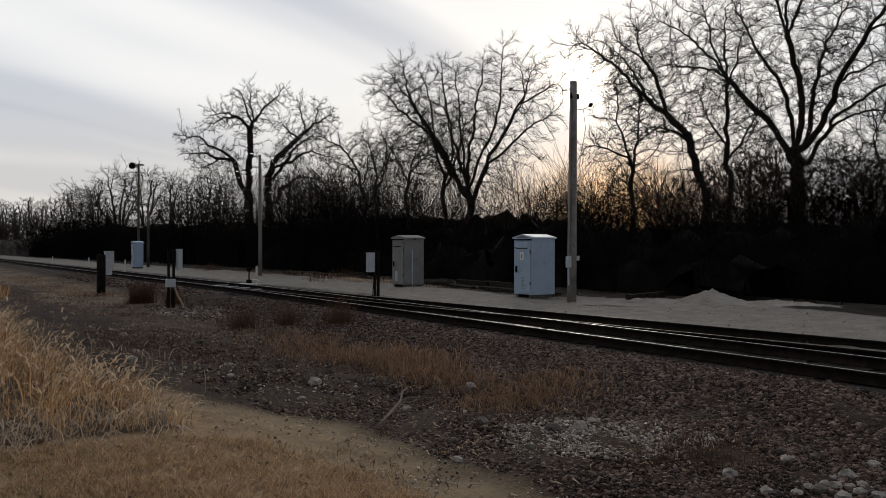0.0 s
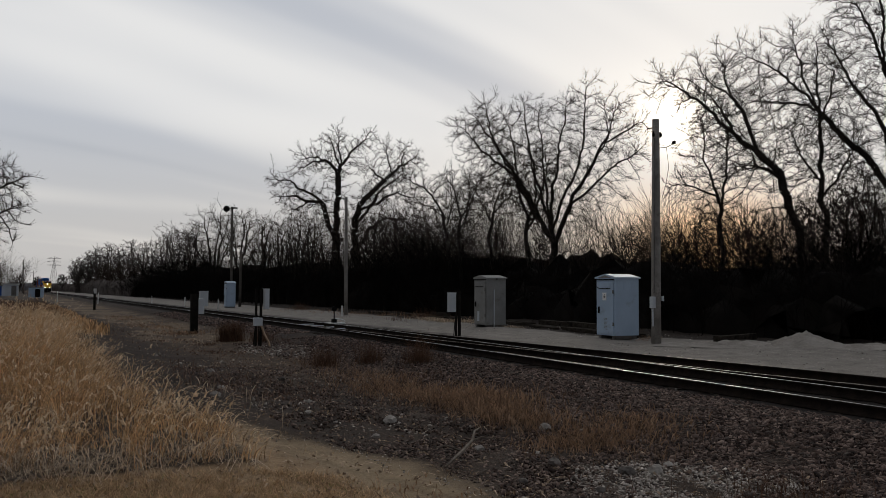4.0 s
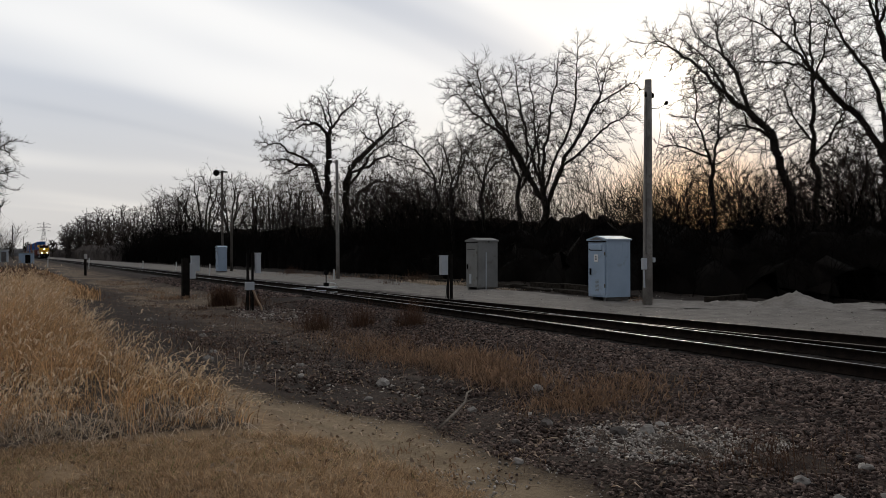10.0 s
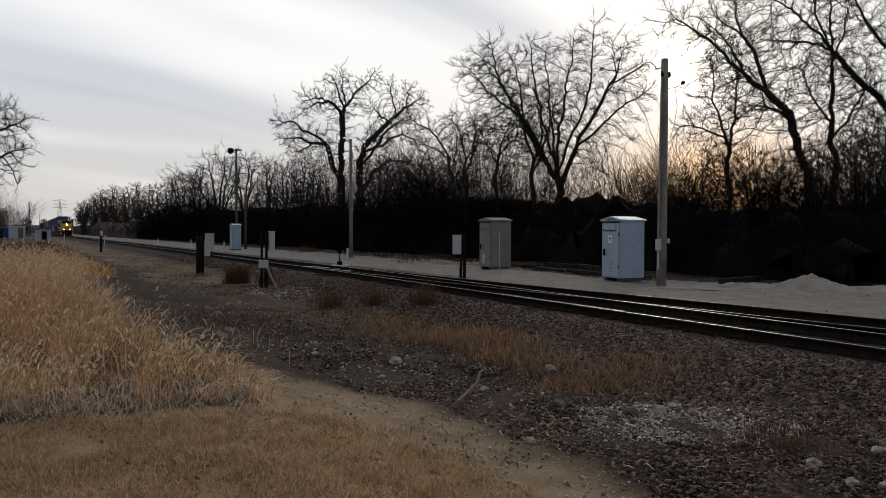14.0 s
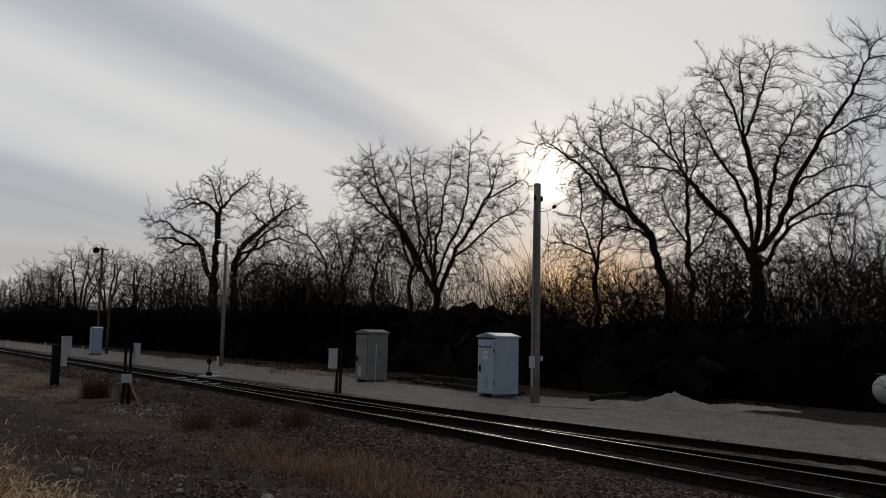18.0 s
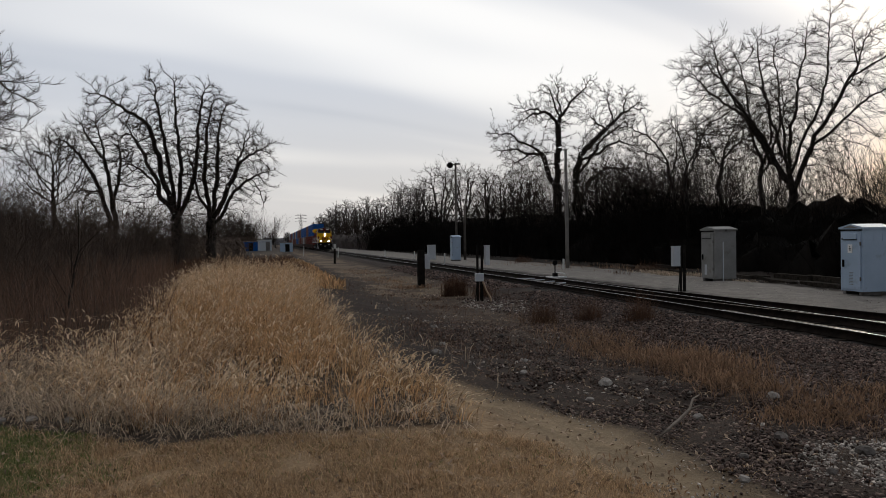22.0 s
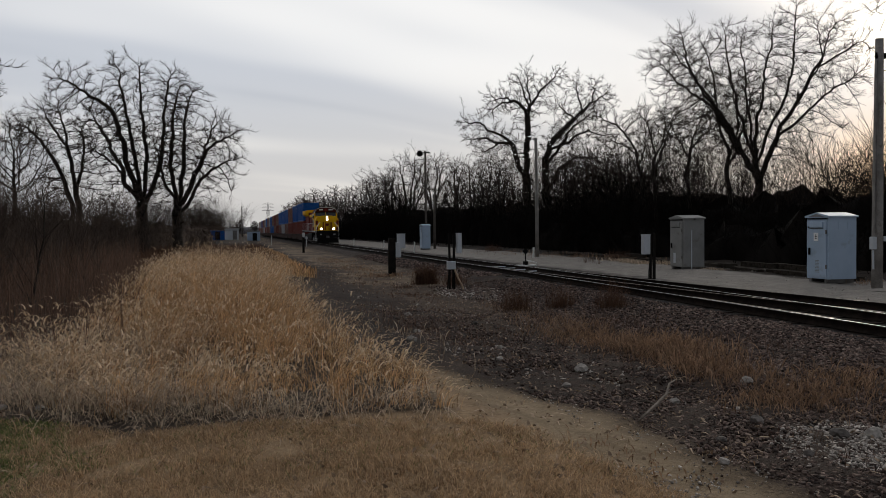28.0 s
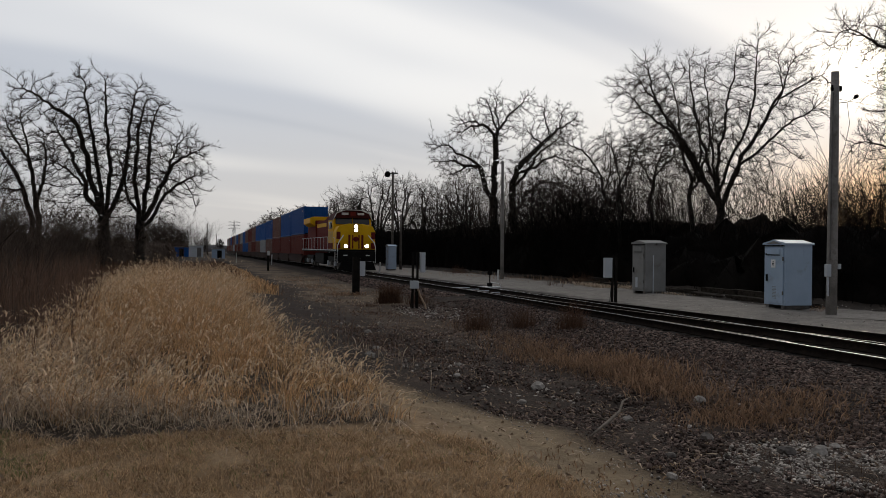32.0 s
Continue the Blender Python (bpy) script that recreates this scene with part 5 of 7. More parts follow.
        tree(a + rng.uniform(-0.3, 0.3), d, 100 + k, lobes, 330 if d < 150 else 240, [[(0, 0, -0.3), (0, 0, h * 0.16)]] + fan(rng.choice((3, 4, 5)), h * 0.15, s * 0.75, h * 0.8, 700 + k, 0.6),
             "bare tree at the edge of the woods behind the line", behind, tip=0.010 * max(1.0, d / 90), least=0.006 * max(1.0, d / 90), most=0.13 * max(1, d / 120), kill=0.65, twigs=1 if d > 90 else 2, twig_len=1.1, wander=0.13, up=0.22)
    for k, (a, top, wide) in enumerate(((11.9, 5.7, 2.1), (13.7, 5.6, 1.9), (10.6, 4.4, 1.2), (9.5, 4.3, 1.3), (8.7, 3.9, 1.1), (7.5, 2.9, 0.8), (6.8, 2.9, 0.8), (6.1, 2.8, 0.7), (5.4, 2.7, 0.8), (4.7, 2.4, 0.7), (4.1, 2.1, 0.6), (3.5, 1.9, 0.6),
                                        (15.2, 4.9, 1.4), (16.3, 5.2, 1.4), (17.4, 5.0, 1.4), (18.5, 5.0, 1.3), (22.9, 5.4, 1.5), (24.6, 5.7, 1.6), (26.4, 5.9, 1.6))):
        d = min(330, 28.5 / math.sin(radians(a)))
        h = (1.7 + d * math.tan(radians(top)) - float(fall(d))) * 1.08
        big = max(1.0, d / 90)
        # trees beyond 150 m get the twig colour paled for haze
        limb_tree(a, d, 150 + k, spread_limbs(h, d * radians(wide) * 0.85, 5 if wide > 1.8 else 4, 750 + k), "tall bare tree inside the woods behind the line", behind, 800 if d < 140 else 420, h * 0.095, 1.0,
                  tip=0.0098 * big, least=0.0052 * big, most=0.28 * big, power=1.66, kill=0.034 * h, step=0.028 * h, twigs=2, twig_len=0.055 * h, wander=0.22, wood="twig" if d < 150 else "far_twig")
    # the near side
    limb_tree(-6.1, 66, 201, [(0.2, -0.6, 0.2, 1.3, 0.1, 2.6, 0.1, 4), (0.1, 4, -1, 7.1, -1.7, 10.4, -3.7, 11.8), (-3.7, 11.8, -4.6, 12.3, -5.3, 12.7, -6.1, 13), (0, 4.4, -0.5, 8, -1, 11.5, -1.6, 14.6), (0.2, 4.2, 0.4, 7.1, 0.2, 10.7, 0, 14.8), (0.3, 4, 1.5, 7.4, 1.8, 11.2, 2.4, 14), (-0.9, 4.9, -1.8, 7.7, -3, 10.2, -4.1, 10.8), (-1.4, 6.3, -2.1, 7.1, -2.9, 7.7, -3.8, 7.9)],
              "broad bare tree with a forked trunk in dry brush", beside, 1250, 1.0, tip=0.0125, most=0.5, power=1.85)
    limb_tree(-3.96, 67, 202, [(0.2, -0.6, 0.2, 1.3, 0.2, 2.7, 0.2, 3.8), (0.2, 3.8, -0.3, 6.8, -0.1, 10, 0.5, 13.3), (0.2, 3.8, 0.7, 7.3, 0.8, 10.7, 1.7, 13.8), (0.3, 3.8, 1.9, 6.9, 2.8, 8.6, 4.9, 9.2), (1.9, 6.9, 2.4, 8.6, 3, 10, 3.8, 11.1), (0.6, 3.3, 1.7, 5.3, 3, 6.8, 5, 7.8), (0, 4.5, -0.7, 5.6, -1, 7.2, -1.4, 9)],
              "broad bare tree with spreading limbs in dry brush", beside, 1000, 1.0, tip=0.0125, most=0.46, power=1.85)
    limb_tree(-10.3, 70, 203, [(0.2, -0.9, 0.1, 2, 0, 4.5, -0.9, 6.9), (-0.9, 6.9, -2.1, 8.8, -3, 9.9, -4.1, 10.4), (0.6, -0.9, 0.5, 3.4, 0.1, 6.6, -1, 13), (0.4, 5.2, 0.8, 7.1, 1, 9, 0.8, 10.9), (-0.5, 6, -1.2, 5.9, -1.9, 6, -2.6, 6.1), (-0.2, 8.4, -1, 9.6, -1.7, 10.9, -2, 12.5)],
              "twin-stemmed bare tree with slanting limbs in dry brush", beside, 800, 0.95, tip=0.0125, most=0.3, power=1.9, squat=1.0)
    limb_tree(-23.4, 29, 205, [(0.5, 0.4, 0.6, 1.7, 0.8, 2.7, 1.3, 3.5), (1.3, 3.5, 1.7, 4.3, 2.1, 5.1, 2.4, 6.3), (2.4, 6.3, 2.6, 6.8, 2.8, 7.3, 3, 7.9), (1.7, 4.3, 2.2, 4.8, 3, 5.3, 3.7, 5.8), (1, 3.1, 0.7, 4.5, 0.6, 5.5, 0.8, 6.6), (0.8, 6.6, 1.7, 6.9, 2.9, 6.8, 4.4, 5.6), (1.9, 4.8, 1.6, 5.2, 1.3, 5.2, 0.7, 5.3), (2.2, 5.6, 2.6, 5.9, 3, 6, 3.7, 6.2)],
              "large bare tree arching over the edge of the brush", beside, 1300, 0.75, tip=0.007, most=0.2, kill=0.24, step=0.2, twig_len=0.36)
    tree(-13.5, 76, 204, [(0, 0, 8.4, 3.4, 3.2, 3.6, 1)], 420, [[(0, 0, -0.3), (0, 0, 3.4)]], "bare tree with slanting limbs in dry brush", beside, tip=0.013, most=0.2)
    for k, (a, d, h) in enumerate(((-16, 62, 6.0), (-18.5, 56, 6.4), (-15, 66, 6.5), (-21, 50, 6.0), (-8.0, 80, 5.6), (-12, 72, 5.4), (-1.2, 250, 8), (-2.0, 235, 8.5), (-2.9, 230, 9), (-3.6, 215, 9), (0.2, 420, 8), (1.2, 520, 9), (2.6, 480, 10), (3.4, 420, 11))):
        s = h * 0.32
        tree(a, d, 240 + k, [(0, 0, h * 0.62, s, s, h * 0.36, 1)], 240, [[(0, 0, -0.3), (0, 0, h * 0.2)]] + fan(4, h * 0.19, s * 0.7, h * 0.75, 800 + k, 0.6), "bare tree standing among dry brush", beside, tip=0.010 * max(1, d / 60), least=0.006 * max(1, d / 60), most=0.16, twigs=2 if d < 100 else 1, twig_len=0.6)


build_trees()
build_far()


# ---- thicket ----
def stems(n, size, seed, h0, h1, lean=0.35, least=0.006, forks=4, thin=1.0, bend=0.2, spread=0.6):
    """Arrays of upright brushy stems over a patch of ground."""
    rng = random.Random(seed)
    segs = []
    for _ in range(n):
        p = Vector((rng.uniform(-0.5, 0.5) * size[0], rng.uniform(-0.5, 0.5) * size[1], -0.2))
        d = Vector((rng.gauss(0, lean), rng.gauss(0, lean), 1)).normalized()
        h = rng.uniform(h0, h1)
        r = (0.004 * h + 0.006) * thin
        for i in range(3):
            q = p + d * (h / 3)
            segs.append((p, q, r * (1 - i * 0.28), r * (0.72 - i * 0.28), 4))
            for _ in range(forks if i else 1):
                e = (d + Vector((rng.gauss(0, spread), rng.gauss(0, spread), rng.gauss(0.1, 0.4)))).normalized()
                s = p.lerp(q, rng.random())
                m = s + e * h * rng.uniform(0.12, 0.28)
                segs.append((s, m, r * 0.45, r * 0.25, 5))
                if i:
                    e2 = (e + Vector((rng.gauss(0, 0.5), rng.gauss(0, 0.5), rng.gauss(0.2, 0.4)))).normalized()
                    segs.append((m, m + e2 * h * rng.uniform(0.08, 0.18), r * 0.25, r * 0.15, 5))
            p = q
            d = (d + Vector((rng.gauss(0, bend), rng.gauss(0, bend), 0))).normalized()
    return tubes(segs, lambda s: 3, least)


def hedge_mass(name, line, height, depth, seed, mat, label):
    """A dense, ragged bank of undergrowth along a line of points, each with its height."""
    rng = np.random.default_rng(seed)
    pts = []
    line = [p if len(p) == 3 else (*p, height) for p in line]
    for p0, p1 in zip(line, line[1:]):
        k = max(2, int(math.hypot(p1[0] - p0[0], p1[1] - p0[1]) / 0.8))
        pts += [tuple(a + (b - a) * i / k for a, b in zip(p0, p1)) for i in range(k)]
    pts = np.array(pts + [line[-1]])
    n, m = len(pts), 9
    d = np.gradient(pts[:, :2], axis=0)
    d /= np.linalg.norm(d, axis=1, keepdims=True)
    side = np.stack([d[:, 1], -d[:, 0]], -1)
    slow = np.convolve(rng.normal(0, 1, n + 16), np.ones(17) / 17, "valid")[:n]
    lump = pts[:, 2] * (0.83 + 0.3 * slow) + rng.normal(0, 0.16, n)
    v = np.zeros((n, m, 3))
    for j in range(m):
        a = math.pi * j / (m - 1)
        off = -math.cos(a) * depth * 0.5
        v[:, j, 0] = pts[:, 0] + side[:, 0] * off
        v[:, j, 1] = pts[:, 1] + side[:, 1] * off
        v[:, j, 2] = land(v[:, j, 0], v[:, j, 1]) - 0.1 + np.maximum(0, lump) * math.sin(a) ** 0.55
    v[:, 1:-1] += rng.normal(0, 0.36, (n, m - 2, 3)) * np.array([1, 1, 1.1])
    i = np.arange(n * m).reshape(n, m)
    faces = np.stack([i[:-1, :-1], i[:-1, 1:], i[1:, 1:], i[1:, :-1]], -1).reshape(-1, 4)
    ob = raw(name, v.reshape(-1, 3), faces, mat)
    return tagged(ob, label, "undergrowth", kind="stuff")


BANK = [(30.5, -20, 4.2), (29.6, 20, 4.2), (29.4, 30, 4.3), (29.4, 40, 4.8), (29.4, 50, 6.1), (29.2, 58, 5.9), (29.0, 64, 5.2), (28.5, 80, 5.7), (27.5, 105, 6.2), (27.0, 128, 7.2), (27.0, 146, 8.2), (26.0, 165, 6.4), (25.0, 185, 4.8)]


def bank_height(y):
    return float(np.interp(y, [p[1] for p in BANK], [p[2] for p in BANK]))


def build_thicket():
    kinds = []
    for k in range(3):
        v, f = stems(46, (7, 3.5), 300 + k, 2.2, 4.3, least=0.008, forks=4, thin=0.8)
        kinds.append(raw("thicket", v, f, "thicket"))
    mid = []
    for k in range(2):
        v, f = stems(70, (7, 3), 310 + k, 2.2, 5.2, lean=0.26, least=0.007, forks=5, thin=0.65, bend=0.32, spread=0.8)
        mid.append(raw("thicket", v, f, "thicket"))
    tall = []
    for k in range(3):
        v, f = stems(54, (7, 4), 320 + k, 2.4, 6.6, lean=0.15, least=0.008, forks=6, thin=0.75, bend=0.22, spread=0.6)
        tall.append(raw("tall_brush", v, f, "brush"))
    thin = []
    for k in range(2):
        v, f = stems(60, (7, 4), 330 + k, 2.2, 5.0, lean=0.24, least=0.007, forks=6, thin=0.55, bend=0.38, spread=0.95)
        thin.append(raw("tall_brush", v, f, "brush_near"))
    rng = random.Random(9)
    group = "leafless thicket behind the line"
    for row, back in enumerate((0, 3.4, 6.2, 10.5)):
        y = 2.0
        while y < (185 if row < 2 else 92):
            x = 26.2 + back + rng.uniform(-0.6, 0.6) - 1.8 * (y > 42) - max(0, y - 60) * 0.03
            turn = 90 + rng.choice((0, 180)) + rng.uniform(-8, 8)
            k = bank_height(y) * rng.uniform(0.85, 1.12)
            if row < 2:
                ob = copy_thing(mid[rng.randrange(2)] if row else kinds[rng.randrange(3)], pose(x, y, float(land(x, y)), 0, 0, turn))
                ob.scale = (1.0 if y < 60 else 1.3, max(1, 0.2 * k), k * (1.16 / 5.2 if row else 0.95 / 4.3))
                tagged(ob, "dense leafless thicket along the edge of the woods, deep shade in its colour", "brush", group, "stuff")
            else:
                far = math.hypot(x, y)
                ob = copy_thing(tall[rng.randrange(3)], pose(x, y + 2, float(land(x, y)), 0, 0, turn + 20))
                ob.scale = (1.0 if y < 60 else 1.3, 1.0, (2.0 + far * math.tan(radians(np.interp(y, [20, 60, 75, 92], [6.0, 6.0, 5.6, 5.0])))) / 6.2)
                tagged(ob, "tall thin brown saplings above the thicket", "brush", group, "stuff")
            y += 5.5 if y < 60 else 9.0
    for x, y in ((31, 8), (31.5, 13), (31, 18), (31.5, 23), (31, 28), (34, 10), (34, 15.5), (34.5, 21), (34, 26), (34, 31), (36, 5), (32, 3)):
        ob = copy_thing(mid[rng.randrange(2)], pose(x, y, float(land(x, y)), 0, 0, 90 + rng.uniform(-10, 10)))
        ob.scale = (1.1, 1.1, rng.uniform(0.9, 1.15))
        tagged(ob, "dense leafless thicket inside the woods, deep shade in its colour", "brush", group, "stuff")
    y = 17.0
    while y < 62:
        x = 23.4 + 1.2 * float(np.interp(y, [17, 24, 34, 62], [0, -0.6, 0.8, 1.0])) + rng.uniform(-0.4, 0.4)
        ob = copy_thing(kinds[rng.randrange(3)], pose(x, y, float(land(x, y)), 0, 0, 90 + rng.uniform(-8, 8)))
        ob.scale = (1.0, 0.8, 0.62)
        tagged(ob, "low leafless scrub at the edge of the gravel, shade in its colour", "brush", group, "stuff")
        y += 5.0
    hedge_mass("undergrowth", [(24.6, 17, 1.0), (24.4, 24, 1.6), (25.6, 36, 1.8), (25.8, 64, 2.0)], 2.0, 3.0, 9, "thicket", "low undergrowth behind the gravel yard, coloured black for its shade")
    for a, d in ((-4, 72), (-7, 75), (-9.5, 68), (-12, 62), (-14.5, 56), (-17, 52), (-19.5, 48), (-22, 44), (-12, 74), (-15, 68), (-18, 62), (-21, 56), (-13.5, 50), (-17.5, 42), (-21, 38), (-9, 60), (-11, 54), (-6.5, 66), (-16, 46), (-19, 40), (-23, 34), (-24.5, 40)):
        x, y = d * math.sin(radians(a)), d * math.cos(radians(a))
        ob = copy_thing(thin[rng.randrange(2)], pose(x, y, float(land(x, y)), 0, 0, rng.uniform(0, 360)))
        tagged(ob, "tall thin brown saplings on the near side", "brush", "brush on the near side", "stuff")
    for a, d, k in ((-1.4, 235, 1.5), (-2.2, 228, 1.6), (-3.0, 222, 1.6), (-3.9, 215, 1.7), (-4.8, 215, 1.7), (-0.6, 260, 1.5), (6.0, 255, 1.6), (7.0, 225, 1.6), (8.2, 200, 1.5), (5.2, 300, 1.6), (4.6, 340, 1.6)):
        x, y = d * math.sin(radians(a)), d * math.cos(radians(a))
        ob = copy_thing(tall[rng.randrange(3)], pose(x, y, float(land(x, y)), 0, 0, rng.uniform(0, 360)))
        ob.scale = (k * 1.3, k * 1.3, k)
        tagged(ob, "thin leafless saplings far down the line", "brush", "far brush", "stuff")
    # solid banks whose colour carries the darkness between the twigs
    hedge_mass("undergrowth", [(x, y, 0.80 * h) for x, y, h in BANK], 3.2, 4.5, 1, "thicket", "dense undergrowth at the edge of the woods, coloured black for its shade")
    hedge_mass("undergrowth", [(40, -30, 2.6), (39, 20, 3.6), (40, 45, 4.4), (40, 70, 6.0), (38, 90, 5.6), (36, 130, 6.6), (34, 190, 5.0)], 3.6, 6, 2, "thicket", "dense undergrowth inside the woods, coloured black for its shade")
    hedge_mass("undergrowth", [(25, 180), (24, 240), (26, 330), (30, 460), (20, 620)], 4.2, 8, 3, "far_twig", "leafless woods along the far line, paled grey-brown as by haze")
    hedge_mass("far_woods", [(-60, 260), (-25, 235), (-8, 215), (-12, 300), (-20, 420)], 3.6, 12, 4, "brush", "distant leafless woods on the near side")
    hedge_mass("far_woods", [(-300, 700), (-60, 780), (60, 800), (200, 700)], 7.0, 20, 5, "far_haze", "distant woods on the horizon, haze put into their colour")
    # near side brush behind the tall grass
    hedge_mass("undergrowth", [(-46, 44), (-30, 50), (-16, 60), (-8, 72), (-5, 100), (-9, 150)], 2.4, 5, 6, "brush_near", "dark leafless undergrowth below the near trees")
    hedge_mass("undergrowth", [(-60, 60), (-34, 72), (-18, 84)], 3.6, 6, 7, "brush", "brown leafless brush behind the near trees")
    near = []
    for k in range(2):
        v, f = stems(80, (6, 4), 340 + k, 1.4, 3.0, lean=0.2, least=0.005, forks=4, thin=0.6)
        near.append(raw("brush_patch", v, f, "brush_near"))
    for k, (x, y) in enumerate(((-6.5, 21), (-11, 20), (-16, 22), (-8, 26), (-13.5, 27), (-19, 28), (-7, 32), (-12, 34), (-18, 36), (-25, 34), (-9, 41), (-15, 44), (-22, 43), (-8, 50), (-14, 54), (-5, 58))):
        ob = copy_thing(near[k % 2], pose(x, y, float(land(x, y)), 0, 0, rng.uniform(0, 360)))
        tagged(ob, "reddish-brown leafless brush behind the tall grass", "brush", "brush on the near side", "stuff")
    for ob in near + kinds + mid + tall + thin:
        bpy.data.objects.remove(ob)


build_thicket()


# ---- grass and weeds ----
def blades(name, pos, height, width, bend, mat, label, seed, segs=3, head=False, category="grass", toward=None):
    """Thin curved blades. pos: roots; height and bend: per blade."""
    rng = np.random.default_rng(seed)
    n = len(pos)
    a = rng.uniform(0, 2 * np.pi, n)
    if toward is not None:
        a = np.arctan2(toward[:, 1], toward[:, 0]) + rng.normal(0, 0.5, n)
    out = np.stack([np.cos(a), np.sin(a), np.zeros(n)], -1)
    b = rng.uniform(0, np.pi, n)
    across = np.stack([np.cos(b), np.sin(b), np.zeros(n)], -1)
    lean = rng.normal(0, 0.12, (n, 1))
    rows = []
    for k in range(segs + 1):
        t = k / segs
        c = pos + out * (bend[:, None] * height[:, None] * t * t + lean * t * height[:, None])
        c = c + np.array([0, 0, 1.0]) * (height * (t - 0.45 * np.abs(bend) * t * t * t))[:, None]
        w = width * (1.0 - 0.75 * t)
        if head and k >= segs - 1:
            w = width * (2.6 if k == segs - 1 else 1.0)
        rows.append((c - across * w / 2, c + across * w / 2))
    v = np.empty((n, 2 * (segs + 1), 3))
    for k, (l, r) in enumerate(rows):
        v[:, 2 * k], v[:, 2 * k + 1] = l, r
    i = np.arange(n)[:, None] * 2 * (segs + 1)
    faces = np.concatenate([np.stack([i[:, 0] + 2 * k, i[:, 0] + 2 * k + 1, i[:, 0] + 2 * k + 3, i[:, 0] + 2 * k + 2], -1) for k in range(segs)])
    ob = raw(name, v.reshape(-1, 3), faces, mat)
    return tagged(ob, label, category, kind="stuff")


def scatter(n, x0, x1, y0, y1, seed, keep=None):
    rng = np.random.default_rng(seed)
    x, y = rng.uniform(x0, x1, n), rng.uniform(y0, y1, n)
    if keep is not None:
        k = keep(x, y, rng)
        x, y = x[k], y[k]
    return np.stack([x, y, land(x, y) - 0.02], -1)


def wob(x, y, f=1.0):
    return 0.35 * np.sin(1.7 * f * x + 0.9 * f * y) + 0.3 * np.sin(2.9 * f * y - 1.3 * f * x + 1.0) + 0.2 * np.sin(5.1 * f * x + 3.3 * f * y)


HOLLOWS = [(0.35, 9.9, 0.55, 0.8), (-0.95, 9.3, 0.5, 0.5), (-2.5, 9.9, 0.6, 0.5), (-0.2, 10.6, 0.45, 0.6), (0.95, 9.2, 0.3, 0.35), (-1.7, 10.6, 0.4, 0.5), (0.6, 12.4, 0.5, 0.8), (-0.6, 13.5, 0.5, 0.9)]


def build_grass():
    rng = np.random.default_rng(12)

    def front(x):
        return 8.30 - 0.50 * ramp01(x, -0.4, 0.8) + 0.65 * np.maximum(0, -1.0 - x)

    def tussocks(n, x0, x1, y0, y1, seed, keep, stems_each, spread):
        """Roots gathered in tussocks, the way each stem leans, and a height factor."""
        g = np.random.default_rng(seed)
        c = scatter(n, x0, x1, y0, y1, seed, keep)
        k = g.poisson(stems_each, len(c))
        i = np.repeat(np.arange(len(c)), k)
        off = g.normal(0, spread, (len(i), 2))
        p = c[i].copy()
        p[:, :2] += off
        p[:, 2] = land(p[:, 0], p[:, 1]) - 0.02
        lean = off / spread * 0.6 + g.normal(0, 0.5, (len(c), 2))[i] + np.array([0.35, -0.25])
        return p, lean, g.uniform(0.5, 1.22, len(c))[i]

    def hollow(p):
        """Trodden places where the grass is short."""
        k = np.ones(len(p))
        for x, y, rx, ry in HOLLOWS:
            k = np.minimum(k, 0.35 + 0.65 * np.clip(((p[:, 0] - x) / rx) ** 2 + ((p[:, 1] - y) / ry) ** 2, 0, 1))
        return k

    def golden(x, y, r):
        edge = 2.15 - 0.75 * ramp01(y, 9.5, 14.0) + 0.22 * wob(x, y)
        left = -2.3 - 0.04 * (y - 8) + 0.6 * wob(x, y, 0.7)
        thin = np.clip(1.25 - (y - 8) / 40, 0.3, 1)
        return (x < edge) & (x > left) & (y > front(x) + 0.15 * wob(x, y, 2)) & (r.random(len(x)) < thin)
    p, lean, tall = tussocks(4300, -5, 2.6, 7.4, 40, 1, golden, 14, 0.085)
    d = np.clip((p[:, 1] - 7.7) / 6, 0, 1)
    edge = np.clip((2.3 - 0.6 * ramp01(p[:, 1], 9.5, 14.0) - p[:, 0]) / 1.2, 0.28, 1)
    h = (0.40 + 0.56 * d) * (0.45 + 0.55 * edge) * tall * rng.uniform(0.75, 1.15, len(p))
    h *= np.where(wob(p[:, 0], p[:, 1], 1.1) > 0.45, 0.55, 1.0) * (1 + 0.28 * wob(p[:, 0], p[:, 1], 0.55))
    h *= hollow(p) * (0.5 + 0.5 * np.clip((p[:, 0] + 2.6 + 0.04 * (p[:, 1] - 8)) / 1.7, 0, 1))
    blades("tall_grass", p, h, 0.0100, rng.uniform(0.15, 1.0, len(p)), "golden_grass", "tall dry golden foxtail grass with drooping heads", 2, 4, toward=lean)
    # pale heads nod over the stems
    k = rng.random(len(p)) < 0.36
    q, hq = p[k].copy(), h[k] * rng.uniform(0.80, 1.02, k.sum())
    q[:, 2] += hq
    q[:, :2] += lean[k] / np.maximum(np.linalg.norm(lean[k], axis=1, keepdims=True), 0.1) * hq[:, None] * 0.3
    blades("grass_heads", q, rng.uniform(0.07, 0.15, len(q)), 0.024, rng.uniform(0.9, 2.0, len(q)), "seed_head", "pale nodding seed heads of the dry grass", 22, 4, toward=lean[k])

    def pale(x, y, r):
        return (y > front(x) + 0.15 * wob(x, y, 2)) & (y < 13.0 + wob(x, y)) & ((x < -0.6 + 1.6 * wob(x, y, 0.6) + r.normal(0, 0.7, len(x))) | ((y < front(x) + 0.35) & (x < 1.9) & (r.random(len(x)) < 0.25)))
    p, lean, tall = tussocks(1900, -9, 2.0, 7.2, 14, 3, pale, 13, 0.13)
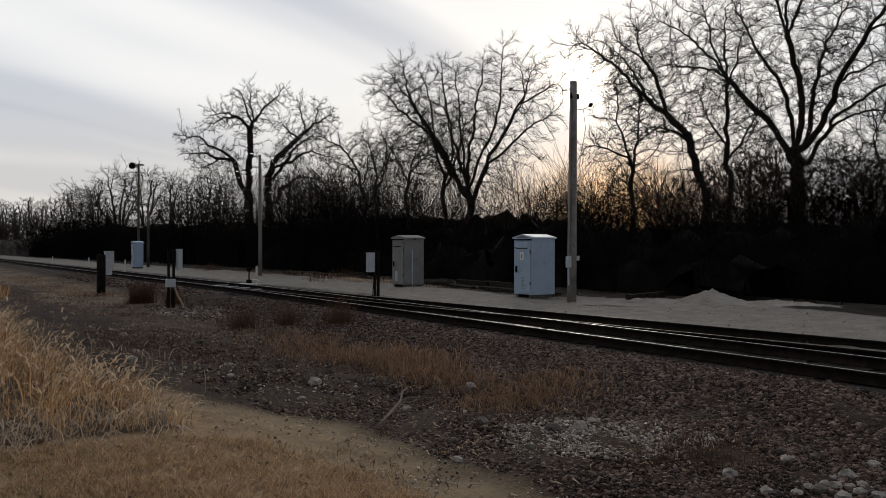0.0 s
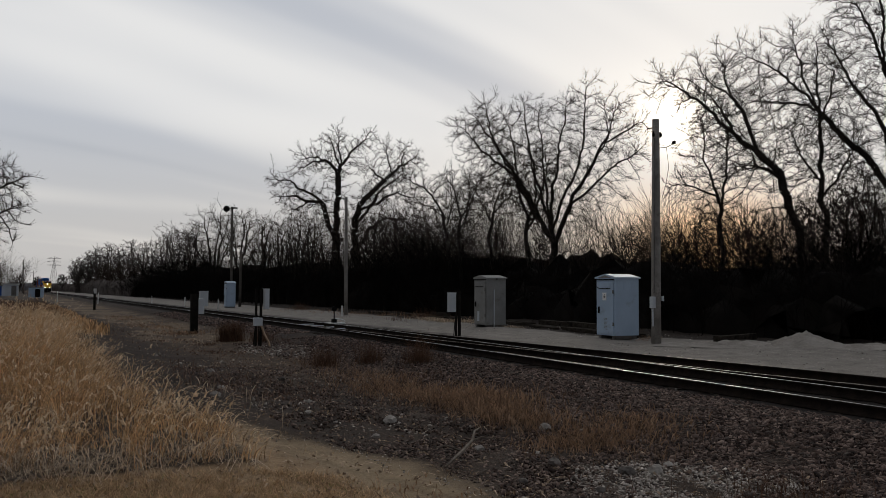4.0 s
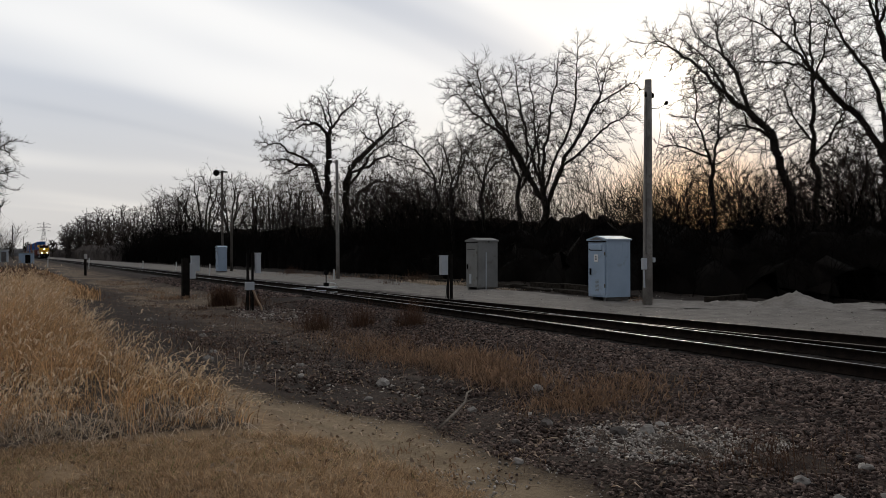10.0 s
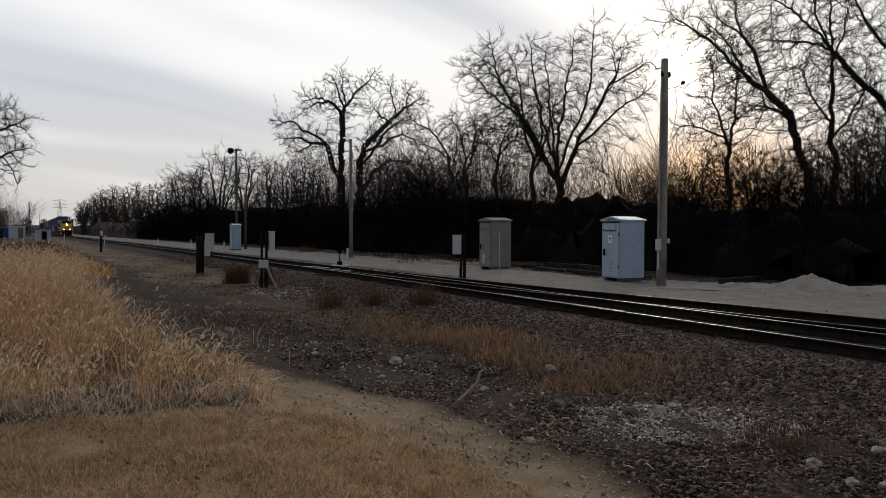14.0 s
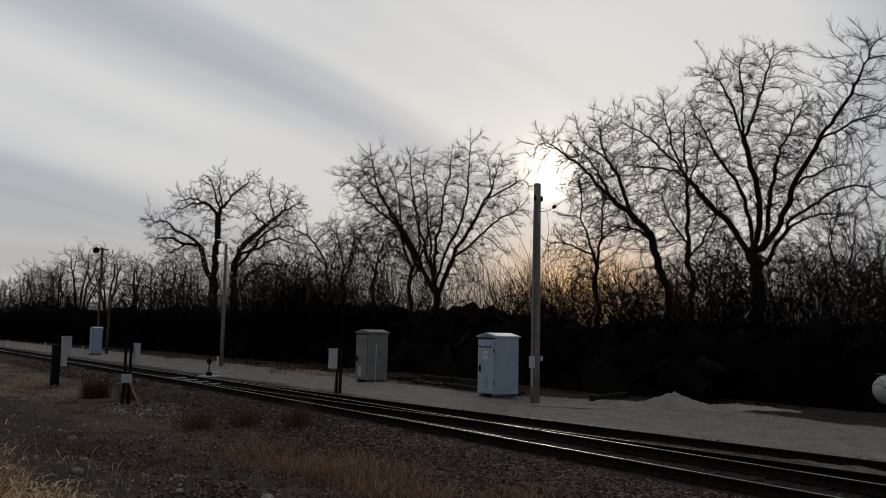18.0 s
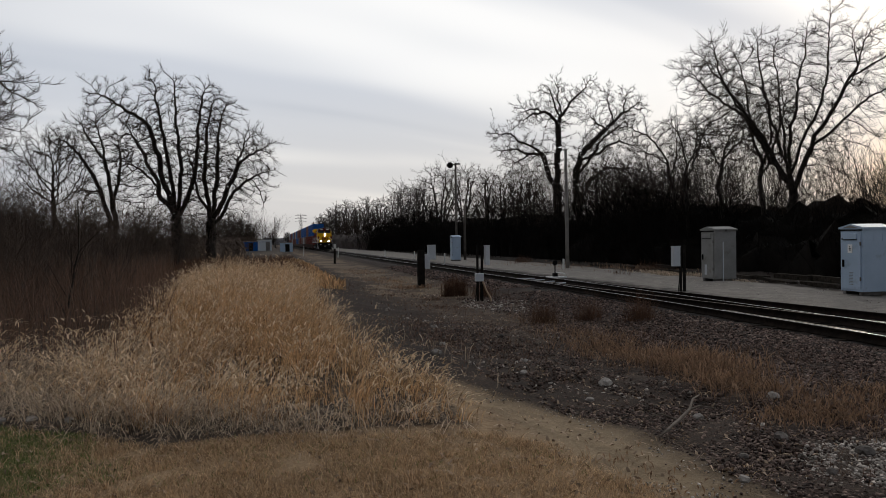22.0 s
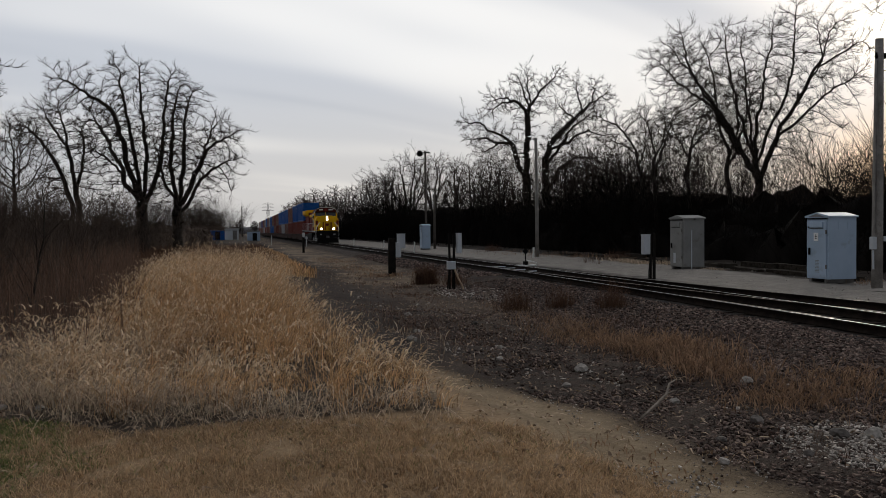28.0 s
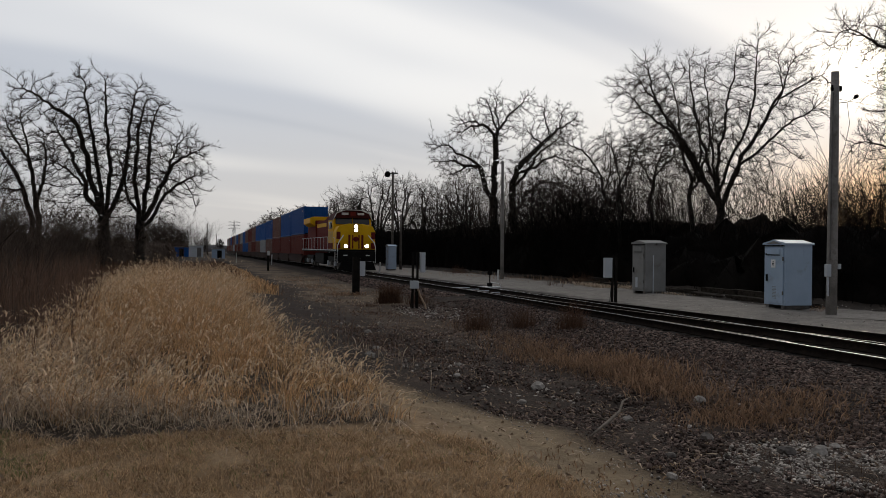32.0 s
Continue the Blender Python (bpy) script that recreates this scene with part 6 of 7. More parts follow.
    h = rng.uniform(0.45, 0.85, len(p)) * tall * (0.65 + 0.35 * np.clip((p[:, 1] - 8.5) / 2, 0, 1))
    h *= np.where(p[:, 0] > -0.4, 0.55, 1.0) * np.where(wob(p[:, 0], p[:, 1], 1.3) > 0.42, 0.5, 1.0)
    h *= hollow(p)
    blades("pale_grass", p, h, 0.0110, rng.uniform(0.4, 1.7, len(p)), "pale_grass", "bleached dry grass lodged and bent over", 4, 4, toward=lean)
    k = rng.random(len(p)) < 0.4
    q = p[k].copy()
    q[:, 2] += h[k] * rng.uniform(0.6, 0.95, k.sum())
    q[:, :2] += rng.normal(0, 0.08, (len(q), 2))
    blades("grass_heads", q, rng.uniform(0.07, 0.16, len(q)), 0.023, rng.uniform(0.9, 2.2, len(q)), "seed_head", "pale nodding seed heads of the lodged grass", 23, 4, toward=lean[k])

    # flattened straw at the edge of the mown grass
    def straw(x, y, r):
        v = y - front(x) - 0.12 * wob(x, y, 2)
        return (v > -0.62) & (v < 0.3 + 0.55 * np.clip(0.6 - x, 0, 1)) & (r.random(len(x)) < np.clip((v + 0.75) / 0.6, 0, 1)) & (wob(x, y, 1.6) < r.normal(0.25, 0.25, len(x))) & (x < 1.9)
    p = scatter(24000, -7, 1.9, 7.0, 12.5, 5, straw)
    p[:, 2] += rng.uniform(0, 0.10, len(p)) * (p[:, 1] > front(p[:, 0]))
    blades("flattened_straw", p, rng.uniform(0.10, 0.40, len(p)), 0.009, rng.uniform(0.9, 2.2, len(p)), "pale_grass", "grey flattened straw along the mown edge", 6, 3)
    p = scatter(15000, -7, 2.1, 7.4, 12.8, 73, lambda x, y, r: (np.abs(y - front(x) - 0.35) < 0.75 * r.random(len(x)) + 0.1) & (wob(x, y, 1.9) < 0.45) & (r.random(len(x)) < np.clip((0.9 - x) / 1.6, 0.12, 1)))
    p[:, 2] += rng.uniform(0, 0.16, len(p))
    blades("lodged_straw", p, rng.uniform(0.12, 0.34, len(p)), 0.011, rng.uniform(1.2, 2.6, len(p)), "pale_grass", "bleached straw lodged and tangled before the tall grass", 74, 5)
    # dead leaves blown against the tall grass and over the lawn
    p = np.concatenate([scatter(2600, -6, 2.0, 7.0, 12, 61, lambda x, y, r: np.abs(y - front(x) + 0.3) < 0.45 * r.random(len(x)) + 0.1), scatter(500, -5, 2.8, 3.8, 8, 62), scatter(1500, 2.2, 7.4, 4.5, 22, 63)])
    p[:, 2] += 0.03
    blades("dead_leaves", p, rng.uniform(0.03, 0.075, len(p)), 0.036, rng.uniform(1.2, 2.2, len(p)), "dead_leaf", "curled brown dead leaves lying about", 64, 2, category="leaves")

    # mown grass
    def lawn(x, y, r):
        return (x < path_near(y) + 0.1 + 0.25 * wob(x, y) + r.normal(0, 0.12, len(x))) & (y < front(x) - 0.5 + 0.2 * wob(x, y))
    p = scatter(190000, -5.5, 3.4, 3.6, 9.0, 7, lawn)
    green = rng.random(len(p)) < np.clip((-p[:, 0] - 1.0 + 0.6 * wob(p[:, 0], p[:, 1], 1.2)) / 0.7, 0.05, 0.9) * np.clip((p[:, 1] - 5.6) / 1.0, 0, 1)
    for m, sel, lab in (("lawn_blade", ~green, "short mown dry brown grass"), ("green_blade", green, "short green grass at the mown edge")):
        q = p[sel]
        blades("lawn" if m == "lawn_blade" else "green_grass", q, rng.uniform(0.03, 0.10, len(q)) * (1 + 0.35 * wob(q[:, 0], q[:, 1], 4.5)), 0.009, rng.uniform(0.3, 1.3, len(q)), m, lab, 8, 2)
    c = scatter(1500, -5.0, 3.3, 3.8, 8.6, 71, lawn)
    i = np.repeat(np.arange(len(c)), 11)
    p = c[i] + np.concatenate([rng.normal(0, 0.028, (len(i), 2)), np.zeros((len(i), 1))], 1)
    blades("lawn_tufts", p, rng.uniform(0.05, 0.15, len(p)), 0.009, rng.uniform(0.3, 1.2, len(p)), "lawn_blade", "coarse dry tufts standing in the mown grass", 72, 3)
    # sparse tufts over the path's edges
    p = scatter(5000, 0.5, 4.6, 3.6, 12, 9, lambda x, y, r: wob(x, y, 1.5) > 0.28)
    blades("sparse_grass", p, rng.uniform(0.03, 0.11, len(p)), 0.006, rng.uniform(0.3, 1.2, len(p)), "lawn_blade", "sparse dry tufts on the dirt path", 10, 2)

    # the strip of fine weeds below the ballast
    def strip(x, y, r):
        c = 6.65 + 0.035 * np.maximum(y - 8, 0) + 0.5 * wob(x, y, 0.35)
        return (np.abs(x - c) < 0.25 + 0.6 * r.random(len(x))) & (wob(x, y, 0.75) > r.normal(-0.10, 0.25, len(x)))
    p = scatter(11000, 4.8, 9.0, 7.2, 23, 17, strip)
    blades("weeds", p, rng.uniform(0.08, 0.36, len(p)) * (1 + 0.6 * wob(p[:, 0], p[:, 1], 1.6)), 0.006, rng.uniform(0.2, 1.3, len(p)), "tan_weed", "strip of fine tan dry weeds below the ballast", 18, 3, False, "weeds")
    # weeds in the ditch, by clump
    clumps = [(6.5, 14.6, 0.6, 1.5, 0.34, 2200, "tan_weed"), (7.0, 12.2, 0.55, 1.2, 0.48, 3600, "tan_weed"), (7.0, 8.6, 0.75, 0.5, 0.30, 1500, "tan_weed"), (6.3, 8.5, 0.45, 0.4, 0.26, 700, "tan_weed"), (6.6, 10.4, 0.4, 0.7, 0.36, 1500, "tan_weed"), (7.9, 9.0, 0.4, 0.5, 0.30, 600, "tan_weed"),
              (6.3, 5.2, 0.6, 0.5, 0.32, 800, "red_weed"), (6.75, 29.0, 0.26, 0.26, 0.95, 2200, "red_weed"), (7.6, 28.2, 0.25, 0.25, 0.6, 500, "red_weed"), (5.6, 27.5, 0.3, 0.3, 0.2, 250, "red_weed"), (7.0, 19.8, 0.26, 0.3, 0.85, 900, "red_weed"), (8.1, 19.5, 0.22, 0.3, 0.85, 700, "red_weed"), (8.8, 18.0, 0.25, 0.3, 0.9, 800, "red_weed"),
              (6.2, 35.3, 0.8, 0.6, 0.35, 450, "tan_weed"), (6.0, 42, 0.9, 3.0, 0.2, 900, "tan_weed"), (6.3, 55, 0.9, 5.0, 0.22, 900, "tan_weed"), (5.4, 24.5, 0.7, 1.2, 0.14, 500, "brown_weed"), (3.2, 40, 0.4, 6.0, 0.35, 500, "red_weed"), (4.8, 20, 1.2, 3.0, 0.14, 1100, "brown_weed"), (5.2, 30, 1.3, 4.0, 0.12, 900, "pale_grass"), (4.9, 30, 1.4, 5.0, 0.16, 900, "brown_weed"), (5.6, 45, 1.4, 8.0, 0.16, 1000, "pale_grass"), (2.9, 14.0, 0.5, 2.6, 0.45, 120, "pale_grass"), (3.4, 17.0, 0.6, 2.5, 0.3, 500, "brown_weed"), (4.2, 15.0, 0.8, 2.2, 0.22, 700, "brown_weed"),
              (7.6, 15.8, 0.6, 1.2, 0.35, 500, "red_weed"), (5.4, 6.5, 0.5, 0.5, 0.16, 260, "red_weed"), (8.0, 30.0, 0.5, 3.0, 0.3, 500, "red_weed"), (8.3, 12.0, 0.3, 0.9, 0.3, 200, "red_weed"), (3.3, 6.3, 0.5, 0.6, 0.13, 350, "tan_weed"),
              (18.9, 35.6, 0.35, 2.2, 0.32, 1500, "pale_grass"), (20.8, 44, 1.0, 5.0, 0.35, 700, "tan_weed"), (17.4, 38.0, 0.3, 1.2, 0.5, 160, "red_weed"), (18.6, 29.0, 0.5, 0.4, 0.22, 160, "pale_grass"), (19.5, 52, 2.0, 8, 0.3, 900, "tan_weed"), (18.4, 20.6, 0.3, 0.3, 0.3, 120, "tan_weed"), (19.2, 60, 0.6, 0.5, 0.8, 400, "red_weed"), (20.2, 40.5, 0.5, 0.5, 0.8, 400, "red_weed")]
    for k, (x, y, sx, sy, h, n, m) in enumerate(clumps):
        g = np.random.default_rng(400 + k)
        n = int(n * 0.62)
        q = np.stack([g.normal(x, sx * 0.75, n), g.normal(y, sy * 0.75, n)], -1)
        q = np.concatenate([q, land(q[:, 0], q[:, 1])[:, None] - 0.02], 1)
        n = len(q)
        hh = (0.8 if m == "red_weed" else 0.62) * h * g.uniform(0.3, 1.25, n)
        ob = blades("weeds", q, hh, 0.0065 if y < 24 else 0.012, g.uniform(0.1, 0.8, n), m, {"tan_weed": "low clump of tan dry weeds", "red_weed": "clump of dark red-brown dry weeds", "brown_weed": "low brown dead weeds", "pale_grass": "tuft of bleached dry grass"}[m], 500 + k, 3, m != "red_weed", "weeds")
        ob["group"] = "dry weeds in the ditch"
    # brown weeds behind the golden grass
    p = scatter(26000, -17, -0.8, 11, 48, 11, lambda x, y, r: (x < -1.0 - 0.11 * (y - 8) + 0.5 * wob(x, y, 0.7)) & (r.random(len(x)) < np.clip(1.5 - y / 40, 0.3, 1)) & (x > -0.42 * y - 1.5))
    h = rng.uniform(0.45, 1.8, len(p)) * (0.7 + 0.25 * np.clip((p[:, 1] - 11) / 5, 0, 1))
    blades("brown_weeds", p, h, 0.015, rng.uniform(0.05, 0.55, len(p)), "brown_weed", "tall red-brown dead weeds behind the golden grass", 12, 3, False, "weeds")
    p = scatter(9000, -6, 2.6, 36, 75, 13, lambda x, y, r: x < 1.9 + 0.4 * wob(x, y))
    blades("brown_weeds", p, rng.uniform(0.35, 0.9, len(p)), 0.022, rng.uniform(0.05, 0.4, len(p)), "red_weed", "red-brown dead weeds along the path", 14, 3, False, "weeds")
    p = scatter(4000, 1.2, 2.9, 30, 70, 15)
    blades("tall_grass", p, rng.uniform(0.2, 0.55, len(p)), 0.02, rng.uniform(0.1, 0.6, len(p)), "golden_grass", "dry golden grass beside the far path", 16, 3, True)
    # two young trees in the grass
    for x, y, h, sd in ((-4.15, 11.2, 2.6, 1), (-4.2, 18.5, 3.2, 2), (-5.4, 16.5, 2.6, 3)):
        segs = []
        g = random.Random(600 + sd)
        q = Vector((0, 0, -0.1))
        d = Vector((0.12, 0, 1)).normalized()
        for i in range(9):
            e = q + d * h / 9
            r = 0.03 * (1 - i / 10)
            segs.append((q, e, r, r * 0.9, 1))
            for _ in range(2):
                b = (d * 0.5 + Vector((g.gauss(0, 0.6), g.gauss(0, 0.6), 0.4))).normalized()
                m = e + b * h * 0.16
                segs.append((e, m, r * 0.5, r * 0.35, 3))
                segs.append((m, m + (b + Vector((g.gauss(0, 0.4), g.gauss(0, 0.4), 0.3))).normalized() * h * 0.13, r * 0.35, r * 0.15, 3))
            q = e
            d = (d + Vector((g.gauss(0, 0.1), g.gauss(0, 0.1), 0.05))).normalized()
        t = thing("sapling", x, y, float(land(x, y)), 0, "thin dark leafless sapling in dry grass", "tree", "saplings")
        v, f = tubes([s for s in segs if s[4] == 1], lambda s: 6, 0.003)
        raw("trunk", v, f, "bark", t)
        v, f = tubes([s for s in segs if s[4] > 1], lambda s: 3, 0.003)
        raw("crown", v, f, "twig", t)


build_grass()


# ---- stones ----
def stone_arrays(pos, size, seed, flat=0.7):
    """Arrays of small broken stones: blocks with every corner knocked about."""
    base = np.array([(x, y, z) for z in (-1, 1) for y in (-1, 1) for x in (-1, 1)]) * 0.62
    quad = np.array([(0, 2, 3, 1), (4, 5, 7, 6), (0, 1, 5, 4), (2, 6, 7, 3), (0, 4, 6, 2), (1, 3, 7, 5)])
    rng = np.random.default_rng(seed)
    n = len(pos)
    v = base[None] + rng.normal(0, 0.24, (n, 8, 3))
    v = v * (rng.uniform(0.55, 1.35, (n, 1, 3)) * np.array([1, 1, flat]))
    a = rng.uniform(0, 6.28, n)
    c, s = np.cos(a)[:, None], np.sin(a)[:, None]
    x, y, z = v[:, :, 0] * c - v[:, :, 1] * s, v[:, :, 0] * s + v[:, :, 1] * c, v[:, :, 2]
    t = rng.normal(0, 0.6, (n, 1))
    x, z = x * np.cos(t) - z * np.sin(t), x * np.sin(t) + z * np.cos(t)
    v = np.stack([x, y, z], -1) * size[:, None, None] * 0.6 + pos[:, None, :]
    return v.reshape(-1, 3), (quad[None] + 8 * np.arange(n)[:, None, None]).reshape(-1, 4)


def build_stones():
    rng = np.random.default_rng(21)

    def field(name, n, x0, x1, y0, y1, lo, hi, mat, label, seed, keep=None, lift=0.0):
        p = scatter(n, x0, x1, y0, y1, seed, keep)
        p[:, 2] += 0.02 + lift
        v, f = stone_arrays(p, rng.uniform(lo, hi, len(p)), seed)
        ob = raw(name, v, f, mat)
        return tagged(ob, label, "stones", kind="stuff")
    field("ballast", 30000, 6.4, 10.25, 2.5, 28, 0.035, 0.08, "stones_mixed", "dark broken ballast stones on the track's shoulder", 31, lambda x, y, r: r.random(len(x)) < np.clip((x - 6.2 + 0.5 * wob(x, y, 0.6)) / 1.2, 0.1, 1) * np.clip(1.35 - y / 30, 0.4, 1))
    field("ballast", 24000, 6.3, 10.25, 2.5, 14, 0.03, 0.065, "stones_mixed", "dark broken ballast stones on the track's shoulder", 43, lambda x, y, r: r.random(len(x)) < np.clip((x - 6.6 - 0.1 * np.maximum(0, y - 6) + 0.4 * wob(x, y, 0.6)) / 1.0, 0.0, 1))
    field("ballast", 2500, 8.3, 10.1, 30, 60, 0.08, 0.15, "stones_mixed", "dark broken ballast stones on the track's shoulder", 32)
    field("ballast", 3500, 10.0, 15.4, 2.5, 30, 0.04, 0.08, "stone_dark", "dark broken ballast stones between the rails", 33, lambda x, y, r: (x < 13.3 + siding(y)) & (np.abs(x - 10.6) > 0.1) & (np.abs(x - 12.1) > 0.1), -0.02)
    field("loose_stones", 20000, 3.2, 8.2, 3.0, 20, 0.012, 0.060, "stones_mixed", "loose dark stones scattered over the cinders", 34, lambda x, y, r: r.random(len(x)) < np.clip((x - path_far(y) - 0.05 + 0.3 * wob(x, y, 0.9)) / 0.5, 0.0, 1) * (0.5 + 0.5 * (wob(x, y, 0.7) > -0.1)))
    field("loose_stones", 17000, 3.3, 7.6, 3.3, 9.5, 0.014, 0.048, "stones_mixed", "flat dark chips over the cinders", 41, lambda x, y, r: (x - path_far(y) + 0.3 * wob(x, y) > 0.15) & (((x - 6.05) / 1.3) ** 2 + ((y - 6.4) / 1.1) ** 2 > r.random(len(x)) * 1.6))
    field("pale_gravel", 19000, 4.2, 7.9, 4.6, 8.2, 0.016, 0.046, "stones_pale", "spread patch of pale crushed stone", 35, lambda x, y, r: ((x - 6.05) / 1.3) ** 2 + ((y - 6.4) / 1.1) ** 2 + 0.5 * wob(x, y, 1.4) < 0.25 + r.random(len(x)) * 0.8)
    field("pale_gravel", 2600, 3.0, 7.5, 8, 26, 0.02, 0.07, "stones_pale", "pale pebbles scattered in the ditch", 36, lambda x, y, r: wob(x, y, 0.8) > r.random(len(x)) * 0.8)
    field("pale_gravel", 2200, 2.4, 4.6, 3.3, 6.2, 0.012, 0.035, "stones_pale", "pale pebbles along the dirt path", 37, lambda x, y, r: np.abs(x - 3.45 - 0.25 * (5.6 - y) + 0.2 * wob(x, y, 1.5)) < 0.12 + 0.3 * r.random(len(x)))
    field("pale_gravel", 2600, 5.6, 9.0, 21, 28, 0.03, 0.075, "stones_pale", "pale stones round the posts in the ditch", 44, lambda x, y, r: ((x - 7.2) / 1.2) ** 2 + ((y - 24.5) / 2.6) ** 2 < 0.2 + r.random(len(x)))
    field("gravel_pad_stones", 1600, 14.6, 21.0, 4, 40, 0.012, 0.04, "stones_pale", "pale stones strewn over the gravel yard", 38)
    field("pale_gravel", 2600, 2.4, 4.4, 3.3, 14, 0.010, 0.03, "stones_pale", "pale chips along the edge of the dirt path", 39, lambda x, y, r: np.abs(x - path_far(y) + 0.25 * wob(x, y)) < 0.1 + 0.5 * r.random(len(x)) ** 2)
    field("loose_stones", 600, 2.2, 4.4, 3.3, 14, 0.008, 0.026, "stones_mixed", "dark chips along the edge of the dirt path", 40, lambda x, y, r: np.abs(x - path_far(y) + 0.1 + 0.25 * wob(x, y)) < 0.1 + 0.6 * r.random(len(x)) ** 2)
    # single rocks
    rocks = [(5.88, 6.89, 0.24), (4.89, 10.99, 0.26), (6.64, 9.52, 0.22), (2.85, 13.33, 0.24), (5.05, 6.3, 0.15), (4.2, 9.9, 0.16), (5.2, 8.9, 0.17), (3.9, 11.8, 0.14), (5.5, 7.7, 0.18), (6.2, 6.8, 0.2), (6.35, 6.95, 0.16),
             (3.4, 15.4, 0.18), (4.6, 7.0, 0.14), (4.1, 6.2, 0.13), (5.9, 4.6, 0.18), (-2.6, 8.9, 0.2), (-2.9, 8.8, 0.16), (-2.3, 8.95, 0.15), (-1.9, 8.8, 0.13), (-3.2, 9.1, 0.2), (4.9, 16.5, 0.2), (3.8, 18.2, 0.22), (4.3, 13.0, 0.17)]
    # the spilled heap of rounded stones
    rocks += [(6.85, 4.66, 0.17), (7.18, 4.58, 0.15), (6.88, 4.09, 0.20), (7.38, 4.13, 0.15), (6.43, 3.95, 0.16), (6.16, 3.93, 0.17), (6.18, 3.73, 0.17), (6.45, 3.74, 0.14), (5.75, 4.13, 0.14), (5.75, 4.04, 0.13), (5.94, 3.98, 0.12), (6.50, 3.61, 0.15), (6.71, 3.86, 0.13), (7.10, 4.89, 0.12), (6.41, 4.02, 0.13), (6.52, 3.87, 0.13), (6.18, 4.02, 0.12), (6.52, 3.69, 0.13), (6.69, 4.11, 0.10), (6.77, 5.48, 0.14), (6.60, 7.02, 0.16), (6.27, 5.59, 0.10)]
    for k, (x, y, s) in enumerate(rocks):
        s *= 0.8
        b = bmesh.new()
        bmesh.ops.create_icosphere(b, subdivisions=2, radius=s / 2)
        off = Vector((k * 7.3, 0, 0))
        for v in b.verts:
            q = v.co.normalized()
            v.co *= 1 + 0.36 * noise.noise(q * 1.3 + off) + 0.22 * noise.noise(q * 3.7 + off)
            v.co.z *= 0.68
        ob = part("rock", b, "stone_pale" if k % 4 else "stone_dark", None)
        ob.matrix_world = pose(x, y, float(land(x, y)) + s * 0.12, 0, 0, k * 41)
        tagged(ob, "pale angular rock on the cinders" if k % 4 else "grey angular rock on the cinders", "rock", "loose rocks")


build_stones()


# ---- the train ----
SPEED, NOSE = 11.1, 60.2


def build_loco():
    L = thing("locomotive", MID, NOSE, 0, 0, "yellow and maroon diesel locomotive with lit headlights hauling containers", "locomotive")
    # running deck and underframe
    part("deck", bm_box((3.05, 21.4, 0.22), (0, 11.2, 1.55), 0.02), "black_paint", L)
    part("sill_stripe", bm_box((3.09, 21.3, 0.07), (0, 11.2, 1.60), 0.01), "white_paint", L)
    part("fuel_tank", bm_box((2.7, 5.4, 0.95), (0, 11.0, 0.85), 0.12), "black_paint", L)
    # nose and cab
    prof = [(-1.50, 1.66), (-1.50, 3.05), (-1.30, 3.42), (-0.55, 3.62), (0.55, 3.62), (1.30, 3.42), (1.50, 3.05), (1.50, 1.66)]
    nose = part("nose", bm_prism(prof, 0.75, 2.35, bevel=0.05), "loco_yellow", L)
    for s in (-1, 1):
        part("side_panel", bm_box((0.30, 0.05, 0.55), (s * 1.33, 0.74, 2.72), 0.01), "loco_maroon", nose)
        part("side_panel", bm_box((0.30, 0.05, 0.45), (s * 1.33, 0.74, 1.95), 0.01), "loco_maroon", nose)
        part("stripe", bm_box((0.16, 0.05, 1.05), (s * 0.50, 0.735, 2.25), 0.01), "loco_maroon", nose)
        part("stripe", bm_box((0.09, 0.05, 1.05), (s * 0.24, 0.735, 2.25), 0.01), "loco_maroon", nose)
    part("emblem", bm_tube([(0, 0.75, 2.45), (0, 0.70, 2.45)], 0.20, 16), "loco_maroon", nose)
    cab = part("cab", bm_prism([(-1.50, 1.66), (-1.50, 3.95), (-1.25, 4.45), (-0.6, 4.68), (0.6, 4.68), (1.25, 4.45), (1.50, 3.95), (1.50, 1.66)], 2.35, 4.9, bevel=0.04), "loco_yellow", L)
    roof = part("cab_roof", bm_prism([(-1.53, 3.95), (-1.28, 4.48), (-0.62, 4.72), (0.62, 4.72), (1.28, 4.48), (1.53, 3.95), (1.3, 4.1), (-1.3, 4.1)], 2.1, 4.95), "loco_roof", cab)
    for s in (-1, 1):
        part("windshield", bm_box((1.30, 0.05, 0.56), (s * 0.68, 2.30, 3.88), 0.02, turn=Matrix.Rotation(radians(-12), 4, "X")), "glass", cab)
        part("side_window", bm_box((0.05, 1.5, 0.55), (s * 1.51, 3.7, 3.55), 0.02), "glass", cab)
        part("number_board", bm_box((0.52, 0.06, 0.17), (s * 0.62, 2.08, 4.42), 0.01), "white_paint", cab)
        part("side_stripe", bm_box((0.03, 2.4, 0.45), (s * 1.515, 3.6, 1.92), 0.005), "loco_maroon", cab)
        for k in range(4):
            part("side_bar", bm_box((0.03, 0.10, 0.9), (s * 1.518, 2.7 + 0.55 * k, 2.62), 0.005), "loco_silver", cab)
        part("mirror", bm_box((0.12, 0.05, 0.3), (s * 1.62, 2.5, 3.5), 0.01), "black_paint", cab)
    part("roof_trim", bm_prism([(-1.54, 3.90), (-1.54, 3.97), (-1.28, 4.50), (-0.62, 4.745), (0.62, 4.745), (1.28, 4.50), (1.54, 3.97), (1.54, 3.90), (1.26, 4.44), (0.60, 4.69), (-0.60, 4.69), (-1.26, 4.44)], 2.02, 2.10), "loco_silver", cab, "pale edge of the cab roof")
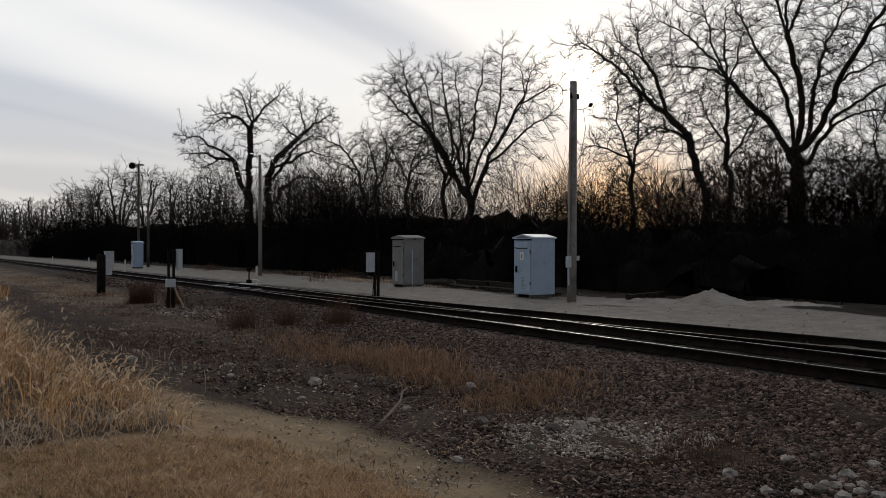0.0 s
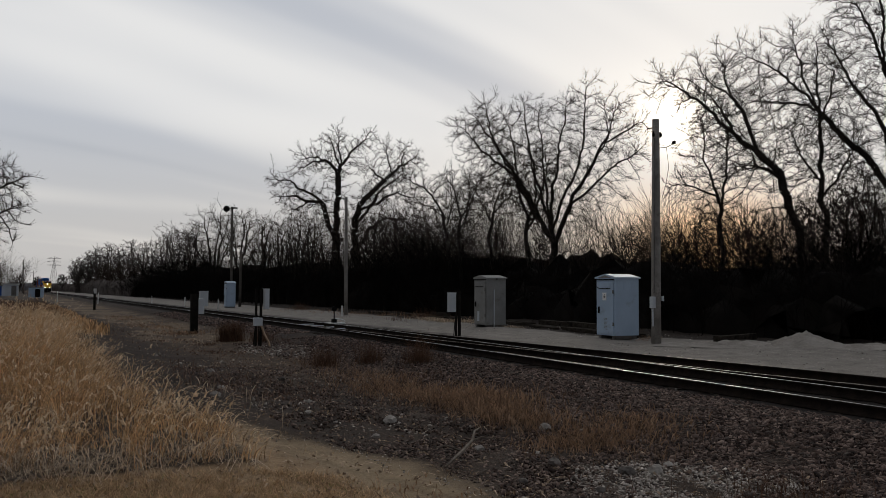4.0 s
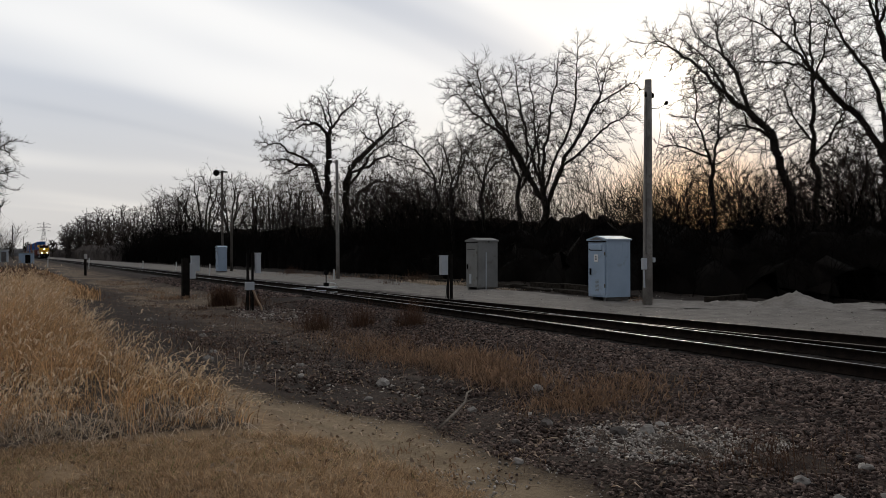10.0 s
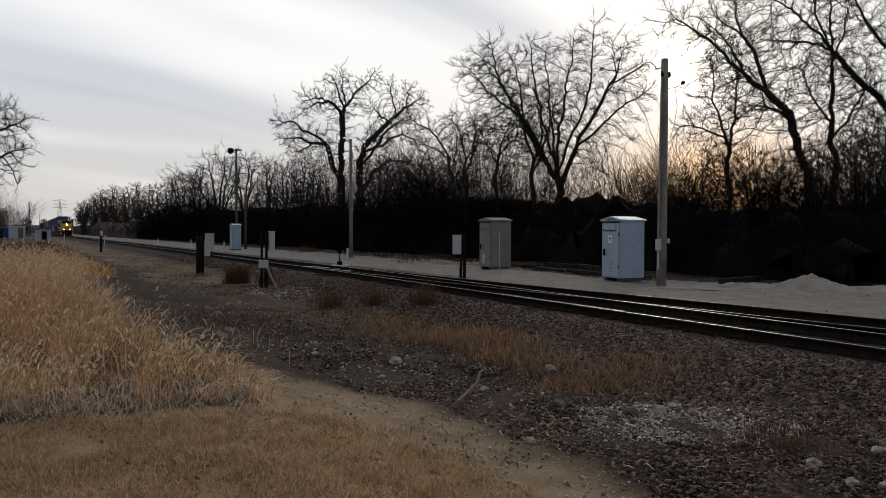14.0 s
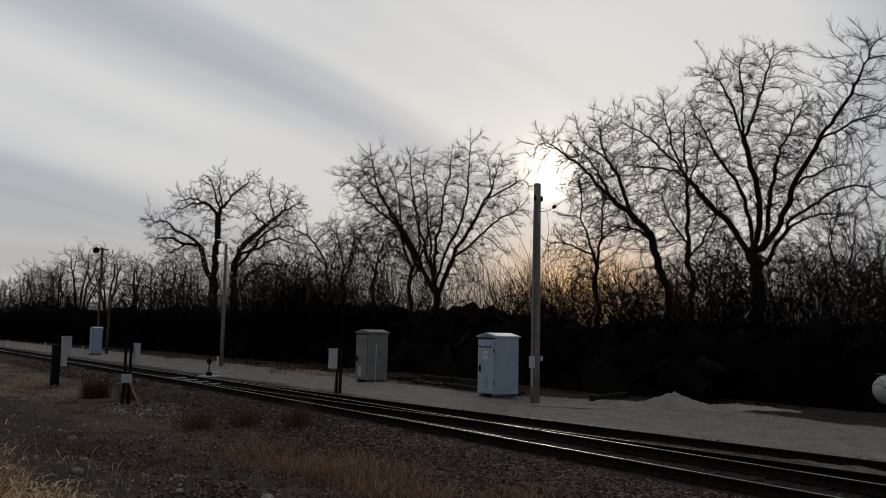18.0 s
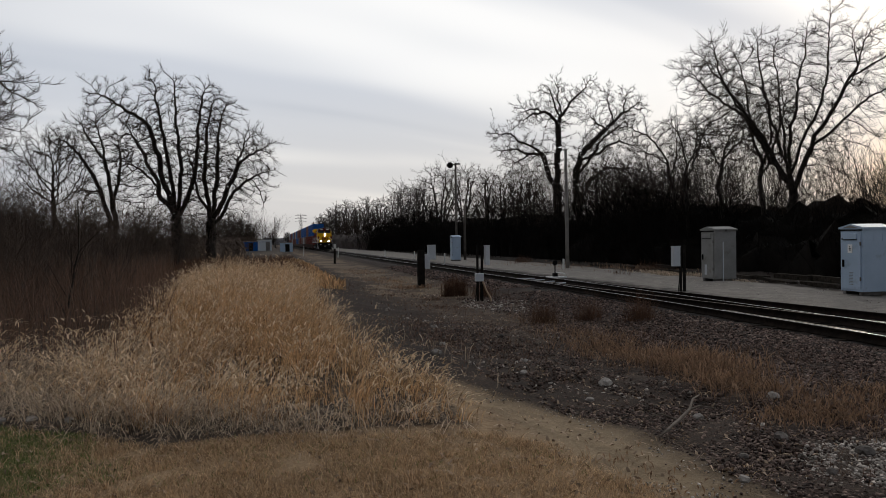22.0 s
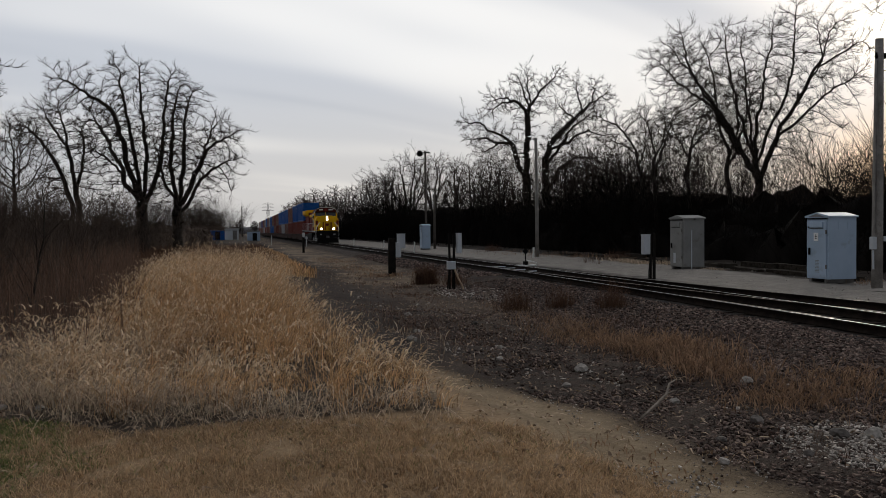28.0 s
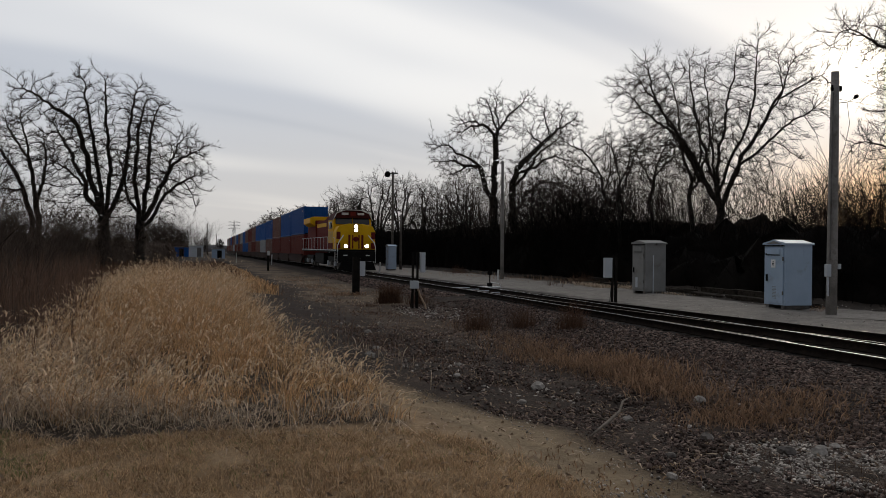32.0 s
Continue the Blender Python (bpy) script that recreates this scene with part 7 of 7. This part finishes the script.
    part("cap_light_bar", bm_box((0.4, 0.10, 0.3), (0, 2.06, 4.42), 0.02), "loco_maroon", cab)
    part("brow", bm_box((2.6, 0.08, 0.14), (0, 2.12, 4.24), 0.01), "loco_roof", cab)
    # lamps
    box = part("headlight_housing", bm_box((0.36, 0.14, 0.62), (0, 0.72, 3.28), 0.04), "black_paint", L)
    for z in (3.13, 3.42):
        part("headlight", bm_tube([(0, 0.66, z), (0, 0.63, z)], 0.135, 14), "lamp_glow", box, "lit headlight")
    for s in (-1, 1):
        h = part("ditch_light_housing", bm_box((0.34, 0.16, 0.30), (s * 0.80, 0.62, 1.92), 0.03), "black_paint", L)
        part("ditch_light", bm_tube([(s * 0.80, 0.56, 1.92), (s * 0.80, 0.53, 1.92)], 0.14, 14), "lamp_glow", h, "lit ditch light")
    # long hood
    part("hood", bm_box((1.95, 10.6, 2.55), (0, 10.2, 2.9), 0.06), "loco_maroon", L)
    part("hood_band", bm_box((1.99, 10.4, 0.34), (0, 10.2, 3.75), 0.02), "loco_yellow", L, "yellow band along the hood")
    part("dynamic_brake_box", bm_box((2.5, 2.6, 0.9), (0, 6.3, 3.85), 0.05), "loco_maroon", L)
    for k in range(7):
        for s in (-1, 1):
            part("hood_door", bm_box((0.03, 0.95, 1.35), (s * 0.985, 6.2 + 1.25 * k, 2.45), 0.006), "loco_maroon", L)
    part("radiator_cabin", bm_box((2.2, 5.8, 2.7), (0, 18.2, 2.95), 0.05), "loco_maroon", L)
    part("radiator_wing", bm_prism([(-1.15, 3.75), (-1.58, 4.05), (-1.58, 4.55), (-1.2, 4.66), (1.2, 4.66), (1.58, 4.55), (1.58, 4.05), (1.15, 3.75)], 15.6, 20.6, bevel=0.03), "loco_yellow", L, "flared yellow radiator wing")
    for k in range(3):
        part("roof_fan", bm_tube([(0, 8.5 + 1.6 * k, 4.15), (0, 8.5 + 1.6 * k, 4.35)], 0.6, 18), "steel", L)
    part("exhaust_stack", bm_box((0.7, 0.9, 0.25), (0, 13.9, 4.25), 0.03), "black_paint", L)
    part("horn", bm_tube([(0.2, 5.6, 4.75), (0.2, 5.0, 4.78)], [0.03, 0.09], 8), "steel", L)
    # front end
    part("pilot", bm_box((2.9, 0.16, 0.75), (0, 0.45, 1.15), 0.03), "black_paint", L)
    part("plow", bm_prism([(-1.45, 0.12), (-1.2, 0.75), (1.2, 0.75), (1.45, 0.12)], 0.0, 0.35, bevel=0.02), "black_paint", L)
    part("coupler", bm_box((0.32, 0.7, 0.3), (0, 0.05, 0.88), 0.04), "steel", L)
    for s in (-1, 1):
        part("plow_mark", bm_box((0.30, 0.03, 0.08), (s * 0.85, 0.355, 1.22), 0.005), "white_paint", L)
        part("grab_rail", bm_tube([(s * 1.45, 0.42, 0.65), (s * 1.45, 0.40, 1.9), (s * 1.36, 0.45, 2.2), (s * 0.95, 0.7, 2.75)], 0.035, 6), "white_paint", L, "white bent grab rail")
        part("grab_rail", bm_tube([(s * 1.50, 1.3, 0.65), (s * 1.50, 1.3, 2.5), (s * 1.50, 2.2, 2.6)], 0.03, 6), "white_paint", L, "white bent grab rail")
        for k in range(3):
            part("step", bm_box((0.35, 0.55, 0.05), (s * 1.32, 0.85, 0.55 + 0.36 * k), 0.008), "steel", L)
        part("handrail", bm_tube([(s * 1.48, 5.2, 2.65), (s * 1.48, 21.6, 2.65)], 0.022, 6), "white_paint", L)
        for k in range(9):
            part("stanchion", bm_tube([(s * 1.48, 5.4 + 2.0 * k, 1.65), (s * 1.48, 5.4 + 2.0 * k, 2.65)], 0.018, 5), "white_paint", L)
    for y in (4.2, 17.8):
        tr = part("truck", bm_box((2.5, 4.6, 0.45), (0, y, 0.85), 0.06), "black_paint", L)
        for s in (-1, 1):
            part("side_frame", bm_prism([(y - 2.4, 0.7), (y - 2.0, 1.0), (y + 2.0, 1.0), (y + 2.4, 0.7), (y + 2.0, 0.5), (y - 2.0, 0.5)], s * 1.08, s * 1.22, "x"), "steel", tr)
            for k in (-1, 0, 1):
                part("axle_box", bm_box((0.16, 0.4, 0.36), (s * 1.28, y + 1.75 * k, 0.55), 0.03), "grey_paint" if k else "steel", tr)
    return L


def wheel_set(y, parent):
    bm = None
    for s in (-1, 1):
        bm = bm_tube([(s * 0.68, 0, 0), (s * 0.72, 0, 0), (s * 0.72, 0, 0), (s * 0.82, 0, 0)], [0.53, 0.53, 0.50, 0.49], 20, bm)
    bm = bm_tube([(-0.7, 0, 0), (0.7, 0, 0)], 0.09, 8, bm)
    bm = bm_box((0.06, 0.75, 0.10), (-0.80, 0, 0), 0.0, bm)
    bm = bm_box((0.06, 0.75, 0.10), (0.80, 0, 0), 0.0, bm)
    w = part("wheel_set", bm, "steel", parent)
    w.matrix_basis = Matrix.Translation((0, y, 0.53))
    return w


def container(colour, label):
    c = thing("container", 0, 0, 0, 0, label, "container", "stacked containers")
    n, l, w, h = 44, 12.1, 2.42, 2.86
    prof = []
    for k in range(n):
        y0 = -l / 2 + l * k / n
        q = l / n
        prof += [(y0, 0.0), (y0 + q * 0.38, 0.0), (y0 + q * 0.5, 0.05), (y0 + q * 0.88, 0.05)]
    bm = bmesh.new()
    ring = [(w / 2 - d, y) for y, d in prof] + [(w / 2, l / 2)] + [(-w / 2, l / 2)] + [(-w / 2 + d, y) for y, d in reversed(prof)]
    lo, hi = [bm.verts.new((x, y, 0.12)) for x, y in ring], [bm.verts.new((x, y, h - 0.08)) for x, y in ring]
    for k in range(len(ring)):
        bm.faces.new((lo[k], lo[(k + 1) % len(ring)], hi[(k + 1) % len(ring)], hi[k]))
    part("shell", bm, colour, c)
    part("roof", bm_box((w - 0.02, l, 0.06), (0, 0, h - 0.05), 0.01), colour, c)
    part("floor", bm_box((w - 0.02, l, 0.1), (0, 0, 0.08), 0.01), "black_paint", c)
    for sx in (-1, 1):
        part("bottom_rail", bm_box((0.06, l, 0.14), (sx * (w / 2), 0, 0.09), 0.01), colour, c)
        part("top_rail", bm_box((0.06, l, 0.10), (sx * (w / 2), 0, h - 0.06), 0.01), colour, c)
        for sy in (-1, 1):
            part("corner_post", bm_box((0.14, 0.16, h), (sx * (w / 2 - 0.05), sy * (l / 2 - 0.02), h / 2), 0.012), colour, c)
        part("marking", bm_box((0.012, 0.5, 0.12), (sx * (w / 2 + 0.01), -4.9, 2.4)), "box_grey", c)
    for k in range(9):
        part("end_rib", bm_box((0.10, 0.05, h - 0.3), (-w / 2 + 0.25 + 0.24 * k, -l / 2 - 0.02, h / 2), 0.01), colour, c)
    return c


def build_train():
    cars = []
    loco = build_loco()
    cars.append((loco, 0.0, 0.0))
    kinds = {}
    for m, lab in (("box_blue", "blue corrugated steel container stacked on the train"), ("box_red", "red corrugated steel container stacked on the train"), ("box_brown", "brown corrugated steel container stacked on the train"), ("box_grey", "pale grey corrugated steel container stacked on the train")):
        kinds[m] = container(m, lab)
    well = thing("well_car", 0, 0, 0, 0, "rust-brown well car of a container train", "rail car", "well cars of the train")
    for s in (-1, 1):
        part("side_sill", bm_prism([(-6.5, 0.85), (-5.6, 1.15), (5.6, 1.15), (6.5, 0.85), (5.7, 0.35), (-5.7, 0.35)], s * 1.30, s * 1.42, "x"), "well_steel", well)
        part("sill_cap", bm_box((0.22, 11.6, 0.08), (s * 1.36, 0, 1.16), 0.01), "well_steel", well)
    part("floor", bm_box((2.6, 11.4, 0.08), (0, 0, 0.36), 0.01), "black_paint", well)
    for s in (-1, 1):
        part("platform", bm_box((2.5, 1.0, 0.25), (0, s * 6.25, 0.98), 0.03), "well_steel", well)
        part("truck", bm_box((2.3, 1.9, 0.4), (0, s * 6.5, 0.65), 0.05), "black_paint", well)
        part("ladder", bm_box((0.05, 0.4, 1.2), (1.43, s * 6.0, 1.3), 0.01), "white_paint", well)
    top = ["box_blue", "box_blue", "box_brown", "box_blue", "box_blue", "box_blue", "box_brown", "box_red", "box_brown", "box_blue", "box_grey", "box_brown", "box_blue", "box_grey", "box_brown", "box_red", "box_blue", "box_brown", "box_grey", "box_brown"]
    low = ["box_red", "box_red", "box_red", "box_brown", "box_grey", "box_brown", "box_red", "box_brown", "box_blue", "box_blue", "box_brown", "box_red", "box_brown", "box_red", "box_grey", "box_brown", "box_brown", "box_red", "box_brown", "box_red"]
    for k in range(20):
        back = 29.6 + 13.15 * k
        cars.append((copy_thing(well, pose(0, 0, 0)), back, 0.0))
        cars.append((copy_thing(kinds[low[k]], pose(0, 0, 0)), back, 0.40))
        cars.append((copy_thing(kinds[top[k]], pose(0, 0, 0)), back, 3.28))
    for ob in (*kinds.values(), well):
        for o in (*ob.children_recursive, ob):
            bpy.data.objects.remove(o)
    return cars


TRAIN = build_train()
WHEELS = [wheel_set(y, TRAIN[0][0]) for y in (2.45, 4.2, 5.95, 16.05, 17.8, 19.55)]


def motions():
    """The train runs in at an even speed, and the locomotive's wheels roll."""
    for car, back, lift in TRAIN:
        rows = []
        for t in range(0, 33, 4):
            y = NOSE + back + SPEED * (32.0 - t)
            rows.append((t, pose(MID, y, float(fall(y)) + lift)))
        walk(car, rows)
    for k, w in enumerate(WHEELS):
        y = (2.45, 4.2, 5.95, 16.05, 17.8, 19.55)[k]
        walk(w, [(i / 15, pose(0, y, 0.53, math.degrees(SPEED / 0.53) * i / 15)) for i in range(481)])


motions()
